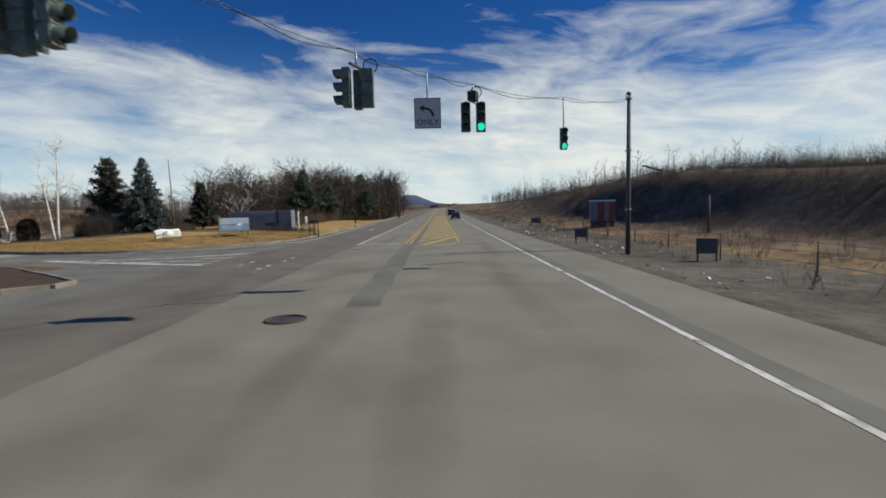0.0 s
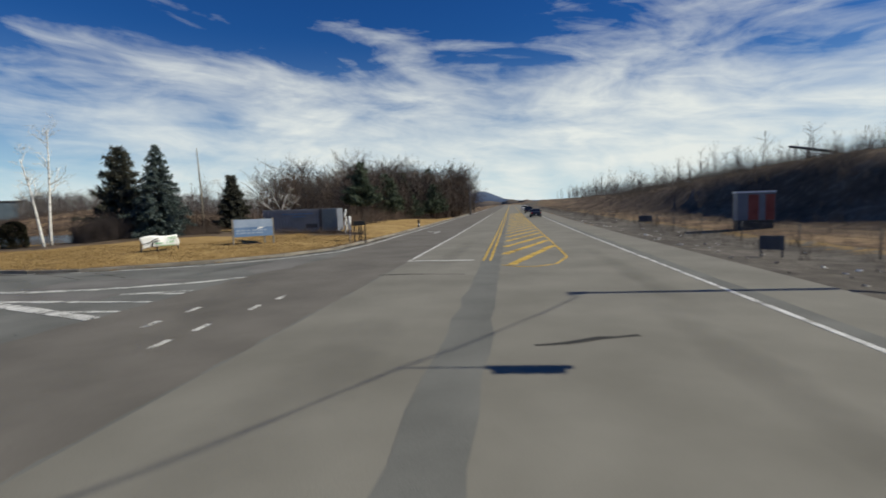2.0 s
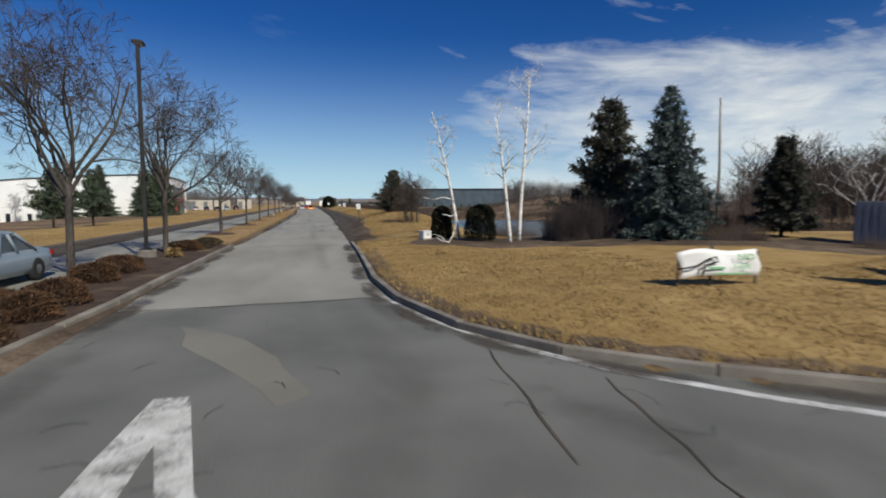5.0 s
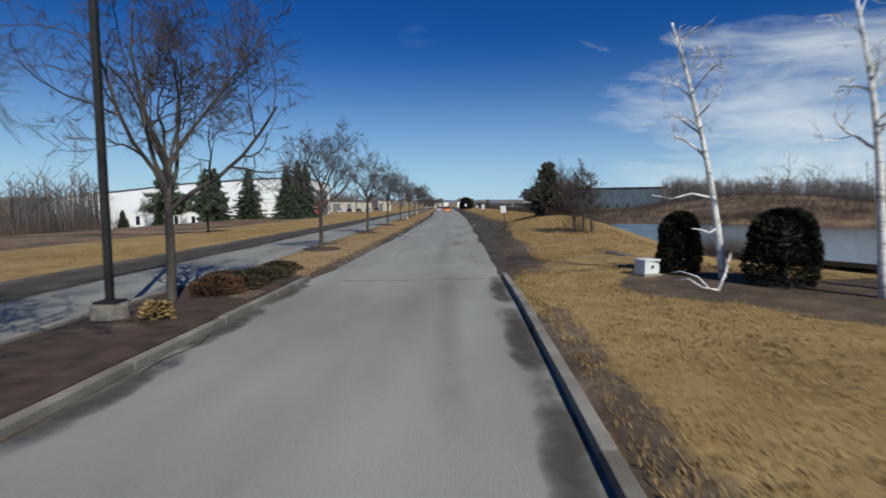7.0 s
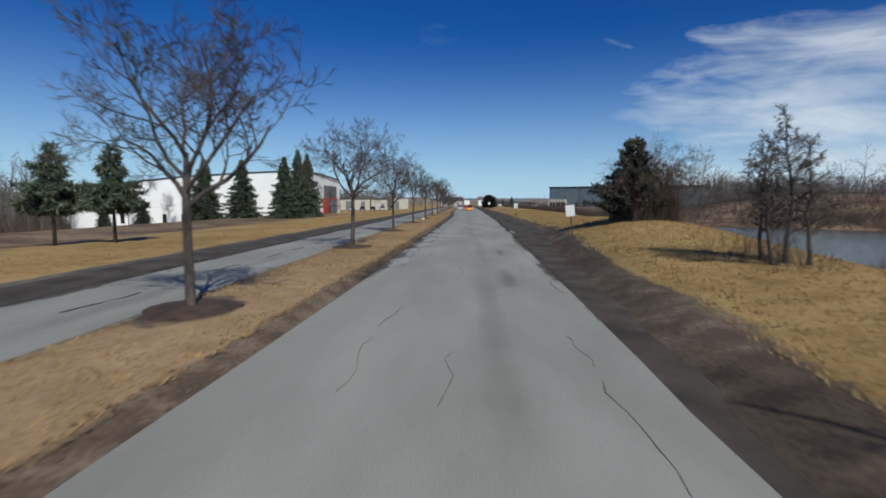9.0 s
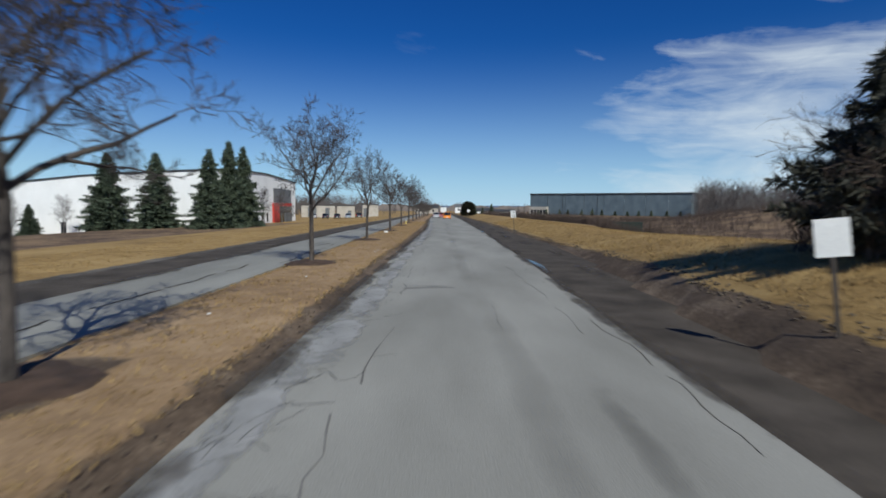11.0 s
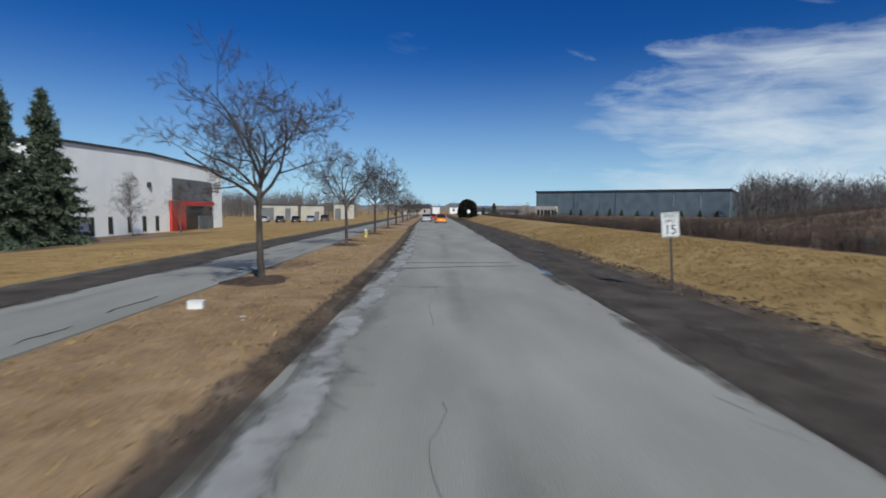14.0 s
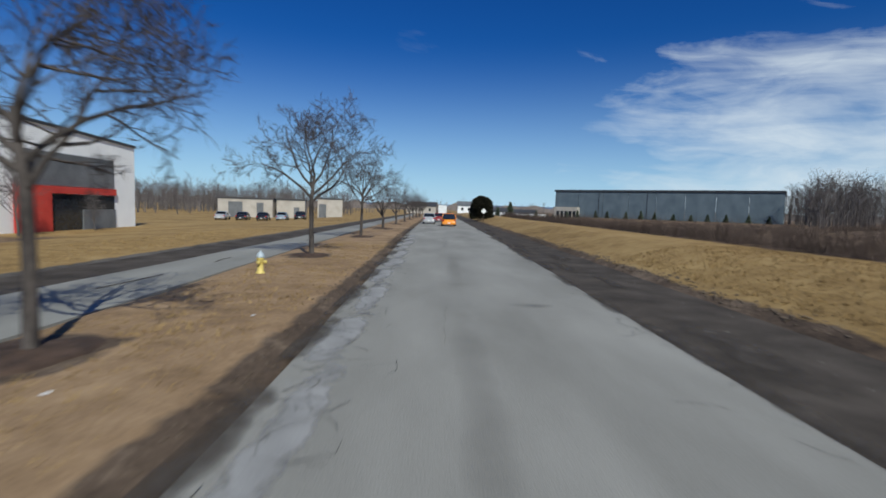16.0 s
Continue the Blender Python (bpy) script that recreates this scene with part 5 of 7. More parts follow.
    for sgn in (1, -1):
        for fpos in ((0.0, 1), (1.0, 1), (0.36, 0), (0.68, 0)):
            f = fpos[0]
            i0 = (1, 2) if sgn < 0 else (7, 6)
            lo = Vector(b0[i0[0]]).lerp(Vector(b0[i0[1]]), f)
            hi = Vector(b1[i0[0]]).lerp(Vector(b1[i0[1]]), f)
            lo.y, hi.y = lo.y * 1.012, hi.y * 1.012
            tube_part("pillar", [lo, hi], 0.045, paint, t, n=5)
    for ax in (-L * 0.29, L * 0.32):
        for sgn in (1, -1):
            wh = part("wheel", boxes((ax - 0.01, ax + 0.01, sgn * (W / 2 - 0.1) - 0.01, sgn * (W / 2 - 0.1) + 0.01, 0.3, 0.34)), "black", t)
            V, F = lathe([(0.20, -0.11), (0.30, -0.11), (0.335, -0.07), (0.335, 0.07), (0.30, 0.11), (0.20, 0.11)], 18)
            mm = Matrix.Translation((ax, sgn * (W / 2 - 0.10), 0.335)) @ Matrix.Rotation(math.pi / 2, 4, "X")
            link_mesh("tyre", [tuple(mm @ Vector(v)) for v in V], F, "tyre", wh, smooth=True)
            V, F = lathe([(0.02, -0.115), (0.08, -0.118), (0.205, -0.10), (0.205, 0.10), (0.08, 0.118), (0.02, 0.115)], 18)
            link_mesh("rim", [tuple(mm @ Vector(v)) for v in V], F, "rim", wh)
    for sgn in (1, -1):
        zt = zs * 0.82
        part("tail_light", boxes((-hl - 0.012, -hl + 0.10, sgn * W * 0.40 - 0.13, sgn * W * 0.40 + 0.09, zt - 0.09, zt + 0.08), bevel=0.02), "lamp_red", t)
        part("headlight", boxes((hl - 0.12, hl + 0.01, sgn * W * 0.37 - 0.16, sgn * W * 0.37 + 0.12, zs * 0.62, zs * 0.62 + 0.14), bevel=0.02), "lamp_white", t)
        part("mirror", boxes((c1 - 0.35, c1 - 0.2, sgn * (W / 2 + 0.08) - 0.09, sgn * (W / 2 + 0.08) + 0.07, zs + 0.02, zs + 0.17), bevel=0.03), paint, t)
    part("bumper", boxes((-hl - 0.04, -hl + 0.12, -W * 0.45, W * 0.45, zb - 0.02, zb + 0.22), bevel=0.04), paint, t)
    part("bumper", boxes((hl - 0.12, hl + 0.05, -W * 0.44, W * 0.44, zb - 0.05, zb + 0.18), bevel=0.04), paint, t)
    part("number_plate", boxes((-hl - 0.055, -hl - 0.042, -0.16, 0.16, zb + 0.05, zb + 0.2)), "sign_white", t)
    return t


orange = car_paint("paint_orange", (0.80, 0.27, 0.015))
silver = car_paint("paint_silver", (0.36, 0.37, 0.38))
red = car_paint("paint_red", (0.22, 0.02, 0.02))
blue_grey = car_paint("paint_blue_grey", (0.22, 0.27, 0.32))
black_p = car_paint("paint_black", (0.012, 0.013, 0.016))
white_p = car_paint("paint_car_white", (0.72, 0.72, 0.70))
van = car(pose(2.0, 71.5, 0, 0, 0, 90), orange, "bright orange minivan driving up the pale drive", 5.1, 2.0, 1.78, "van")
car(pose(-0.9, 80, 0, 0, 0, 90), silver, "silver crossover beside the orange van", 4.6, 1.9, 1.65, "suv")
car(pose(0.6, 92, 0, 0, 0, 90), red, "dark red hatchback further up the drive", 4.5, 1.85, 1.6, "suv")
car(pose(-7.9, -91.6, 0, 0, 0, -94), blue_grey, "blue-grey sedan on the return carriageway", 4.8, 1.85, 1.46, "sedan")
car(pose(*hw(76, 1.4)[:2], rise(*hw(76, 1.4)[:2]), 0, 0, 19.7), black_p, "black sedan far along the highway", 4.8, 1.85, 1.45, "sedan", "cars on the highway")
car(pose(*hw(108, 1.5)[:2], rise(*hw(108, 1.5)[:2]), 0, 0, 19.7), black_p, "dark car far along the highway", 4.8, 1.85, 1.6, "suv", "cars on the highway")
car(pose(*hw(140, 1.6)[:2], rise(*hw(140, 1.6)[:2]), 0, 0, 19.7), white_p, "white car far along the highway", 4.8, 1.85, 1.6, "suv", "cars on the highway")


# distant ridge and treeline beyond the horizon of the plain
def ridge(name, pts, label, mat):
    V, F = [], []
    for x, y, h in pts:
        V += [(x, y, -3), (x, y, h), (x * 1.05, y * 1.05, -3)]
    for i in range(len(pts) - 1):
        a = 3 * i
        F += [(a, a + 3, a + 4, a + 1), (a + 1, a + 4, a + 5, a + 2)]
    return tagged(link_mesh(name, V, F, mat, smooth=True), label, "hills", kind="structure")


# the hills' blue is distance haze, put into their base colour
M["far_hill_hazed"] = material("far_hill_hazed", (0.08, 0.115, 0.19), (0.11, 0.15, 0.24), 1.0, 0.01, 0.1, 0)
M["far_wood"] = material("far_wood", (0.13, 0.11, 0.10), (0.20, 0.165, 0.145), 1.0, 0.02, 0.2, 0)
ridge("backdrop_hills", [(1900 * math.sin(radians(a)), 1900 * math.cos(radians(a)), 12 + 14 * (0.5 + 0.5 * noise.noise((a * 0.05, 0, 3))) + 40 * math.exp(-((a - 70.3) / 2.2) ** 2)) for a in range(-75, 120)], "low wooded hills on the horizon, coloured blue for distance haze", "far_hill_hazed")
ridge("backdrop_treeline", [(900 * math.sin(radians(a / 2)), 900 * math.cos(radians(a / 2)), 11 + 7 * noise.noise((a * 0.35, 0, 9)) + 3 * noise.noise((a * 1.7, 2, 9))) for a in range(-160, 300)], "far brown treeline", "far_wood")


# ---- junction furniture ----
def facing(x, y, z, dx, dy):
    """A pose whose local -y looks along (dx, dy)."""
    return pose(x, y, z, 0, 0, math.degrees(math.atan2(dy, dx)) + 90)


def signal_head(parent, ox, oy, oz, turn, lit=None):
    """One three-lens signal head; oz is its bottom, turn its facing in degrees about the rod."""
    m = Matrix.Translation((ox, oy, oz + 0.20)) @ Matrix.Rotation(radians(turn), 4, "Z") @ Matrix.Scale(0.81, 4)
    bm = bmesh.new()
    for k in range(3):
        box(bm, -0.17, 0.17, -0.10, 0.12, 0.355 * k + 0.004, 0.355 * k + 0.351, bevel=0.02)
    bmesh.ops.transform(bm, matrix=m, verts=bm.verts)
    head = part("signal_head", bm, "signal_green", parent)
    for k, col in enumerate(("green", "amber", "red")):
        zc = 0.355 * k + 0.178
        V, F = [], []
        n = 12
        for j in range(n + 1):                      # tunnel visor, open below
            a = radians(-35 + 250 * j / n)
            for yy, rr in ((-0.10, 0.152), (-0.33 - 0.03 * math.sin(a), 0.148)):
                V.append(tuple(m @ Vector((rr * math.cos(a), yy, zc + rr * math.sin(a)))))
                V.append(tuple(m @ Vector(((rr - 0.008) * math.cos(a), yy, zc + (rr - 0.008) * math.sin(a)))))
        for j in range(n):
            b = 4 * j
            F += [(b, b + 4, b + 6, b + 2), (b + 1, b + 3, b + 7, b + 5), (b + 2, b + 6, b + 7, b + 3)]
        link_mesh("visor", V, F, "signal_green", head, smooth=True)
        V, F = lathe([(0.01, 0.0), (0.08, 0.012), (0.135, 0.0), (0.14, -0.01)], 16)
        mm = m @ Matrix.Translation((0, -0.112, zc)) @ Matrix.Rotation(radians(90), 4, "X")
        link_mesh("lens", [tuple(mm @ Vector(v)) for v in V], F, "lens_green" if (lit and col == "green") else "lens_off", head, "lit green lens" if (lit and col == "green") else "", smooth=True)
    return head


HA = math.degrees(math.atan2(HY, HX))      # the highway's bearing from +x
BACK = HA - 90 + 0                          # local -y then looks back along the highway


def hanging(name, x, y, z_top, label, heads, rod=1.0, extra=()):
    t = thing(name, pose(x, y, 0), label, "traffic light", "traffic lights on the span wire")
    tube_part("hanger_rod", [(0, 0, z_top), (0, 0, z_top - rod)], 0.024, "steel", t)
    for ox, oy, oz, turn, lit in heads:
        signal_head(t, ox, oy, oz, turn, lit)
    for bm, mat, nm in extra:
        part(nm, bm, mat, t)
    return t


WIRE = {"right": (1.6, -128.25, 6.67), "green": (-4.5, -126.25, 6.02), "sign": (-6.55, -125.58, 5.94), "four": (-8.92, -124.8, 5.89), "left": (-14.55, -122.95, 6.1)}
POLE = (9.4, -130.8)
x, y, zt = WIRE["right"]
hanging("traffic_light", x, y, zt, "dark single traffic light showing green on a long hanger", [(0, 0, 4.40, BACK, True)], rod=zt - 5.46)
x, y, zt = WIRE["green"]
hanging("traffic_light", x, y, zt, "dark twin traffic light showing green under a box", [(0.085, -0.21, 4.42, BACK, True), (-0.085, 0.21, 4.42, BACK, False)], rod=0.30,
        extra=[(boxes((-0.26, 0.26, -0.02, 0.02, 5.48, 5.51), (-0.16, 0.16, -0.13, 0.13, 5.52, 5.80), bevel=0.015), "black", "control_box")])
x, y, zt = WIRE["four"]
hanging("traffic_light", x, y, zt, "weathered green four-way traffic light cluster on the span wire", [(-0.09, 0.22, 4.48, BACK - 90, False), (0.09, -0.22, 4.46, BACK + 180, False), (0.25, 0.1, 4.48, BACK + 90, False)], rod=0.33,
        extra=[(boxes((-0.3, 0.3, -0.03, 0.03, 5.55, 5.6), bevel=0.01), "steel_dark", "bracket")])
x, y, zt = WIRE["left"]
hanging("traffic_light", x, y, zt, "weathered green traffic light cluster with deep visors", [(-0.12, 0.3, 4.35, BACK - 80, False), (0.0, 0.02, 4.3, BACK + 170, False), (0.14, -0.34, 4.4, BACK + 85, False), (0.2, 0.25, 4.75, BACK + 180, False)], rod=0.6,
        extra=[(boxes((-0.34, 0.34, -0.03, 0.03, 5.5, 5.55), bevel=0.01), "steel_dark", "bracket")])

# lane-use sign with a curved left arrow
x, y, zt = WIRE["sign"]
ls = thing("lane_sign", pose(x, y, 0.06, 0, 0, BACK) @ Matrix.Scale(0.842, 4), "grey square lane sign with a curved black turn arrow", "road sign")
tube_part("hanger_rod", [(0, 0, 6.98), (0, 0, 6.2)], 0.022, "steel", ls)
part("sign_plate", boxes((-0.42, 0.42, -0.012, 0.012, 5.25, 6.2), bevel=0.008), "sign_grey", ls)
arrow = []
for k in range(9):
    a = radians(90 * k / 8)
    arrow.append((0.17 - 0.28 * (1 - math.cos(a)), -0.018, 5.62 + 0.26 * math.sin(a)))
V, F = [], []
for i, p in enumerate(arrow):
    a = radians(90 * i / 8)
    nrm = Vector((math.cos(a), 0, math.sin(a))) * 0.038
    V += [tuple(Vector(p) + nrm), tuple(Vector(p) - nrm)]
V += [(-0.11, -0.018, 5.99), (-0.11, -0.018, 5.77), (-0.27, -0.018, 5.88)]
F = [(2 * i, 2 * i + 1, 2 * i + 3, 2 * i + 2) for i in range(8)] + [(18, 19, 20)]
link_mesh("arrow", V, F, "black", ls, "black left arrow")
text_part("ONLY", 0.26, 0, 5.44, -0.0145, ls)
part("sign_border", boxes((-0.41, 0.41, -0.017, -0.013, 5.27, 5.285), (-0.41, 0.41, -0.017, -0.013, 6.165, 6.18), (-0.41, -0.395, -0.017, -0.013, 5.285, 6.165), (0.395, 0.41, -0.017, -0.013, 5.285, 6.165)), "black", ls)

# span wire with its loops, and the pole that carries it
sw = thing("span_wire", pose(0, 0, 0), "sagging span wire with signal cable and coiled loops", "cable")
way = [(POLE[0], POLE[1], 7.95)] + [WIRE[k] for k in ("right", "green", "sign", "four")] + [(-12.0, -123.8, 6.02), (-20, -121.2, 6.9), (-34, -116.6, 9.6)]
dense = []
for p, q in zip(way, way[1:]):
    p, q = Vector(p), Vector(q)
    for i in range(8):
        f = i / 8
        dense.append(p.lerp(q, f) - Vector((0, 0, 0.25 * 4 * f * (1 - f) * min(1, (q - p).length / 10))))
dense.append(Vector(way[-1]))
tube_part("steel_wire", dense, 0.008, "steel_dark", sw, n=5)
tube_part("signal_cable", [p + Vector((0.0, 0.02, -0.06 - 0.05 * math.sin(i * 1.1))) for i, p in enumerate(dense)], 0.010, "black", sw, n=5)
second = [Vector((-34, -116.6, 9.3)), Vector(WIRE["left"])]
tube_part("steel_wire", [second[0].lerp(second[1], i / 6) for i in range(6)] + [second[1]], 0.013, "steel_dark", sw, n=5)
for k, off in (("four", (0.45, -0.12)), ("green", (0.18, -0.05))):
    cx, cy, cz = WIRE[k]
    V, F = [], []
    ring_pts = [(cx + off[0] + 0.16 * math.cos(a) * HY, cy + off[1] - 0.16 * math.cos(a) * HX, cz - 0.2 + 0.16 * math.sin(a)) for a in [2 * math.pi * j / 18 for j in range(19)]]
    tube(V, F, ring_pts, [0.016] * 19, 5, cap=False)
    link_mesh("cable_loop", V, F, "black", sw)
up = thing("utility_pole", pose(POLE[0], POLE[1], 0), "tall dark metal signal pole on the gravel verge", "pole")
tube_part("pole_shaft", [(0, 0, -0.9), (0, 0, 3.0), (0, 0, 8.15)], [0.135, 0.12, 0.09], "pole_wood", up, n=14)
V, F = lathe([(0.12, 8.1), (0.14, 8.12), (0.10, 8.22), (0.02, 8.25)], 12)
link_mesh("cap", V, F, "steel_dark", up)
for z in (7.9, 5.2, 2.1):
    V, F = lathe([(0.15, z - 0.05), (0.175, z - 0.04), (0.175, z + 0.04), (0.15, z + 0.05)], 14)
    link_mesh("band", V, F, "steel", up)
tube_part("cable_bracket", [(0, 0, 7.98), (-0.45, 0.15, 7.98)], 0.04, "steel", up, n=6)
tube_part("conduit", [(-0.19, 0.0, -0.5), (-0.17, 0, 4.0), (-0.14, 0, 7.7)], 0.022, "black", up, n=6)

# manhole cover in the road
mh = thing("manhole_cover", pose(-10.12, -123.5, 0.004), "round rusty iron manhole cover in asphalt", "manhole cover")
V, F = lathe([(0.36, -0.02), (0.36, 0.006), (0.34, 0.010), (0.02, 0.010)], 28)
link_mesh("cover", V, F, "steel_dark", mh)
V, F = [], []
tube(V, F, [(0.43 * math.cos(a), 0.43 * math.sin(a), 0.0) for a in [2 * math.pi * j / 28 for j in range(29)]], [0.035] * 29, 5, cap=False)
link_mesh("frame_ring", V, F, "asphalt_dark", mh)

# short guide dashes across the junction
for i, (x, y) in enumerate([(-1.0, -114.2), (-2.0, -116.05), (0.45, -113.63), (1.2, -114.95), (2.55, -114.5), (-0.8, -115.6)]):
    ribbon([(x - 0.28, y - 0.13), (x + 0.28, y + 0.13)], 0.14, 0.007, "guide_dash", "paint_worn", "worn white guide dash in the junction", rag=0.02, seed=80 + i)
# turn arrow in the turning lane
ribbon([hw(33, 12.6)[:2], hw(36.5, 12.6)[:2]], 0.25, 0.008, "turn_arrow", "paint_white", "worn white arrow in the turning lane", rag=0.03, seed=90)
ribbon([hw(35.9, 12.75)[:2], hw(36.2, 13.7)[:2]], 0.5, 0.0085, "turn_arrow", "paint_white", "worn white arrow head in the turning lane", rag=0.06, seed=91)


def patch(pts, mat, label, z=0.003, seed=0, name="asphalt_patch"):
    """An irregular repair or stain layer in the paving."""
    r = random.Random(seed)
    out = []
    for (ax, ay), (bx, by) in zip(pts, pts[1:] + pts[:1]):
        n = max(2, int(math.hypot(bx - ax, by - ay) / 0.5))
        for i in range(n):
            out.append((ax + (bx - ax) * i / n + r.uniform(-.05, .05), ay + (by - ay) * i / n + r.uniform(-.05, .05)))
    return sheet(name, out, z, mat, label, "road patch", thick=0.02)


ribbon([hw(-13, 6.35)[:2], hw(10, 6.45)[:2], hw(110, 6.7)[:2]], 0.85, 0.0035, "asphalt_strip", "asphalt_mid", "dark resurfaced strip along the highway centre", "road patch", rag=0.06, seed=1)
ribbon([hw(-30, -0.32)[:2], hw(24, -0.32)[:2], hw(160, -0.32)[:2]], 0.42, 0.003, "asphalt_strip", "asphalt_mid", "dark strip beside the edge line", "road patch", rag=0.03, seed=3)
patch([(-1.6, -97.2), (-0.7, -98.0), (0.2, -99.6), (0.65, -101.2), (0.3, -101.5), (-0.35, -100.2), (-1.3, -98.6)], "asphalt_hw", "pale worn repair in dark asphalt", seed=4)
patch([hw(-24, 10.2)[:2], hw(19.9, 10.2)[:2], hw(19.9, 15.1)[:2], hw(11.6, 14.7)[:2], hw(5.3, 15.5)[:2], hw(-1.2, 15.4)[:2], hw(-10, 15.3)[:2], hw(-24, 14.6)[:2]], "asphalt_turn", "newer brownish paving through the junction", z=0.0026, seed=21)
patch([(0.7, -104.9), (2.2, -103.8), (3.7, -105.2), (4.2, -107.4), (4.4, -108.5), (3.0, -107.7), (1.6, -106.5)], "asphalt_stain", "pale worn island surface in the junction", seed=14)
patch([(-0.6, -103.6), (0.0, -105.2), (1.0, -107.2), (1.4, -109.0), (0.2, -109.6), (-0.7, -107.4)], "asphalt_stain", "dull crumbled surface inside the painted island", seed=15)
patch([(6.3, -109.3), (8.0, -106.6), (9.9, -106.7), (12.3, -107.3), (10.4, -108.2), (8.2, -109.4)], "asphalt_stain", "pale gritty wear beside the corner line", seed=16)
patch([(1.0, -104.0), (1.8, -104.5), (2.6, -104.0), (2.5, -104.5), (1.9, -104.9), (1.1, -104.5)], "asphalt_stain", "ragged dark scab in the pale surface", z=0.0045, seed=17)
patch([(-3.6, -104.5), (-2.4, -104.1), (-1.7, -106.4), (-2.1, -109.5), (-3.3, -108.4)], "asphalt_stain", "dull traffic-worn strip beside the island", seed=18)
crack([(3.5, -100.0), (2.8, -103.5)], 0.03, 121, "asphalt_dark", "fine dark crack in asphalt")
crack([(4.5, -101.6), (3.8, -105.1)], 0.03, 122, "asphalt_dark", "fine dark crack in asphalt")
crack([(-2.9, -106.7), (-1.3, -106.6)], 0.07, 123)
ribbon([(-1.62, -106.4), (-1.4, -104.3)], 0.07, 0.0075, "worn_line", "paint_worn", "trace of an old white line", rag=0.04, seed=124)
patch([(-1.4, -2.3), (1.3, -1.95), (1.35, -1.6), (-1.45, -1.9)], "asphalt_mid", "dark transverse repair across the drive", seed=6)
patch([(-1.2, -4.6), (1.25, -3.75), (1.3, -3.45), (-1.3, -4.0)], "asphalt_mid", "dark transverse repair across the drive", seed=7)
patch([(-2.1, -4.9), (-1.0, -4.5), (-0.6, -4.9), (-1.1, -5.6), (-1.9, -5.5)], "asphalt_stain", "dark crumbled blot at the edge of the drive", seed=31)
patch([(1.2, -2.1), (3.9, -1.7), (4.2, -1.3), (1.3, -1.65)], "asphalt_stain", "faint end of the repair across the drive", z=0.0026, seed=32)
patch([(1.2, -3.7), (4.0, -3.1), (4.2, -2.75), (1.3, -3.3)], "asphalt_stain", "faint end of the repair across the drive", z=0.0026, seed=33)
patch([(-1.7, -22.5), (-0.9, -22.5), (-1.1, -16), (-1.6, -15.8)], "asphalt_mid", "broken dark edge of the drive", seed=8)
patch([(-0.9, -46.2), (0.5, -46.0), (0.6, -45.85), (-0.9, -46.0)], "asphalt_stain", "small dark repair in the drive", seed=9)
patch([(4.78, -6.5), (4.96, -5.9), (5.04, -3.2), (4.91, -2.0), (4.82, -3.0)], "water", "shallow puddle at the edge of the drive", seed=10, z=0.004, name="puddle")
patch([(4.2, -42.0), (4.45, -41.0), (4.62, -39.2), (4.4, -36.4), (4.28, -38.8)], "water", "shallow puddle at the edge of the drive", seed=11, z=0.004, name="puddle")


def split_run(p, q, seed, keep=0.55):
    """Pieces of a broken line between two points."""
    r = random.Random(seed)
    n = max(1, int(math.hypot(q[0] - p[0], q[1] - p[1]) / 3.2))
    for i in range(n):
        if r.random() < keep or n == 1:
            f0, f1 = (i + r.uniform(0, 0.2)) / n, (i + r.uniform(0.6, 1.0)) / n
            ox = r.uniform(-0.06, 0.06)
            yield (p[0] + (q[0] - p[0]) * f0 + ox, p[1] + (q[1] - p[1]) * f0), (p[0] + (q[0] - p[0]) * f1 + ox, p[1] + (q[1] - p[1]) * f1)


for i, (p, q, w) in enumerate([((1.3, -58), (1.45, -38), 0.011), ((2.9, -52), (3.1, -40), 0.012), ((-0.6, -52), (-0.5, -40), 0.009), ((0.5, -21), (0.9, 26), 0.010), ((-0.9, -58), (-0.8, -30), 0.03),
                               ((-2.9, -79.6), (2.9, -79.0), 0.05), ((-3.0, -96.2), (-3.1, -84.5), 0.05), ((-6.5, -40), (-7.2, 10), 0.05), ((-7.8, -80), (-7.4, -20), 0.06), ((-8.3, 0), (-8.0, 40), 0.08),
                               ((0.2, -78), (0.5, -60), 0.010), ((2.3, -76), (2.5, -60), 0.012), ((-1.0, -74), (-1.1, -58), 0.010), ((3.2, -70), (3.4, -50), 0.016), ((-2.0, -103), (-2.4, -110), 0.04)]):
    for k, (pa, qa) in enumerate(split_run(p, q, i)):
        ribbon(wander(pa, qa, 0.09, i * 10 + k), w * 0.7, 0.0045, "crack", "asphalt_stain" if p[0] > -3 and p[1] > -70 else "asphalt_dark", "fine dark crack in asphalt", "crack", rag=w * 0.35, seed=200 + i * 10 + k)


def stain(cx, cy, length, width, turn, mat, label, z=0.006, name="road_stain"):
    """A soiled or worn area lying on the paving."""
    a, b = length / 2, width / 2
    ob = link_mesh(name, [(-a, -b, 0), (a, -b, 0), (a, b, 0), (-a, b, 0)], [(0, 1, 2, 3)], mat)
    ob.matrix_world = pose(cx, cy, z, 0, 0, turn)
    return tagged(ob, label, "road stain", kind="structure")


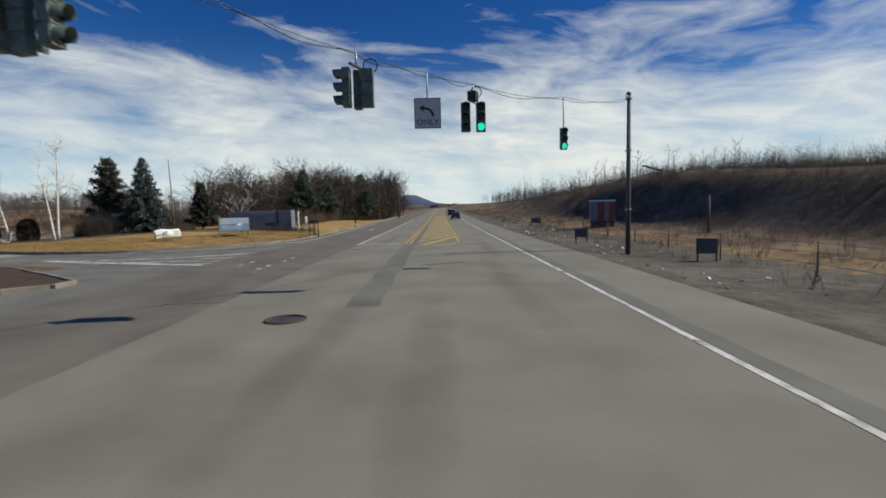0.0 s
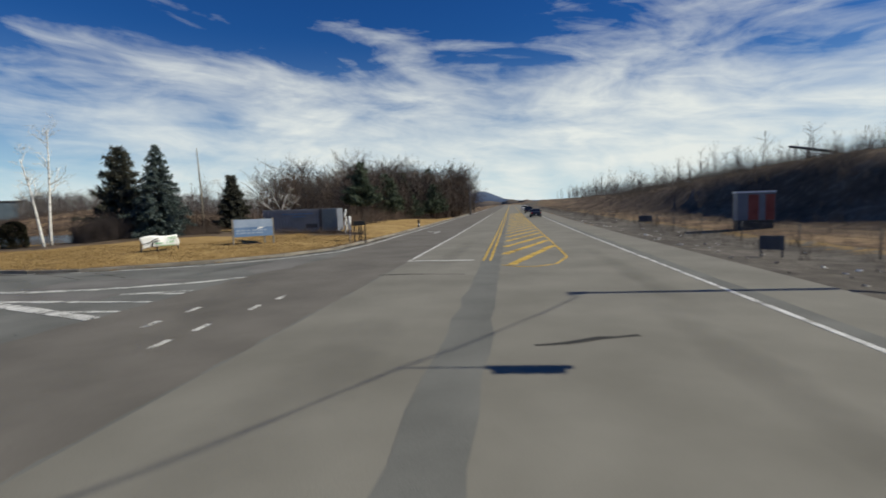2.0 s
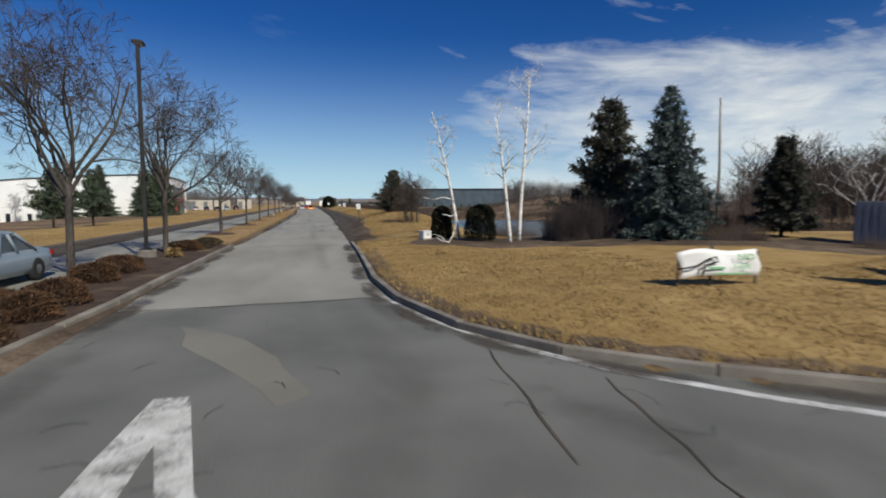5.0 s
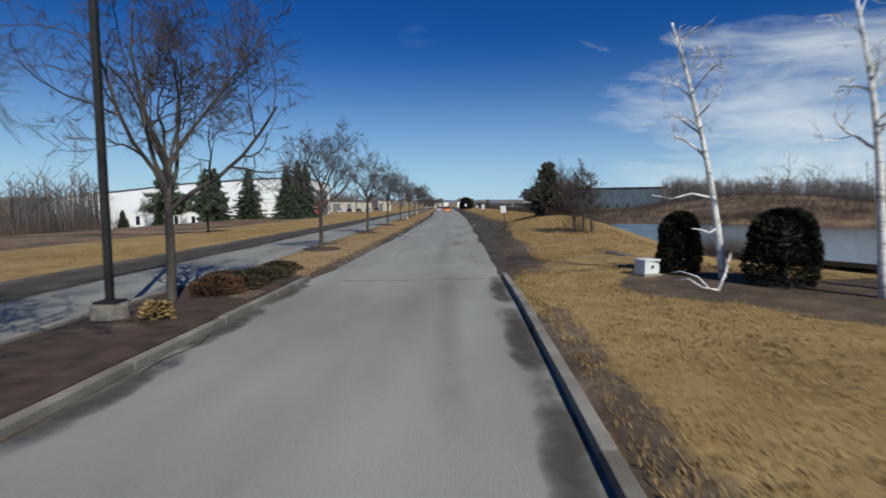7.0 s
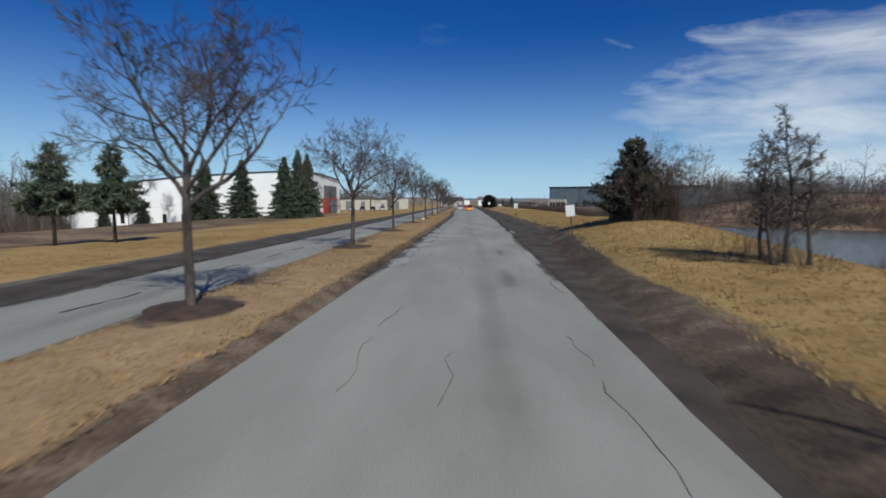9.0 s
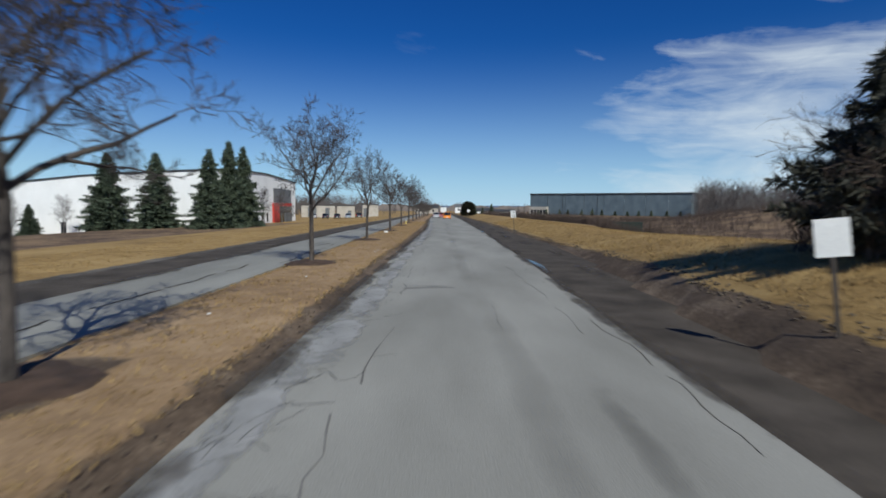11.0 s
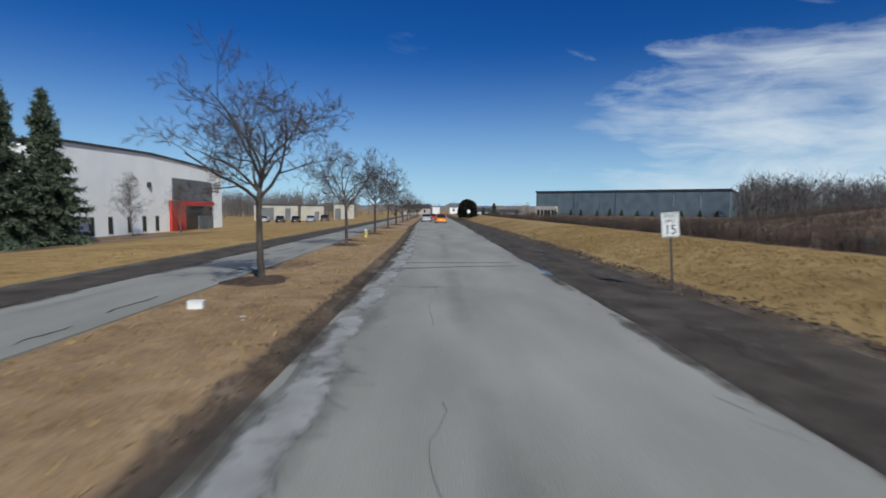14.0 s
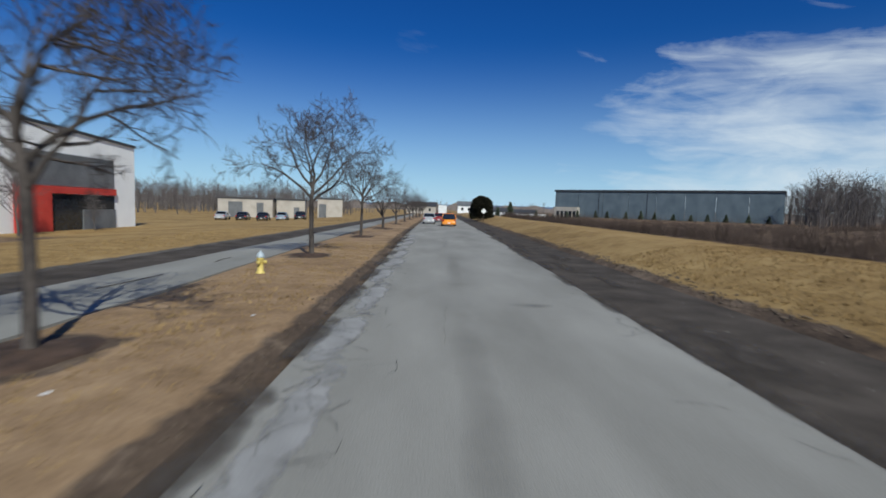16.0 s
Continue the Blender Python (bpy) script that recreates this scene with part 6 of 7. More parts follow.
r = random.Random(88)
for i, (s, w, l, k) in enumerate(((-18, 4.6, 16, 0.9), (-16, 6.6, 18, 0.8), (-8, 2.2, 26, 0.9), (6, 1.6, 24, 0.8), (14, 8.4, 22, 0.9), (-20, 8.6, 14, 1.6), (-6, 8.4, 12, 1.4))):
    stain(*hw(s, w)[:2], l, k * 1.5, HA + r.uniform(-1, 1), "tyre_stain", "dark tyre-polished streak on asphalt", 0.0062 + 0.0002 * i)
for i, (x, y, l, k, a) in enumerate(((-6.5, -118, 16, 2.2, 32), (2, -112.8, 15, 1.8, 40), (0.8, -104.5, 10, 1.4, 75), (1.7, -99, 9, 1.2, 98), (-2.9, -100.6, 5, 1.2, 88), (8, -106.6, 9, 1.4, 12), (4.0, -103.2, 4, 1.2, 120), (2.2, -96.4, 4, 0.7, 100))):
    stain(x, y, l, k, a, "oil_stain" if i > 3 else "tyre_stain", "dark uneven stain on the junction asphalt", 0.0064 + 0.0002 * i)
for i in range(9):                         # worn lane of the drive
    stain(1.2 + r.uniform(-.15, .15), -84 + i * 15, 17, 0.8, 90, "tyre_stain", "faint oil track down the middle of the drive", 0.0060)
for i, (x, y, l, k) in enumerate(((1.9, -64, 6, 0.7), (2.2, -56, 4, 0.5), (-0.2, -45.7, 0.5, 1.9), (0.0, -9.2, 0.5, 2.6), (2.9, 13, 0.7, 1.6), (-1.1, -19, 7, 1.0), (-1.0, -13.5, 4, 0.9), (2.5, -86, 8, 0.8), (2.6, -81, 4, 0.9))):
    stain(x, y, l, k, 90 if l > 1 else 88, "oil_stain", "dark scuffed stain on the pale drive", 0.0066)
for i in range(26):                        # crumbled pale edge of the drive
    y = -60 + i * 4.1
    stain(drive_left(y) + 0.5 + r.uniform(-.12, .12), y, r.uniform(4, 7), r.uniform(0.7, 1.15), 90, "worn_pale", "crumbled pale edge of the drive", 0.0070 + 0.0003 * (i % 3), "worn_edge")
for i in range(30):                        # dirt washed over the margins
    y = -62 + i * 4.2
    stain(drive_left(y) + r.uniform(-.1, .1), y, r.uniform(3.5, 7), 0.75, 90, "dirt_film", "brown dirt washed over the edge of the drive", 0.0080 + 0.0003 * (i % 3), "dirt_film")
    stain(drive_right(y) + 0.05 + r.uniform(-.2, .2), y, r.uniform(3, 8), 0.6, 90, "dirt_film", "dark dirt along the shoulder joint", 0.0080 + 0.0003 * (i % 3), "dirt_film")
    if i % 2:
        stain(6.3 + r.uniform(-.6, .6), y if y > -44 else y + 80, r.uniform(4, 9), r.uniform(0.6, 1.4), 90, "dirt_film", "patchy worn area of the dark shoulder", 0.0060)
for i in range(14):
    y = -100 + i * 8
    stain(-7.9 + r.uniform(-1, 1), y, r.uniform(6, 12), r.uniform(0.5, 1.2), 90 + r.uniform(-2, 2), "tyre_stain", "grey wear streak on the return carriageway", 0.0062)
    stain(-9.7 + r.uniform(-.2, .2), y, r.uniform(6, 11), 0.9, 90, "dirt_film", "dirt along the edge of the return carriageway", 0.0064, "dirt_film")
for (ax, ay), (bx, by) in zip(KERB[:13], KERB[1:14]):     # grit lying in the gutter
    d = math.hypot(bx - ax, by - ay)
    nx, ny = (by - ay) / d, -(bx - ax) / d
    stain((ax + bx) / 2 + nx * 0.25, (ay + by) / 2 + ny * 0.25, d * 1.3, 0.75, math.degrees(math.atan2(by - ay, bx - ax)), "dirt_film", "dark grit in the gutter below the kerb", 0.0100, "dirt_film")
for y in (-96, -92.5, -89, -85.5, -82):
    stain(-3.05, y, 5, 0.8, 90, "dirt_film", "dark grit in the gutter below the median kerb", 0.0100, "dirt_film")


def crack_network(name, region, count, seed, label):
    """Short hair cracks in worn asphalt, too many to count."""
    q = random.Random(seed)
    V, F = [], []
    for i in range(count):
        x, y = region(q)
        a = q.choice((0, 90)) + q.gauss(0, 28)
        w = q.uniform(0.0025, 0.006)
        for k in range(q.randrange(2, 6)):
            a += q.gauss(0, 22)
            l = q.uniform(0.08, 0.22)
            x2, y2 = x + math.cos(radians(a)) * l, y + math.sin(radians(a)) * l
            nx, ny = -(y2 - y) / l * w, (x2 - x) / l * w
            n = len(V)
            V += [(x + nx, y + ny, 0.0112), (x - nx, y - ny, 0.0112), (x2 - nx * 0.8, y2 - ny * 0.8, 0.0112), (x2 + nx * 0.8, y2 + ny * 0.8, 0.0112)]
            F.append((n, n + 1, n + 2, n + 3))
            x, y = x2, y2
    return tagged(link_mesh(name, V, F, "tar"), label, "cracks", kind="stuff")


crack_network("edge_cracks", lambda q: (lambda y: (drive_left(y) + 0.2 + abs(q.gauss(0, 0.42)), y))(q.uniform(-60, 42)), 560, 5, "fine web of cracks in the crumbling drive edge")
crack_network("junction_cracks", lambda q: (q.uniform(-4, 12), q.uniform(-113, -97)), 80, 7, "scattered hair cracks in the junction asphalt")
crack_network("edge_cracks", lambda q: (lambda y: (drive_right(y) - 0.1 - abs(q.gauss(0, 0.3)), y))(q.uniform(-45, 42)), 160, 6, "fine cracks beside the shoulder joint")


def clods(name, region, count, seed, mat, label, size):
    """Loose lumps of soil and stones, too many to count."""
    q = random.Random(seed)
    V, F = [], []
    for i in range(count):
        x, y = region(q)
        k = size * q.uniform(0.4, 1.5)
        z = max(terrain(x, y), -0.02) + k * 0.2
        n = len(V)
        a0 = q.uniform(0, 6)
        V += [(x + math.cos(a0 + j * 1.57) * k * q.uniform(0.7, 1.3), y + math.sin(a0 + j * 1.57) * k * q.uniform(0.7, 1.3), z + q.uniform(-.2, .2) * k) for j in range(4)]
        V += [(x + q.uniform(-.3, .3) * k, y + q.uniform(-.3, .3) * k, z + k * q.uniform(0.4, 0.8)), (x, y, z - k * 0.8)]
        F += [(n + j, n + (j + 1) % 4, n + 4) for j in range(4)] + [(n + (j + 1) % 4, n + j, n + 5) for j in range(4)]
    return tagged(link_mesh(name, V, F, mat), label, "soil", kind="stuff")


def reg_scarp(q):
    y = q.uniform(-60, 46)
    return shoulder_x(y) + 0.28 + q.gauss(0, 0.16) + 0.15 * math.sin(y * 0.8), y


clods("soil_clods", reg_scarp, 2600, 3, "soil", "dark clods along the eroded edge of the grass bank", 0.04)
clods("soil_clods", lambda q: (lambda y: (drive_left(y) - 0.35 + q.gauss(0, 0.2), y))(q.uniform(-78, 46)), 2600, 4, "soil", "dark clods and turf edge beside the drive", 0.022)
clods("gravel_stones", lambda q: (shoulder_x(-20) - 0.2 - abs(q.gauss(0, 0.9)), q.uniform(-40, 44)), 700, 5, "asphalt_pale", "loose gravel on the shoulder", 0.018)


# ---- signs on the corner lawn ----

def sign_board():
    cx, cy = 15.35, -99.25
    t = thing("billboard", facing(cx, cy, 0, -0.39, -0.92), "pale blue two-sided property billboard on wooden posts", "sign")
    zg = terrain(cx, cy) - 0.12
    for px_, py_ in ((-1.28, 0.0), (1.28, 0.0), (1.05, 0.95)):
        part("post", boxes((px_ - 0.05, px_ + 0.05, py_ - 0.05, py_ + 0.05, zg - 0.4, zg + 1.78), bevel=0.008), "concrete", t, "weathered wooden post")
    part("front_panel", boxes((-1.23, 1.23, -0.075, -0.05, zg + 0.62, zg + 1.72), bevel=0.005), "sign_pale", t)
    bm = bmesh.new()
    box(bm, -1.25, 1.25, -0.0125, 0.0125, zg + 0.62, zg + 1.72)
    bmesh.ops.transform(bm, matrix=Matrix.Translation((1.2, 1.2, 0)) @ Matrix.Rotation(radians(80), 4, "Z"), verts=bm.verts)
    part("side_panel", bm, "sign_pale", t)
    part("blue_band", boxes((-1.22, 1.22, -0.081, -0.077, zg + 0.63, zg + 1.22)), "sign_blue", t, "blue lower half of the board")
    r = random.Random(3)
    for z, n in ((1.02, 6), (0.86, 5), (1.36, 7)):
        xx = -1.1
        for k in range(n):
            w = r.uniform(0.15, 0.42)
            if xx + w > 1.1:
                break
            part("lettering", boxes((xx, xx + w, -0.086, -0.082, zg + z - 0.045, zg + z + 0.045)), "sign_pale", t) if z < 1.3 else None
            xx += w + 0.07
    part("planter", boxes((-0.62, 0.55, 0.05, 0.75, zg - 0.1, zg + 0.17), bevel=0.03), "mulch", t, "dark bark-filled bed below the board")
    tr_ = [(0.2, 1.05), (0.75, 1.2), (0.35, 1.22)]
    link_mesh("emblem", [(x, -0.0845, zg + z) for x, z in tr_], [(0, 1, 2)], "sign_white", t)


sign_board()


def banner():
    x, y = 10.2, -97.5
    zg = terrain(x, y)
    t = thing("banner", facing(x, y, 0, -0.12, -0.99) @ Matrix.Diagonal((1.5, 1, 1, 1)), "torn white vinyl banner with green printing on low stakes", "banner")
    V, F = [], []
    nx, nz = 14, 5
    for j in range(nz + 1):
        for i in range(nx + 1):
            u, v = i / nx, j / nz
            V.append((-0.68 + 1.36 * u + 0.05 * math.sin(5 * v), -0.03 + 0.035 * math.sin(9 * u + 2 * v) + 0.05 * (v - 0.5), zg + 0.18 + 0.06 * math.sin(3.1 * u) + v * (0.62 + 0.05 * math.sin(7 * u)) + 0.06 * u))
    F = [(j * (nx + 1) + i, j * (nx + 1) + i + 1, (j + 1) * (nx + 1) + i + 1, (j + 1) * (nx + 1) + i) for j in range(nz) for i in range(nx)]
    sh = link_mesh("sheet", V, F, "sign_white", t, smooth=True)
    so = sh.modifiers.new("thickness", "SOLIDIFY")
    so.thickness = 0.006
    for px_, h in ((-0.69, 0.75), (-0.12, 1.0), (0.69, 0.85)):
        tube_part("stake", [(px_, 0.06, zg - 0.3), (px_ + 0.02, 0.06, zg + h)], 0.022, "bark", t, n=6)
    M["print_green"] = material("print_green", (0.12, 0.36, 0.16), (0.2, 0.48, 0.24), 0.6, 3, 20, 0)
    text_part("NO", 0.2, 0.42, zg + 0.70, -0.12, t, "print_green")
    text_part("HIR", 0.2, 0.36, zg + 0.47, -0.12, t, "print_green")
    for x0, x1, z0, z1 in ((-0.22, 0.06, 0.42, 0.47), (-0.1, 0.5, 0.29, 0.32)):
        part("lettering", boxes((x0, x1, -0.125, -0.119, zg + z0, zg + z1)), "print_green", t)
    tube_part("loose_strap", [(-0.75, -0.13, zg + 0.42), (-0.45, -0.14, zg + 0.5), (-0.25, -0.14, zg + 0.66), (-0.12, -0.13, zg + 0.72), (-0.08, -0.13, zg + 0.6), (-0.3, -0.13, zg + 0.52), (-0.35, -0.13, zg + 0.25)], 0.022, "black", t, n=5)


banner()


def newspaper_stand():
    x, y = 21.6, -103.0
    zg = terrain(x, y)
    t = thing("newspaper_stand", facing(x, y, 0, -0.8, -0.6), "black metal newspaper stand on posts with a white tube beside it", "stand")
    part("top_box", boxes((-0.42, 0.42, -0.25, 0.25, zg + 1.2, zg + 1.5), bevel=0.02), "black", t)
    for px_ in (-0.38, -0.05, 0.1, 0.38):
        part("post", boxes((px_ - 0.04, px_ + 0.04, -0.06, 0.06, zg - 0.1, zg + 1.2), bevel=0.006), "black", t)
    part("base", boxes((-0.3, 0.5, -0.25, 0.25, zg - 0.05, zg + 0.06), bevel=0.015), "concrete", t)
    V, F = lathe([(0.10, zg + 0.9), (0.12, zg + 0.95), (0.12, zg + 1.75), (0.09, zg + 1.85), (0.02, zg + 1.87)], 12)
    link_mesh("white_tube", [(v[0] - 0.7, v[1], v[2]) for v in V], F, "white_metal", t, "white plastic tube", smooth=True)
    tube_part("tube_post", [(-0.7, 0, zg - 0.2), (-0.7, 0, zg + 0.95)], 0.03, "steel", t, n=6)


newspaper_stand()
hp = thing("marker_post", pose(43.1, -95.4, terrain(43.1, -95.4)), "short dark marker post with a white band in dry grass", "post")
part("shaft", boxes((-0.09, 0.09, -0.09, 0.09, -0.2, 0.95), bevel=0.02), "lamp_black", hp)
part("band", boxes((-0.095, 0.095, -0.095, 0.095, 0.45, 0.62), bevel=0.01), "white_metal", hp, "white band")
part("cap", boxes((-0.13, 0.13, -0.13, 0.13, 0.95, 1.05), bevel=0.03), "lamp_black", hp)


def container():
    a, b = Vector((24.4, -90.4)), Vector((27.35, -96.3))
    zg = terrain(26, -93.5) - 0.02
    d = (b - a).normalized()
    t = thing("storage_container", Matrix.Translation((*((a + b) / 2), 0)) @ Matrix.Rotation(math.atan2(d.y, d.x), 4, "Z"), "blue-grey steel storage container among shrubs", "container")
    L_ = (b - a).length / 2
    part("body", boxes((-L_, L_, 0, 2.4, zg + 0.15, zg + 2.15), bevel=0.03), "container", t)
    for k in range(24):
        x = -L_ + 0.15 + k * (2 * L_ - 0.3) / 23
        part("corrugation", boxes((x - 0.07, x + 0.07, -0.035, 0.0, zg + 0.25, zg + 2.05)), "container", t)
    part("door_seam", boxes((L_ - 1.6, L_ - 1.35, -0.05, -0.036, zg + 0.2, zg + 2.1)), "roof_dark", t)
    part("panel", boxes((L_ - 1.3, L_ - 0.1, -0.05, -0.036, zg + 0.2, zg + 2.1)), "facade_blue", t, "paler end panel")
    for x0, x1, z in ((-1.6, 1.2, 1.75), (-0.6, 0.5, 1.5)):
        part("lettering", boxes((x0, x1, -0.05, -0.036, zg + z - 0.05, zg + z + 0.05)), "sign_blue", t)
    part("dark_panel", boxes((0.5, 1.5, -0.05, -0.036, zg + 0.5, zg + 0.85)), "roof_dark", t)
    part("skid", boxes((-L_ + 0.2, L_ - 0.2, 0.2, 0.5, zg - 0.1, zg + 0.15), (-L_ + 0.2, L_ - 0.2, 1.9, 2.2, zg - 0.1, zg + 0.15)), "steel_dark", t)
    p = thing("marker_post", pose(27.6, -97.0, 0), "white twisted marker post beside the container", "post")
    z = terrain(27.6, -97.0) - 0.3
    tube_part("shaft", [(0.09 * math.sin(k * 1.57), 0.05 * math.cos(k * 1.57), z - 0.1 + 0.18 * k) for k in range(15)], 0.09, "white_metal", p, n=8)


container()

fp = thing("pale_pole", pose(24.0, -83.0, 0), "slender pale weathered pole behind the mulch bed", "pole")
tube_part("shaft", [(0, 0, 0.5), (0.02, 0.05, 4.5), (-0.02, 0.22, 8.6)], [0.09, 0.075, 0.04], "concrete", fp, n=8)

# ---- birches, yews and clutter at the corner bed ----
def birch_meshes(seed, h, lean, snag=(), kids=5):
    r = random.Random(seed)
    V1, F1, V2, F2 = [], [], [], []
    pts, n = [], 9
    for i in range(n + 1):
        t = i / n
        pts.append(Vector((lean[0] * (0.55 * t + 0.45 * t * t) * h + 0.05 * math.sin(4 * t + seed), lean[1] * t * t * h + 0.05 * math.cos(5 * t), h * t - 0.15)))
    tube(V1, F1, pts, [0.098 * (1 - 0.80 * i / n) + 0.007 for i in range(n + 1)], 9)
    for k in range(11):
        t = r.uniform(0.45, 0.97)
        i = min(n - 1, int(t * n))
        a = r.uniform(0, 6.28)
        d = Vector((math.cos(a) * 0.7, math.sin(a) * 0.7, r.uniform(0.5, 1.4))).normalized()
        grow(V1, F1, V2, F2, pts[i].lerp(pts[i + 1], t * n - i), d, h * r.uniform(0.09, 0.2), 0.045 * (1.2 - t) + 0.008, 1, 3, r, up=0.22, split=0.7, wig=0.3, kids=3, n=7, thin=0.55, thick_levels=1)
    for z, path in snag:
        i = min(n - 1, int(z * n))
        b = pts[i]
        tube(V1, F1, [b] + [b + Vector(p) for p in path], [0.032, 0.028, 0.022, 0.015, 0.008][:len(path) + 1], 6)
    return V1, F1, V2, F2


for seed, h, lean, x, y, snag, lab in (
        (21, 6.8, (-0.20, 0.08), 8.4, -82.0, [(0.34, [(-0.5, 0.1, 0.12), (-1.0, 0.15, -0.02), (-1.5, 0.2, 0.08)]), (0.33, [(-0.25, -0.1, -0.14), (-0.5, -0.15, -0.05), (-0.75, -0.2, -0.02)])], "leaning white birch with broken low branches"),
        (22, 6.1, (-0.14, 0.05), 10.2, -84.8, [(0.6, [(0.3, 0.1, 0.5), (0.2, 0.1, 1.3)])], "forked white birch at the mulch bed"),
        (23, 8.2, (0.04, 0.02), 10.95, -84.2, [(0.45, [(0.4, 0.0, 0.5), (0.55, 0.1, 1.3), (0.8, 0.1, 2.0)])], "tall straight white birch at the mulch bed")):
    tree_thing("birch_tree", birch_meshes(seed, h, lean, snag), pose(x, y, terrain(x, y)), lab, ("birch", "birch"), group="birches at the corner")
fb = thing("fallen_branch", pose(7.5, -83.4, terrain(7.5, -83.4)) @ Matrix.Scale(0.8, 4), "fallen white birch branch on dry grass", "branch")
tube_part("main_limb", [(-0.1, -0.2, 0.02), (0.25, 0.1, 0.45), (0.5, 0.3, 1.05)], [0.045, 0.038, 0.025], "birch", fb, n=7)
tube_part("side_limb", [(-0.1, -0.2, 0.04), (-0.5, -0.1, 0.1), (-0.75, 0.2, 0.3), (-1.0, 0.5, 0.22)], [0.035, 0.03, 0.022, 0.012], "birch", fb, n=7)
tube_part("side_limb", [(-0.3, -0.1, 0.08), (-0.45, 0.25, 0.35), (-0.9, 0.4, 0.5), (-1.1, 0.7, 0.4)], [0.03, 0.024, 0.016, 0.008], "birch", fb, n=6)
for seed, x, y, rx, h, lab in ((5, 7.85, -80.7, 0.55, 1.75, "dark rounded yew shrub by the utility box"), (6, 9.35, -82.9, 0.8, 1.85, "dark wide yew shrub behind the birch")):
    tree_thing("yew_shrub", bush_meshes(seed, rx, rx * 0.9, h, 9000, 0.045, 0.4), pose(x, y, terrain(x, y) - 0.05), lab, ("bark", "yew"), "shrub")


def utility_box():
    x, y = 6.85, -80.9
    t = thing("utility_box", pose(x, y, terrain(x, y), 0, 0, 20) @ Matrix.Scale(1.05, 4), "white plastic utility box on a pad beside shrubs", "utility box")
    part("pad", boxes((-0.3, 0.3, -0.27, 0.27, -0.1, 0.05), bevel=0.015), "concrete", t)
    part("cabinet", boxes((-0.24, 0.24, -0.21, 0.21, 0.05, 0.38), bevel=0.025), "white_metal", t)
    part("lid", boxes((-0.26, 0.26, -0.23, 0.23, 0.38, 0.44), bevel=0.02), "white_metal", t)
    part("latch", boxes((-0.04, 0.04, -0.225, -0.212, 0.2, 0.28)), "steel_dark", t)


utility_box()
cs = thing("concrete_slab", pose(7.75, -75.9, terrain(7.75, -75.9), 0, 0, -72), "pale broken concrete slab sunk in dry grass", "slab")
part("slab", boxes((-0.5, 0.25, -0.2, 0.2, -0.12, 0.06), bevel=0.03), "concrete", cs)
part("slab", boxes((0.28, 0.75, -0.24, 0.14, -0.12, 0.04), bevel=0.03), "concrete", cs)
brush_field("shrub_thicket", lambda q: (13.7 + q.uniform(-1.5, 1.6), -85.3 + q.uniform(-0.8, 1.0)), 260, 31, 2.0, "twig", "tall leafless brown shrub thicket in the mulch bed", "thicket", twigs=16, wid=0.006)
brush_field("shrub_mound", lambda q: (19.6 + q.uniform(-1.3, 1.5), -88.6 + q.uniform(-0.7, 0.7)), 120, 32, 0.85, "twig_red", "low brown arching shrub mound", "shrub", twigs=18, wid=0.008)
brush_field("shrub_mound", lambda q: (lambda u: (23.2 + 4.6 * u + q.uniform(-.4, .4), -91.3 - 6.3 * u + q.uniform(-.4, .4)))(q.uniform(0, 1.15)), 170, 33, 0.7, "twig_red", "low reddish shrubs before the container", "shrub", twigs=16, wid=0.008)

# evergreens and one pale dead tree among the woods
for i, (s, w, k) in enumerate(((58, 27, 0.95), (72, 26, 0.9), (80, 29, 1.15), (92, 26, 0.75), (100, 30, 1.25), (96, 22.5, 0.98), (112, 24, 1.05), (124, 28, 1.5))):
    x, y = hw(s, w)[:2]
    copy_thing(pn, pose(x, y, terrain(x, y) - 0.1, 0, 0, i * 50) @ Matrix.Scale(k * 1.7, 4))
up = thing("utility_pole", pose(93.3, -79.4, terrain(93.3, -79.4)), "weathered wooden pole at the edge of the wood", "pole")
tube_part("pole_shaft", [(0, 0, -0.5), (0, 0, 4.0), (0, 0, 7.6)], [0.16, 0.14, 0.11], "pole_wood", up, n=10)
x, y = 29.5, -87.5
dead = vase_tree_meshes(44, 4.7, 1.5, 5, 3, 0.95, 0.075, 3)
tree_thing("dead_tree", dead, pose(x, y, terrain(x, y)), "pale dead tree with crooked bare limbs", ("birch", "birch"))
for i, (x, y, h) in enumerate(((9.2, -65.7, 4.9), (8.9, -65.1, 4.2), (9.6, -66.1, 4.1), (8.7, -66.0, 3.6))):
    tree_thing("bare_tree", leader_tree_meshes(60 + i, h, 0.9, 18, 0.7, 0.062, 5, 0.5, 3, 0.3), pose(x, y, terrain(x, y) - 0.05), "slender bare tree on the pond bank", ("bark", "twig"), group="trees on the pond bank")
for i, (x, y, h) in enumerate(((11.7, -48.8, 4.4), (12.4, -49.7, 4.0), (11.2, -50.2, 3.4))):
    tree_thing("bare_tree", vase_tree_meshes(66 + i, h, 0.4, 7, 4, 0.75, 0.06, 5), pose(x, y, terrain(x, y) - 0.05), "dense brown leafless tree beside the cedar", ("bark", "twig_red"), group="trees on the pond bank")
for i, (x, y, h) in enumerate(((18.6, -80.5, 7.2), (19.4, -79.6, 7.8), (20.2, -80.6, 6.6))):
    tree_thing("bare_tree", leader_tree_meshes(76 + i, h, 2.0, 16, 1.0, 0.075, 4, 0.9, 3, 0.25), pose(x, y, terrain(x, y) - 0.05), "tall slender bare tree behind the evergreens", ("bark", "twig"), group="bare trees behind the bed")
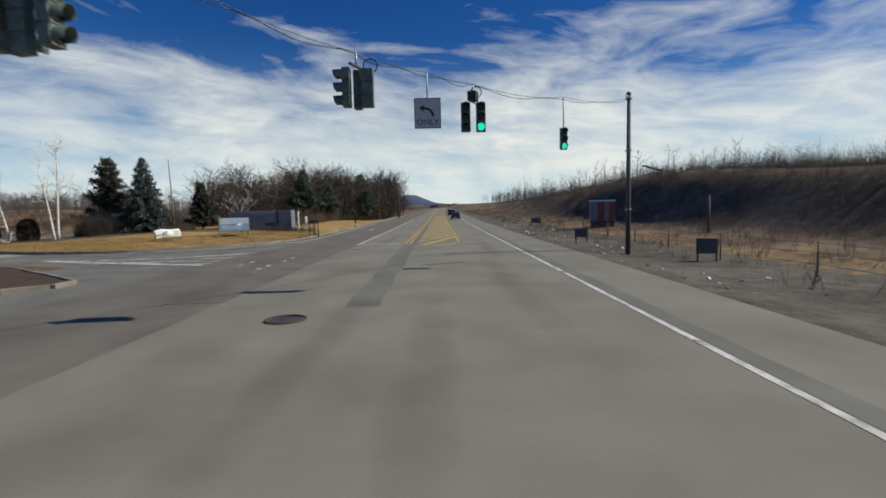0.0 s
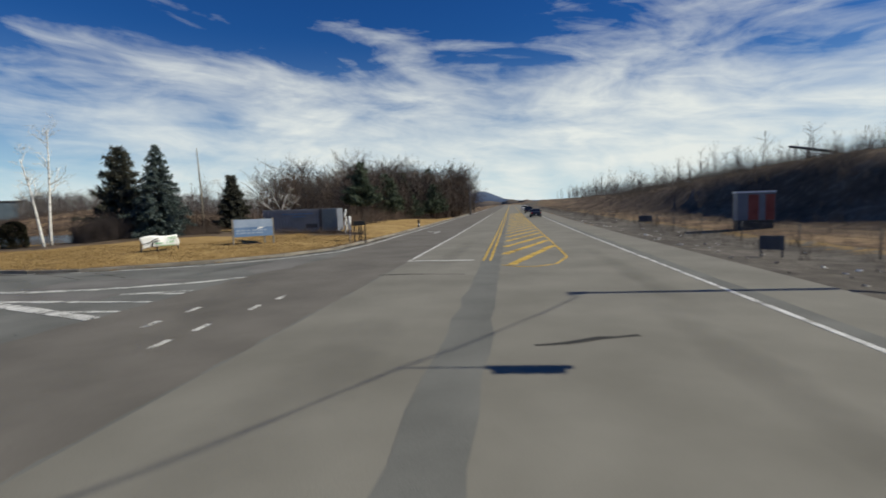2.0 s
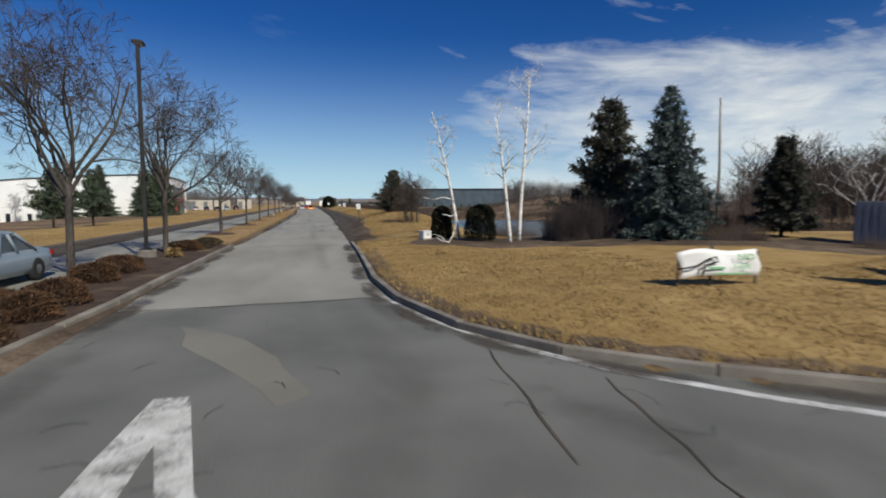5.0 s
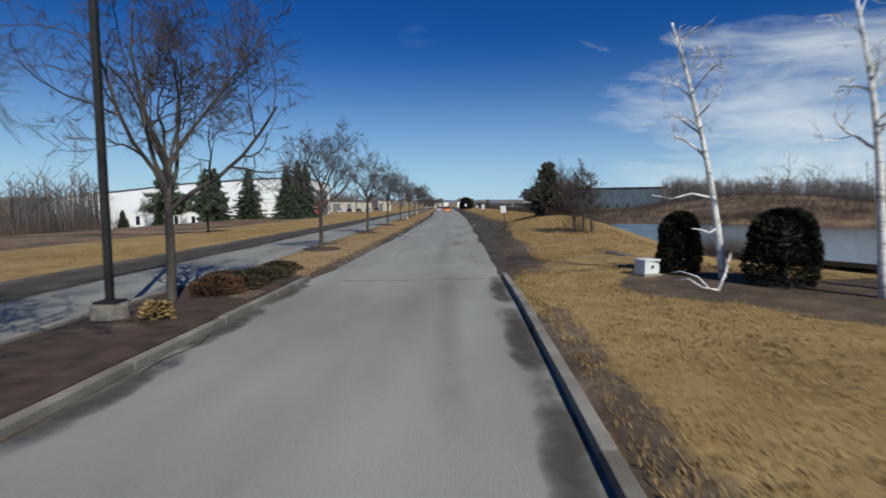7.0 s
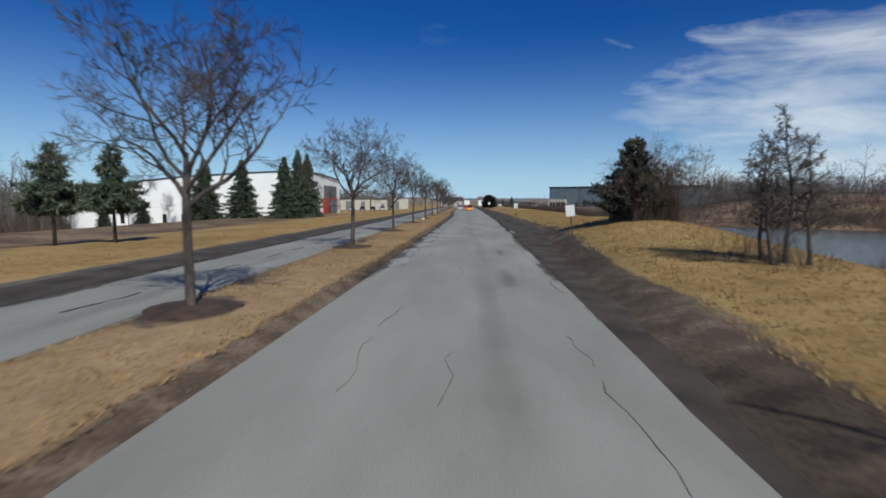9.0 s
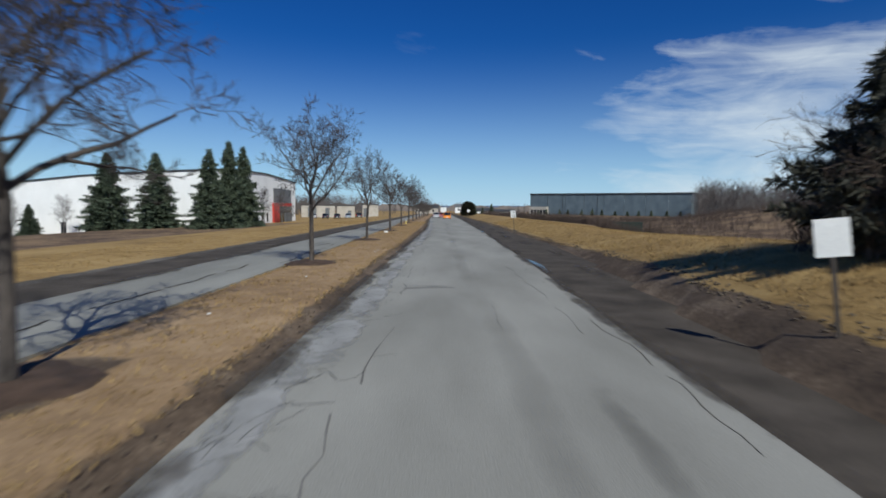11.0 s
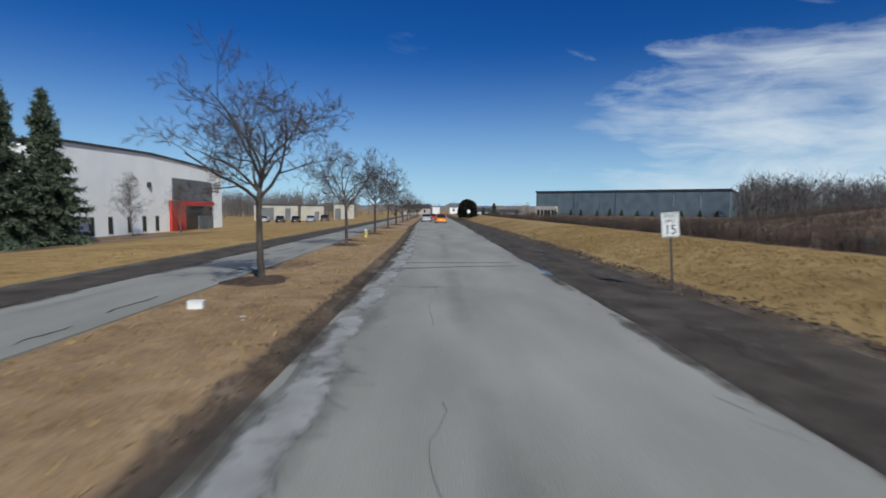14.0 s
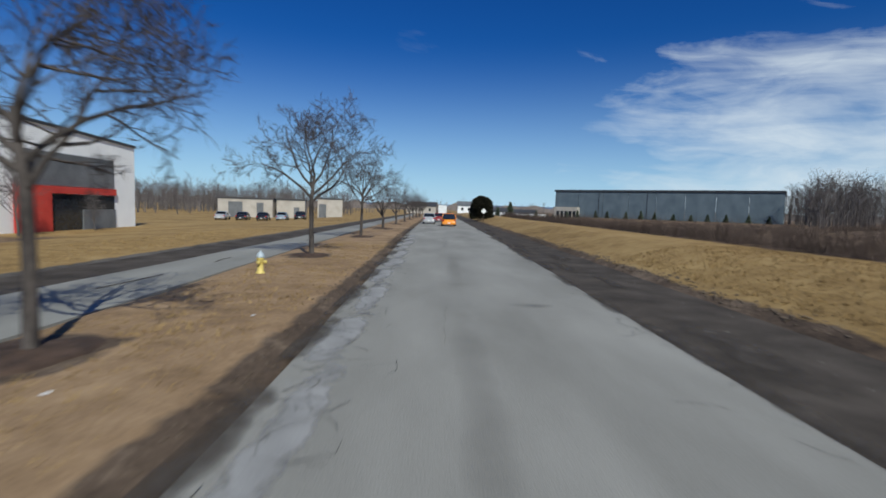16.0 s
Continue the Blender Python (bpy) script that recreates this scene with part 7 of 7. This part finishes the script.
brush_field("bank_scrub", lambda q: (9.0 + q.gauss(0, 0.6), -65.8 + q.gauss(0, 0.7)), 22, 37, 1.7, "twig", "dark upright scrub round the bare trees", "scrub", twigs=14, wid=0.004)
brush_field("bank_scrub", lambda q: (11.0 + q.uniform(-1.2, 1.6), -49.3 + q.uniform(-2.0, 2.0)), 150, 35, 2.6, "twig_red", "tangled bare scrub round the cedar", "scrub", twigs=16, wid=0.007)
brush_field("bank_scrub", lambda q: (21.0 + q.uniform(-1.3, 1.3), -30.5 + q.uniform(-1.5, 1.5)), 90, 36, 2.0, "twig_red", "dark bare scrub at the edge of the field", "scrub", twigs=14, wid=0.006)
slim = tree_thing("bare_tree", leader_tree_meshes(83, 7.0, 1.2, 24, 2.1, 0.08, 5, 0.85, 3, 0.22), pose(-31.0, 28.5, terrain(-31.0, 28.5) - 0.05), "slender pale bare tree before the white wall", ("twig_grey", "twig_grey"), group="bare trees before the building")
for i, (x, y, k) in enumerate(((-31.0, 38.6, 0.95), (-32, 48.5, 0.55), (-36.5, 20.3, 0.9), (-58, 17, 0.9), (-66, 17, 1.0), (-54, 18, 0.85))):
    copy_thing(slim, pose(x, y, terrain(x, y), 0, 0, i * 77) @ Matrix.Scale(k, 4))

# ---- median: lamp, shrubs, hydrant, box ----
lp = thing("street_lamp", pose(-5.5, -85.1, 0.0) @ Matrix.Diagonal((1.25, 1.25, 1.26, 1)), "tall dark square street lamp on a concrete base", "street lamp")
V, F = lathe([(0.28, 0.0), (0.28, 0.28), (0.25, 0.32), (0.02, 0.33)], 16)
link_mesh("base", V, F, "concrete", lp)
part("pole_shaft", boxes((-0.05, 0.05, -0.05, 0.05, 0.3, 6.6), bevel=0.01), "lamp_black", lp)
part("base_plate", boxes((-0.17, 0.17, -0.17, 0.17, 0.33, 0.36), bevel=0.005), "lamp_black", lp)
part("arm", boxes((-0.03, 0.03, -0.03, 0.22, 6.55, 6.6)), "lamp_black", lp)
hd = part("lamp_head", boxes((-0.15, 0.15, -0.12, 0.3, 6.6, 6.71), bevel=0.03), "lamp_black", lp)
part("lens", boxes((-0.11, 0.11, -0.08, 0.26, 6.585, 6.6)), "lamp_white", hd)

for i, (x, y, rx, ry, h) in enumerate(((-4.5, -98.6, 0.75, 1.2, 0.62), (-4.35, -96.5, 0.5, 0.7, 0.5), (-4.5, -94.9, 0.6, 0.8, 0.52), (-4.95, -91.6, 0.6, 0.75, 0.5), (-5.0, -89.6, 0.7, 0.9, 0.5), (-5.4, -100.9, 0.8, 1.2, 0.55), (-5.4, -95.9, 0.6, 0.8, 0.5), (-4.6, -82.3, 0.6, 0.8, 0.45))):
    tree_thing("low_shrub", bush_meshes(70 + i, rx, ry, h, 6000, 0.026, 0.6), pose(x, y, 0.1), "clipped rusty-brown winter shrub in mulch", ("bark", "shrub_tan"), "shrub", "shrubs in the median bed")
M["juniper"] = material("juniper", (0.016, 0.014, 0.008), (0.075, 0.055, 0.028), 0.9, 2, 20, 0, island=0.4)
for i, (x, y, rx, ry) in enumerate(((-4.5, -81.2, 0.8, 1.1), (-4.5, -79.4, 0.85, 1.3), (-5.3, -80.4, 0.75, 1.7), (-4.6, -77.6, 0.7, 0.9))):
    tree_thing("ground_cover", bush_meshes(80 + i, rx, ry, 0.26, 7000, 0.034, 0.97), pose(x, y, 0.08), "low brownish-green juniper ground cover", ("bark", "juniper"), "shrub")
tree_thing("grass_tuft", bush_meshes(90, 0.25, 0.25, 0.3, 500, 0.05, 0.8), pose(-4.5, -85.2, 0.12), "small yellow dead plant in mulch", ("bark", "grass_dry"), "plant")


def hydrant():
    t = thing("fire_hydrant", pose(-5.08, 16.75, 0.1), "pale yellow fire hydrant with a grey cap", "fire hydrant")
    V, F = lathe([(0.15, -0.05), (0.15, 0.03), (0.10, 0.06), (0.095, 0.42), (0.12, 0.44), (0.12, 0.48), (0.10, 0.5)], 14)
    link_mesh("barrel", V, F, "hydrant_yellow", t, smooth=True)
    V, F = lathe([(0.125, 0.50), (0.125, 0.54), (0.10, 0.62), (0.05, 0.67), (0.03, 0.68), (0.03, 0.72), (0.01, 0.73)], 14)
    link_mesh("bonnet", V, F, "hydrant_grey", t, "grey-blue bonnet", smooth=True)
    for a in (0, 90, 180):
        V, F = lathe([(0.05, 0.08), (0.05, 0.15), (0.065, 0.16), (0.065, 0.19), (0.02, 0.21)], 10)
        mm = Matrix.Translation((0, 0, 0.36)) @ Matrix.Rotation(radians(a - 90), 4, "Z") @ Matrix.Rotation(radians(90), 4, "Y")
        link_mesh("outlet", [tuple(mm @ Vector(v)) for v in V], F, "hydrant_yellow", t, smooth=True)


hydrant()
wb = thing("ground_box", pose(-4.95, -13.2, 0.1, 0, 0, 12) @ Matrix.Scale(0.75, 4), "small white cable box in the dry median grass", "utility box")
part("cover", boxes((-0.22, 0.22, -0.17, 0.17, -0.05, 0.21), bevel=0.025), "white_metal", wb)
part("lid", boxes((-0.235, 0.235, -0.185, 0.185, 0.2, 0.235), bevel=0.012), "white_metal", wb)


# ---- road signs along the drive ----
def speed_sign():
    x, y = 7.8, -9.5
    zg = terrain(x, y)
    t = thing("speed_sign", pose(x, y, zg, 0, -4.5, -10) @ Matrix.Diagonal((0.86, 1, 1, 1)), "white speed limit 15 sign on a thin steel post", "road sign")
    part("post", boxes((-0.03, 0.03, 0.0, 0.03, -0.3, 2.45)), "steel_dark", t)
    part("plate", boxes((-0.305, 0.305, -0.006, -0.002, 1.66, 2.42), bevel=0.0015), "sign_white", t)
    part("border", boxes((-0.29, 0.29, -0.0085, -0.0065, 1.675, 1.688), (-0.29, 0.29, -0.0085, -0.0065, 2.392, 2.405), (-0.29, -0.277, -0.0085, -0.0065, 1.688, 2.392), (0.277, 0.29, -0.0085, -0.0065, 1.688, 2.392)), "black", t)
    text_part("SPEED", 0.165, 0, 2.305, -0.009, t)
    text_part("LIMIT", 0.165, 0, 2.145, -0.009, t)
    text_part("15", 0.42, 0, 1.875, -0.009, t)
    for z in (1.72, 2.36):
        V, F = lathe([(0.012, 0), (0.012, 0.006), (0.004, 0.008)], 8)
        mm = Matrix.Translation((0, -0.008, z)) @ Matrix.Rotation(radians(90), 4, "X")
        link_mesh("bolt", [tuple(mm @ Vector(v)) for v in V], F, "steel", t)


speed_sign()
x, y = 6.15, -53.4
ws = thing("blank_sign", pose(x, y, terrain(x, y), 0, -7, -20), "blank white sign tilted on a thin post", "road sign")
part("post", boxes((-0.03, 0.03, 0.0, 0.04, -0.3, 1.75)), "bark", ws)
part("plate", boxes((-0.23, 0.23, -0.008, -0.002, 1.2, 1.78), bevel=0.0015), "sign_white", ws)
x, y = 9.0, 95
ws = thing("small_sign", pose(x, y, terrain(x, y), 0, 0, 0), "small white diamond sign far up the drive", "road sign")
part("post", boxes((-0.03, 0.03, 0.0, 0.04, -0.3, 1.6)), "steel_dark", ws)
bm = bmesh.new()
box(bm, -0.38, 0.38, -0.008, -0.002, -0.38, 0.38)
bmesh.ops.transform(bm, matrix=Matrix.Translation((0, 0, 1.9)) @ Matrix.Rotation(radians(45), 4, "Y"), verts=bm.verts)
part("plate", bm, "sign_white", ws)

def green_container():
    x, y = 22.6, -0.9
    z = terrain(x, y)
    t = thing("steel_container", pose(x, y, z, 0, 0, -14), "dark green open-top steel container in the brush", "container")
    part("body", boxes((-1.6, 1.6, -0.7, 0.7, 0.15, 1.75), bevel=0.03), M["box_green"], t)
    part("rim", boxes((-1.68, 1.68, -0.78, -0.7, 1.65, 1.8), (-1.68, 1.68, 0.7, 0.78, 1.65, 1.8)), M["box_green"], t)
    for k in range(5):
        part("rib", boxes((-1.5 + k * 0.72, -1.4 + k * 0.72, -0.77, -0.7, 0.2, 1.65)), M["box_green"], t)
    for k in (-1.2, 1.2):
        part("skid", boxes((k - 0.15, k + 0.15, -0.65, 0.65, -0.3, 0.15)), "steel_dark", t)


M["box_green"] = material("box_green", (0.012, 0.026, 0.022), (0.03, 0.05, 0.042), 0.6, 1.5, 20, 0.1)
green_container()

# ---- far end of the drive ----
tree_thing("round_evergreen", bush_meshes(95, 2.0, 2.0, 4.0, 9000, 0.16, 0.55), pose(9.3, 104.5, terrain(9.3, 104.5)) @ Matrix.Scale(1.15, 4), "large dark round evergreen beside the drive", ("bark", "yew"), "shrub")
spr2 = tree_thing("spruce_tree", spr_far, pose(22, 152, terrain(22, 152) - 0.1) @ Matrix.Scale(0.6, 4), "small dark spruce at the end of the brush field", ("bark", "needle"), group="far spruces")
for i, (x, y, k) in enumerate([(14, 140, 0.7), (18, 150, 0.55), (27, 150, 0.6), (31, 158, 0.75), (36, 165, 0.5)]):
    copy_thing(spr2, pose(x, y, terrain(x, y) - 0.1, 0, 0, i * 40) @ Matrix.Scale(k, 4))
for i in range(14):
    x, y = 46 + i * 4.6 + r_.uniform(-1.2, 1.2), 203 - i * 3.22
    copy_thing(spr2, pose(x, y, terrain(x, y) - 0.1, 0, 0, i * 61) @ Matrix.Diagonal((0.5 + 0.3 * r_.random(), 0.55, 0.40 + 0.22 * r_.random(), 1)))


def house(x, y, turn, w, d, h, label, wall="facade_white", roofm="roof_dark"):
    t = thing("house", pose(x, y, 0, 0, 0, turn), label, "house")
    z = terrain(x, y) if abs(x) < 300 else 0
    part("wall", boxes((-w / 2, w / 2, -d / 2, d / 2, z - 0.3, z + h)), wall, t)
    V = [(-w / 2 - 0.3, -d / 2 - 0.3, z + h), (w / 2 + 0.3, -d / 2 - 0.3, z + h), (w / 2 + 0.3, d / 2 + 0.3, z + h), (-w / 2 - 0.3, d / 2 + 0.3, z + h), (-w / 2 - 0.3, 0, z + h + d * 0.3), (w / 2 + 0.3, 0, z + h + d * 0.3)]
    link_mesh("roof", V, [(0, 1, 5, 4), (2, 3, 4, 5), (0, 4, 3), (1, 2, 5), (3, 2, 1, 0)], roofm, t)
    for k in range(3):
        xx = -w / 2 + w * (k + 0.7) / 3.4
        part("window", boxes((xx - 0.5, xx + 0.5, -d / 2 - 0.04, -d / 2, z + h * 0.35, z + h * 0.75)), "window", t)
    return t


house(24, 205, 0, 9, 6, 2.8, "low white house at the end of the drive")
house(35, 212, 8, 12, 6, 2.6, "long white house beyond the brush field")
house(14, 225, -5, 10, 7, 3.0, "white house among far trees", roofm="facade_grey")
house(-8, 245, 0, 14, 7, 3.5, "tan low building at the end of the drive", wall="facade_tan")
def flat_building(x, y, turn, w, d, h, doors, label, wall="facade_tan"):
    t = thing("low_building", pose(x, y, terrain(x, y), 0, 0, turn), label, "building")
    part("wall", boxes((-w / 2, w / 2, -d / 2, d / 2, -0.4, h), bevel=0.03), wall, t)
    part("parapet", boxes((-w / 2 - 0.12, w / 2 + 0.12, -d / 2 - 0.12, d / 2 + 0.12, h, h + 0.25), bevel=0.02), "roof_dark", t)
    for u, dw, dh in doors:
        part("door", boxes((u * w - dw / 2, u * w + dw / 2, -d / 2 - 0.06, -d / 2 - 0.003, 0, dh), bevel=0.01), "facade_grey", t, "dark loading door")
    return t


flat_building(-41.5, 112, 12, 11, 8, 3.9, ((-0.18, 2.8, 3.3), (0.27, 1.4, 3.2)), "low pale building with dark loading doors")
flat_building(-33.0, 116, 12, 6, 8, 3.9, ((0.2, 1.2, 2.4),), "low tan building behind parked cars")
flat_building(-24.8, 118, 12, 5.5, 7, 4.1, ((-0.3, 1.6, 3.0),), "low beige building behind parked cars")


def camper(x, y, turn, label):
    t = thing("camper_trailer", pose(x, y, terrain(x, y), 0, 0, turn), label, "trailer", "trailers beyond the brush field")
    part("body", boxes((-2.8, 2.8, -1.15, 1.15, 0.55, 2.8), bevel=0.18), "white_metal", t)
    for k in (-1.6, 0.2, 1.7):
        part("window", boxes((k - 0.45, k + 0.45, -1.165, -1.15, 1.5, 2.2), bevel=0.005), "window", t)
    part("stripe", boxes((-2.6, 2.6, -1.162, -1.152, 1.05, 1.2)), "facade_grey", t)
    for k in (-0.5, 0.5):
        V, F = lathe([(0.05, -0.12), (0.33, -0.12), (0.36, -0.06), (0.36, 0.06), (0.33, 0.12), (0.05, 0.12)], 14)
        mm = Matrix.Translation((k, -1.0, 0.36)) @ Matrix.Rotation(radians(90), 4, "X")
        link_mesh("wheel", [tuple(mm @ Vector(v)) for v in V], F, "black", t, smooth=True)


camper(27.5, 170, 5, "white camper trailer beyond the brush field")
camper(35.0, 176, -8, "white camper trailer near the warehouse")
for i, (x, y, p) in enumerate([(-24.5, 92, black_p), (-27.6, 91.4, blue_grey), (-30.8, 90.8, black_p), (-34.2, 90.2, black_p), (-37.6, 89.6, silver)]):
    car(pose(x, y, terrain(x, y), 0, 0, 100), p, "parked dark car in the far parking lot" if p is not silver else "parked silver car in the far parking lot", 4.6, 1.85, 1.5, "sedan", "cars in the parking lot")


def box_truck(x, y):
    t = thing("box_truck", pose(x, y, 0, 0, 0, 90), "white box truck far up the drive", "truck")
    part("cargo_box", boxes((-3.6, 1.6, -1.2, 1.2, 0.95, 3.4), bevel=0.04), "white_metal", t)
    part("cab", boxes((1.8, 3.6, -1.05, 1.05, 0.5, 2.4), bevel=0.15), "white_metal", t)
    part("windscreen", boxes((3.3, 3.62, -0.9, 0.9, 1.5, 2.2), bevel=0.02), "glass", t)
    part("chassis", boxes((-3.5, 3.4, -0.5, 0.5, 0.5, 0.95)), "black", t)
    for ax in (-2.4, 2.6):
        for sg in (-1, 1):
            V, F = lathe([(0.2, -0.14), (0.44, -0.14), (0.47, -0.1), (0.47, 0.1), (0.44, 0.14), (0.2, 0.14)], 16)
            mm = Matrix.Translation((ax, sg * 1.0, 0.47)) @ Matrix.Rotation(math.pi / 2, 4, "X")
            link_mesh("wheel", [tuple(mm @ Vector(v)) for v in V], F, "tyre", t)


box_truck(1.6, 150)

# police-style car waiting in the mouth of the return carriageway
pc = car(pose(-11.4, -109.9, 0, 0, 0, -80), white_p, "white and blue sedan waiting at the junction", 5.0, 1.9, 1.5, "sedan")
M["stripe_blue"] = car_paint("paint_stripe_blue", (0.02, 0.10, 0.40))
part("side_stripe", boxes((-2.2, 2.1, -0.968, -0.945, 0.45, 0.72), (-2.2, 2.1, 0.945, 0.968, 0.45, 0.72)), "stripe_blue", pc)
part("light_bar", boxes((-0.35, -0.05, -0.55, 0.55, 1.5, 1.62), bevel=0.03), "lamp_red", pc)
ribbon([(-12.6, -112.7), (-9.6, -112.05)], 0.4, 0.008, "stop_line", "paint_white", "white stop bar of the return carriageway", rag=0.03, seed=95)

# ---- south side of the highway ----
def gantry():
    t = thing("conveyor_gantry", pose(62, -133.6, 0, 0, 0, 195), "dark steel conveyor gantry on the bank", "gantry")

    def top(k):
        return 8.1 - 0.16 * k

    tube_part("top_chord", [(0, 0, top(0)), (8.5, 0, top(8.5))], 0.14, "steel_dark", t, n=4)
    tube_part("bottom_chord", [(0, 0, top(0) - 1.9), (8.5, 0, top(8.5) - 0.9)], 0.06, "steel_dark", t, n=4)
    for k in range(6):
        tube_part("strut", [(k * 1.5, 0, top(k * 1.5) - 1.9 + 0.12 * k * 1.5), (k * 1.5, 0, top(k * 1.5))], 0.05, "steel_dark", t, n=5)
    for k in (0.05, 8.2):
        w = t.matrix_world @ Vector((k, 0, 0))
        tube_part("leg", [(k, 0, terrain(w.x, w.y) - 0.3), (k, 0, top(k) - 0.9)], 0.05, "steel_dark", t, n=5)


gantry()


def site_trailer():
    x, y = 38.4, -128.6
    z = terrain(x, y)
    t = thing("site_trailer", pose(x, y, 0, 0, 0, -84) @ Matrix.Diagonal((0.58, 0.8, 0.92, 1)), "white and red site trailer beside the bank", "trailer")
    part("body", boxes((-2.2, 2.2, 0, 2.6, z + 0.75, z + 3.1), bevel=0.03), "container", t)
    part("red_panel", boxes((-0.9, 0.3, -0.04, -0.005, z + 0.8, z + 2.95)), "brick_red", t, "dark red panel")
    part("red_panel", boxes((1.1, 2.15, -0.04, -0.005, z + 0.8, z + 2.95)), "brick_red", t, "dark red panel")
    part("roof", boxes((-2.3, 2.3, -0.1, 2.7, z + 3.1, z + 3.25)), "sign_white", t)
    part("skirt", boxes((-2.1, 2.1, 0.1, 2.5, z - 0.1, z + 0.75)), "steel_dark", t)


site_trailer()
for i, (s, w, wd, hh) in enumerate(((11.7, -6.0, 0.95, 0.9), (-2.4, -7.8, 0.9, 1.0), (45, -9, 1.4, 1.0))):
    x, y = hw(s, w)[:2]
    z = terrain(x, y)
    t = thing("notice_board", facing(x, y, z, -0.9, 0.1), "dark weathered board on short posts in weeds", "board")
    part("panel", boxes((-wd / 2, wd / 2, -0.03, 0.03, 0.35, 0.35 + hh * 0.7), bevel=0.01), "pole_wood", t)
    for sx in (-1, 1):
        part("post", boxes((sx * wd * 0.42 - 0.04, sx * wd * 0.42 + 0.04, 0.03, 0.1, -0.3, hh * 1.05)), "pole_wood", t)
st = thing("stub_post", pose(24.6, -136.9, terrain(24.6, -136.9)), "short dark post on the bank", "post")
tube_part("shaft", [(0, 0, -0.5), (0, 0, 2.9)], [0.13, 0.11], "pole_wood", st)
fence = thing("wire_fence", pose(0, 0, 0), "rusty wire fence with thin posts along the verge", "fence")
last = None
for k in range(24):
    s = -14 + k * 6
    x, y = hw(s, -9.0 + 0.4 * math.sin(k))[:2]
    z = terrain(x, y)
    tube_part("post", [(x, y, z - 0.3), (x + 0.05 * math.sin(k * 3), y, z + 1.25)], 0.035, "steel_dark", fence, n=6)
    if last:
        for dz in (0.45, 0.85, 1.2):
            a_, b_ = Vector(last) + Vector((0, 0, dz)), Vector((x, y, z + dz))
            tube_part("wire", [a_, a_.lerp(b_, 0.5) - Vector((0, 0, 0.06)), b_], 0.008, "steel_dark", fence, n=4)
    last = (x, y, z)


def litter():
    r = random.Random(12)
    bm = bmesh.new()
    for i in range(150):
        s, d = r.uniform(-12, 70), 0.4 + abs(r.gauss(0, 1)) * 2.4
        x, y = hw(s, -2.8 - d)[:2]
        k = r.uniform(0.025, 0.085)
        m = Matrix.Translation((x, y, terrain(x, y) + k * 0.3)) @ Euler((r.uniform(-.6, .6), r.uniform(-.6, .6), r.uniform(0, 6))).to_matrix().to_4x4()
        box(bm, -k, k, -k * 0.7, k * 0.6, -k * 0.25, k * 0.35, m=m)
    for v in bm.verts:
        v.co += Vector((r.uniform(-.015, .015), r.uniform(-.015, .015), r.uniform(-.01, .01)))
    M["litter"] = material("litter", (0.16, 0.14, 0.12), (0.72, 0.71, 0.68), 0.8, 0.6, 9, 0.1, island=0.9)
    tagged(part("litter", bm, "litter"), "scattered pale litter and stones on the gravel verge", "litter", kind="stuff")


litter()
r = random.Random(31)
for i in range(9):
    x, y = r.uniform(-4.6, -2.9), r.uniform(-60, 24)
    bm = bmesh.new()
    box(bm, -0.035, 0.03, -0.025, 0.03, 0, 0.02, m=Matrix.Translation((0, 0, 0)) @ Matrix.Rotation(r.uniform(-.4, .4), 4, "X"))
    for v in bm.verts:
        v.co += Vector((r.uniform(-.015, .015), r.uniform(-.015, .015), r.uniform(0, .012)))
    sc = thing("paper_scrap", pose(x, y, terrain(x, y) + 0.01, 0, 0, r.uniform(0, 360)), "small crumpled white scrap on dry grass", "litter", "scraps on the median")
    part("scrap", bm, "sign_white", sc)


# ---- grass (uncountable) ----
def grass(name, region, count, seed, h, mat, label):
    r = random.Random(seed)
    V, F = [], []
    for i in range(count):
        x, y = region(r)
        z = terrain(x, y)
        for k in range(3):
            a = r.uniform(0, 6.28)
            hh = h * r.uniform(0.5, 1.5)
            bx, by = x + r.uniform(-.06, .06), y + r.uniform(-.06, .06)
            dx, dy = math.cos(a) * 0.012, math.sin(a) * 0.012
            n = len(V)
            V += [(bx - dx, by - dy, z - 0.02), (bx + dx, by + dy, z - 0.02), (bx - dy * 5 * r.uniform(-2, 2), by + dx * 5 * r.uniform(-2, 2), z + hh)]
            F.append((n, n + 1, n + 2))
    return tagged(link_mesh(name, V, F, mat), label, "grass", kind="stuff")


def reg_corner(r):
    while True:
        x, y = 2.6 + r.random() ** 1.3 * 24, r.uniform(-105, -78)
        if 0.35 < kerb_distance(x, y) < 9 and in_bed(x, y) < 0.2:
            return x, y


def reg_bankgrass(r):
    y = -76 + r.random() * 100
    return shoulder_x(y) + 0.7 + r.random() ** 1.2 * 6.0, y


def reg_median(r):
    while True:
        x, y = r.uniform(-5.8, -2.4), -78 + r.random() ** 1.1 * 110
        if in_bed(x, y) < 0.2 and x < drive_left(y) - 0.4:
            return x, y


def reg_west(r):
    return -12.8 - r.random() * 5, -75 + r.random() * 120


grass("lawn_grass", reg_corner, 26000, 1, 0.05, "grass_dry", "short dry tan lawn grass")
grass("bank_grass", reg_bankgrass, 26000, 2, 0.07, "grass_dry", "matted dry grass on the bank")
grass("median_grass", reg_median, 14000, 3, 0.045, "grass_dry", "sparse dry grass on the median")
grass("verge_grass", reg_west, 9000, 4, 0.07, "grass_dry", "dry grass of the far verge")
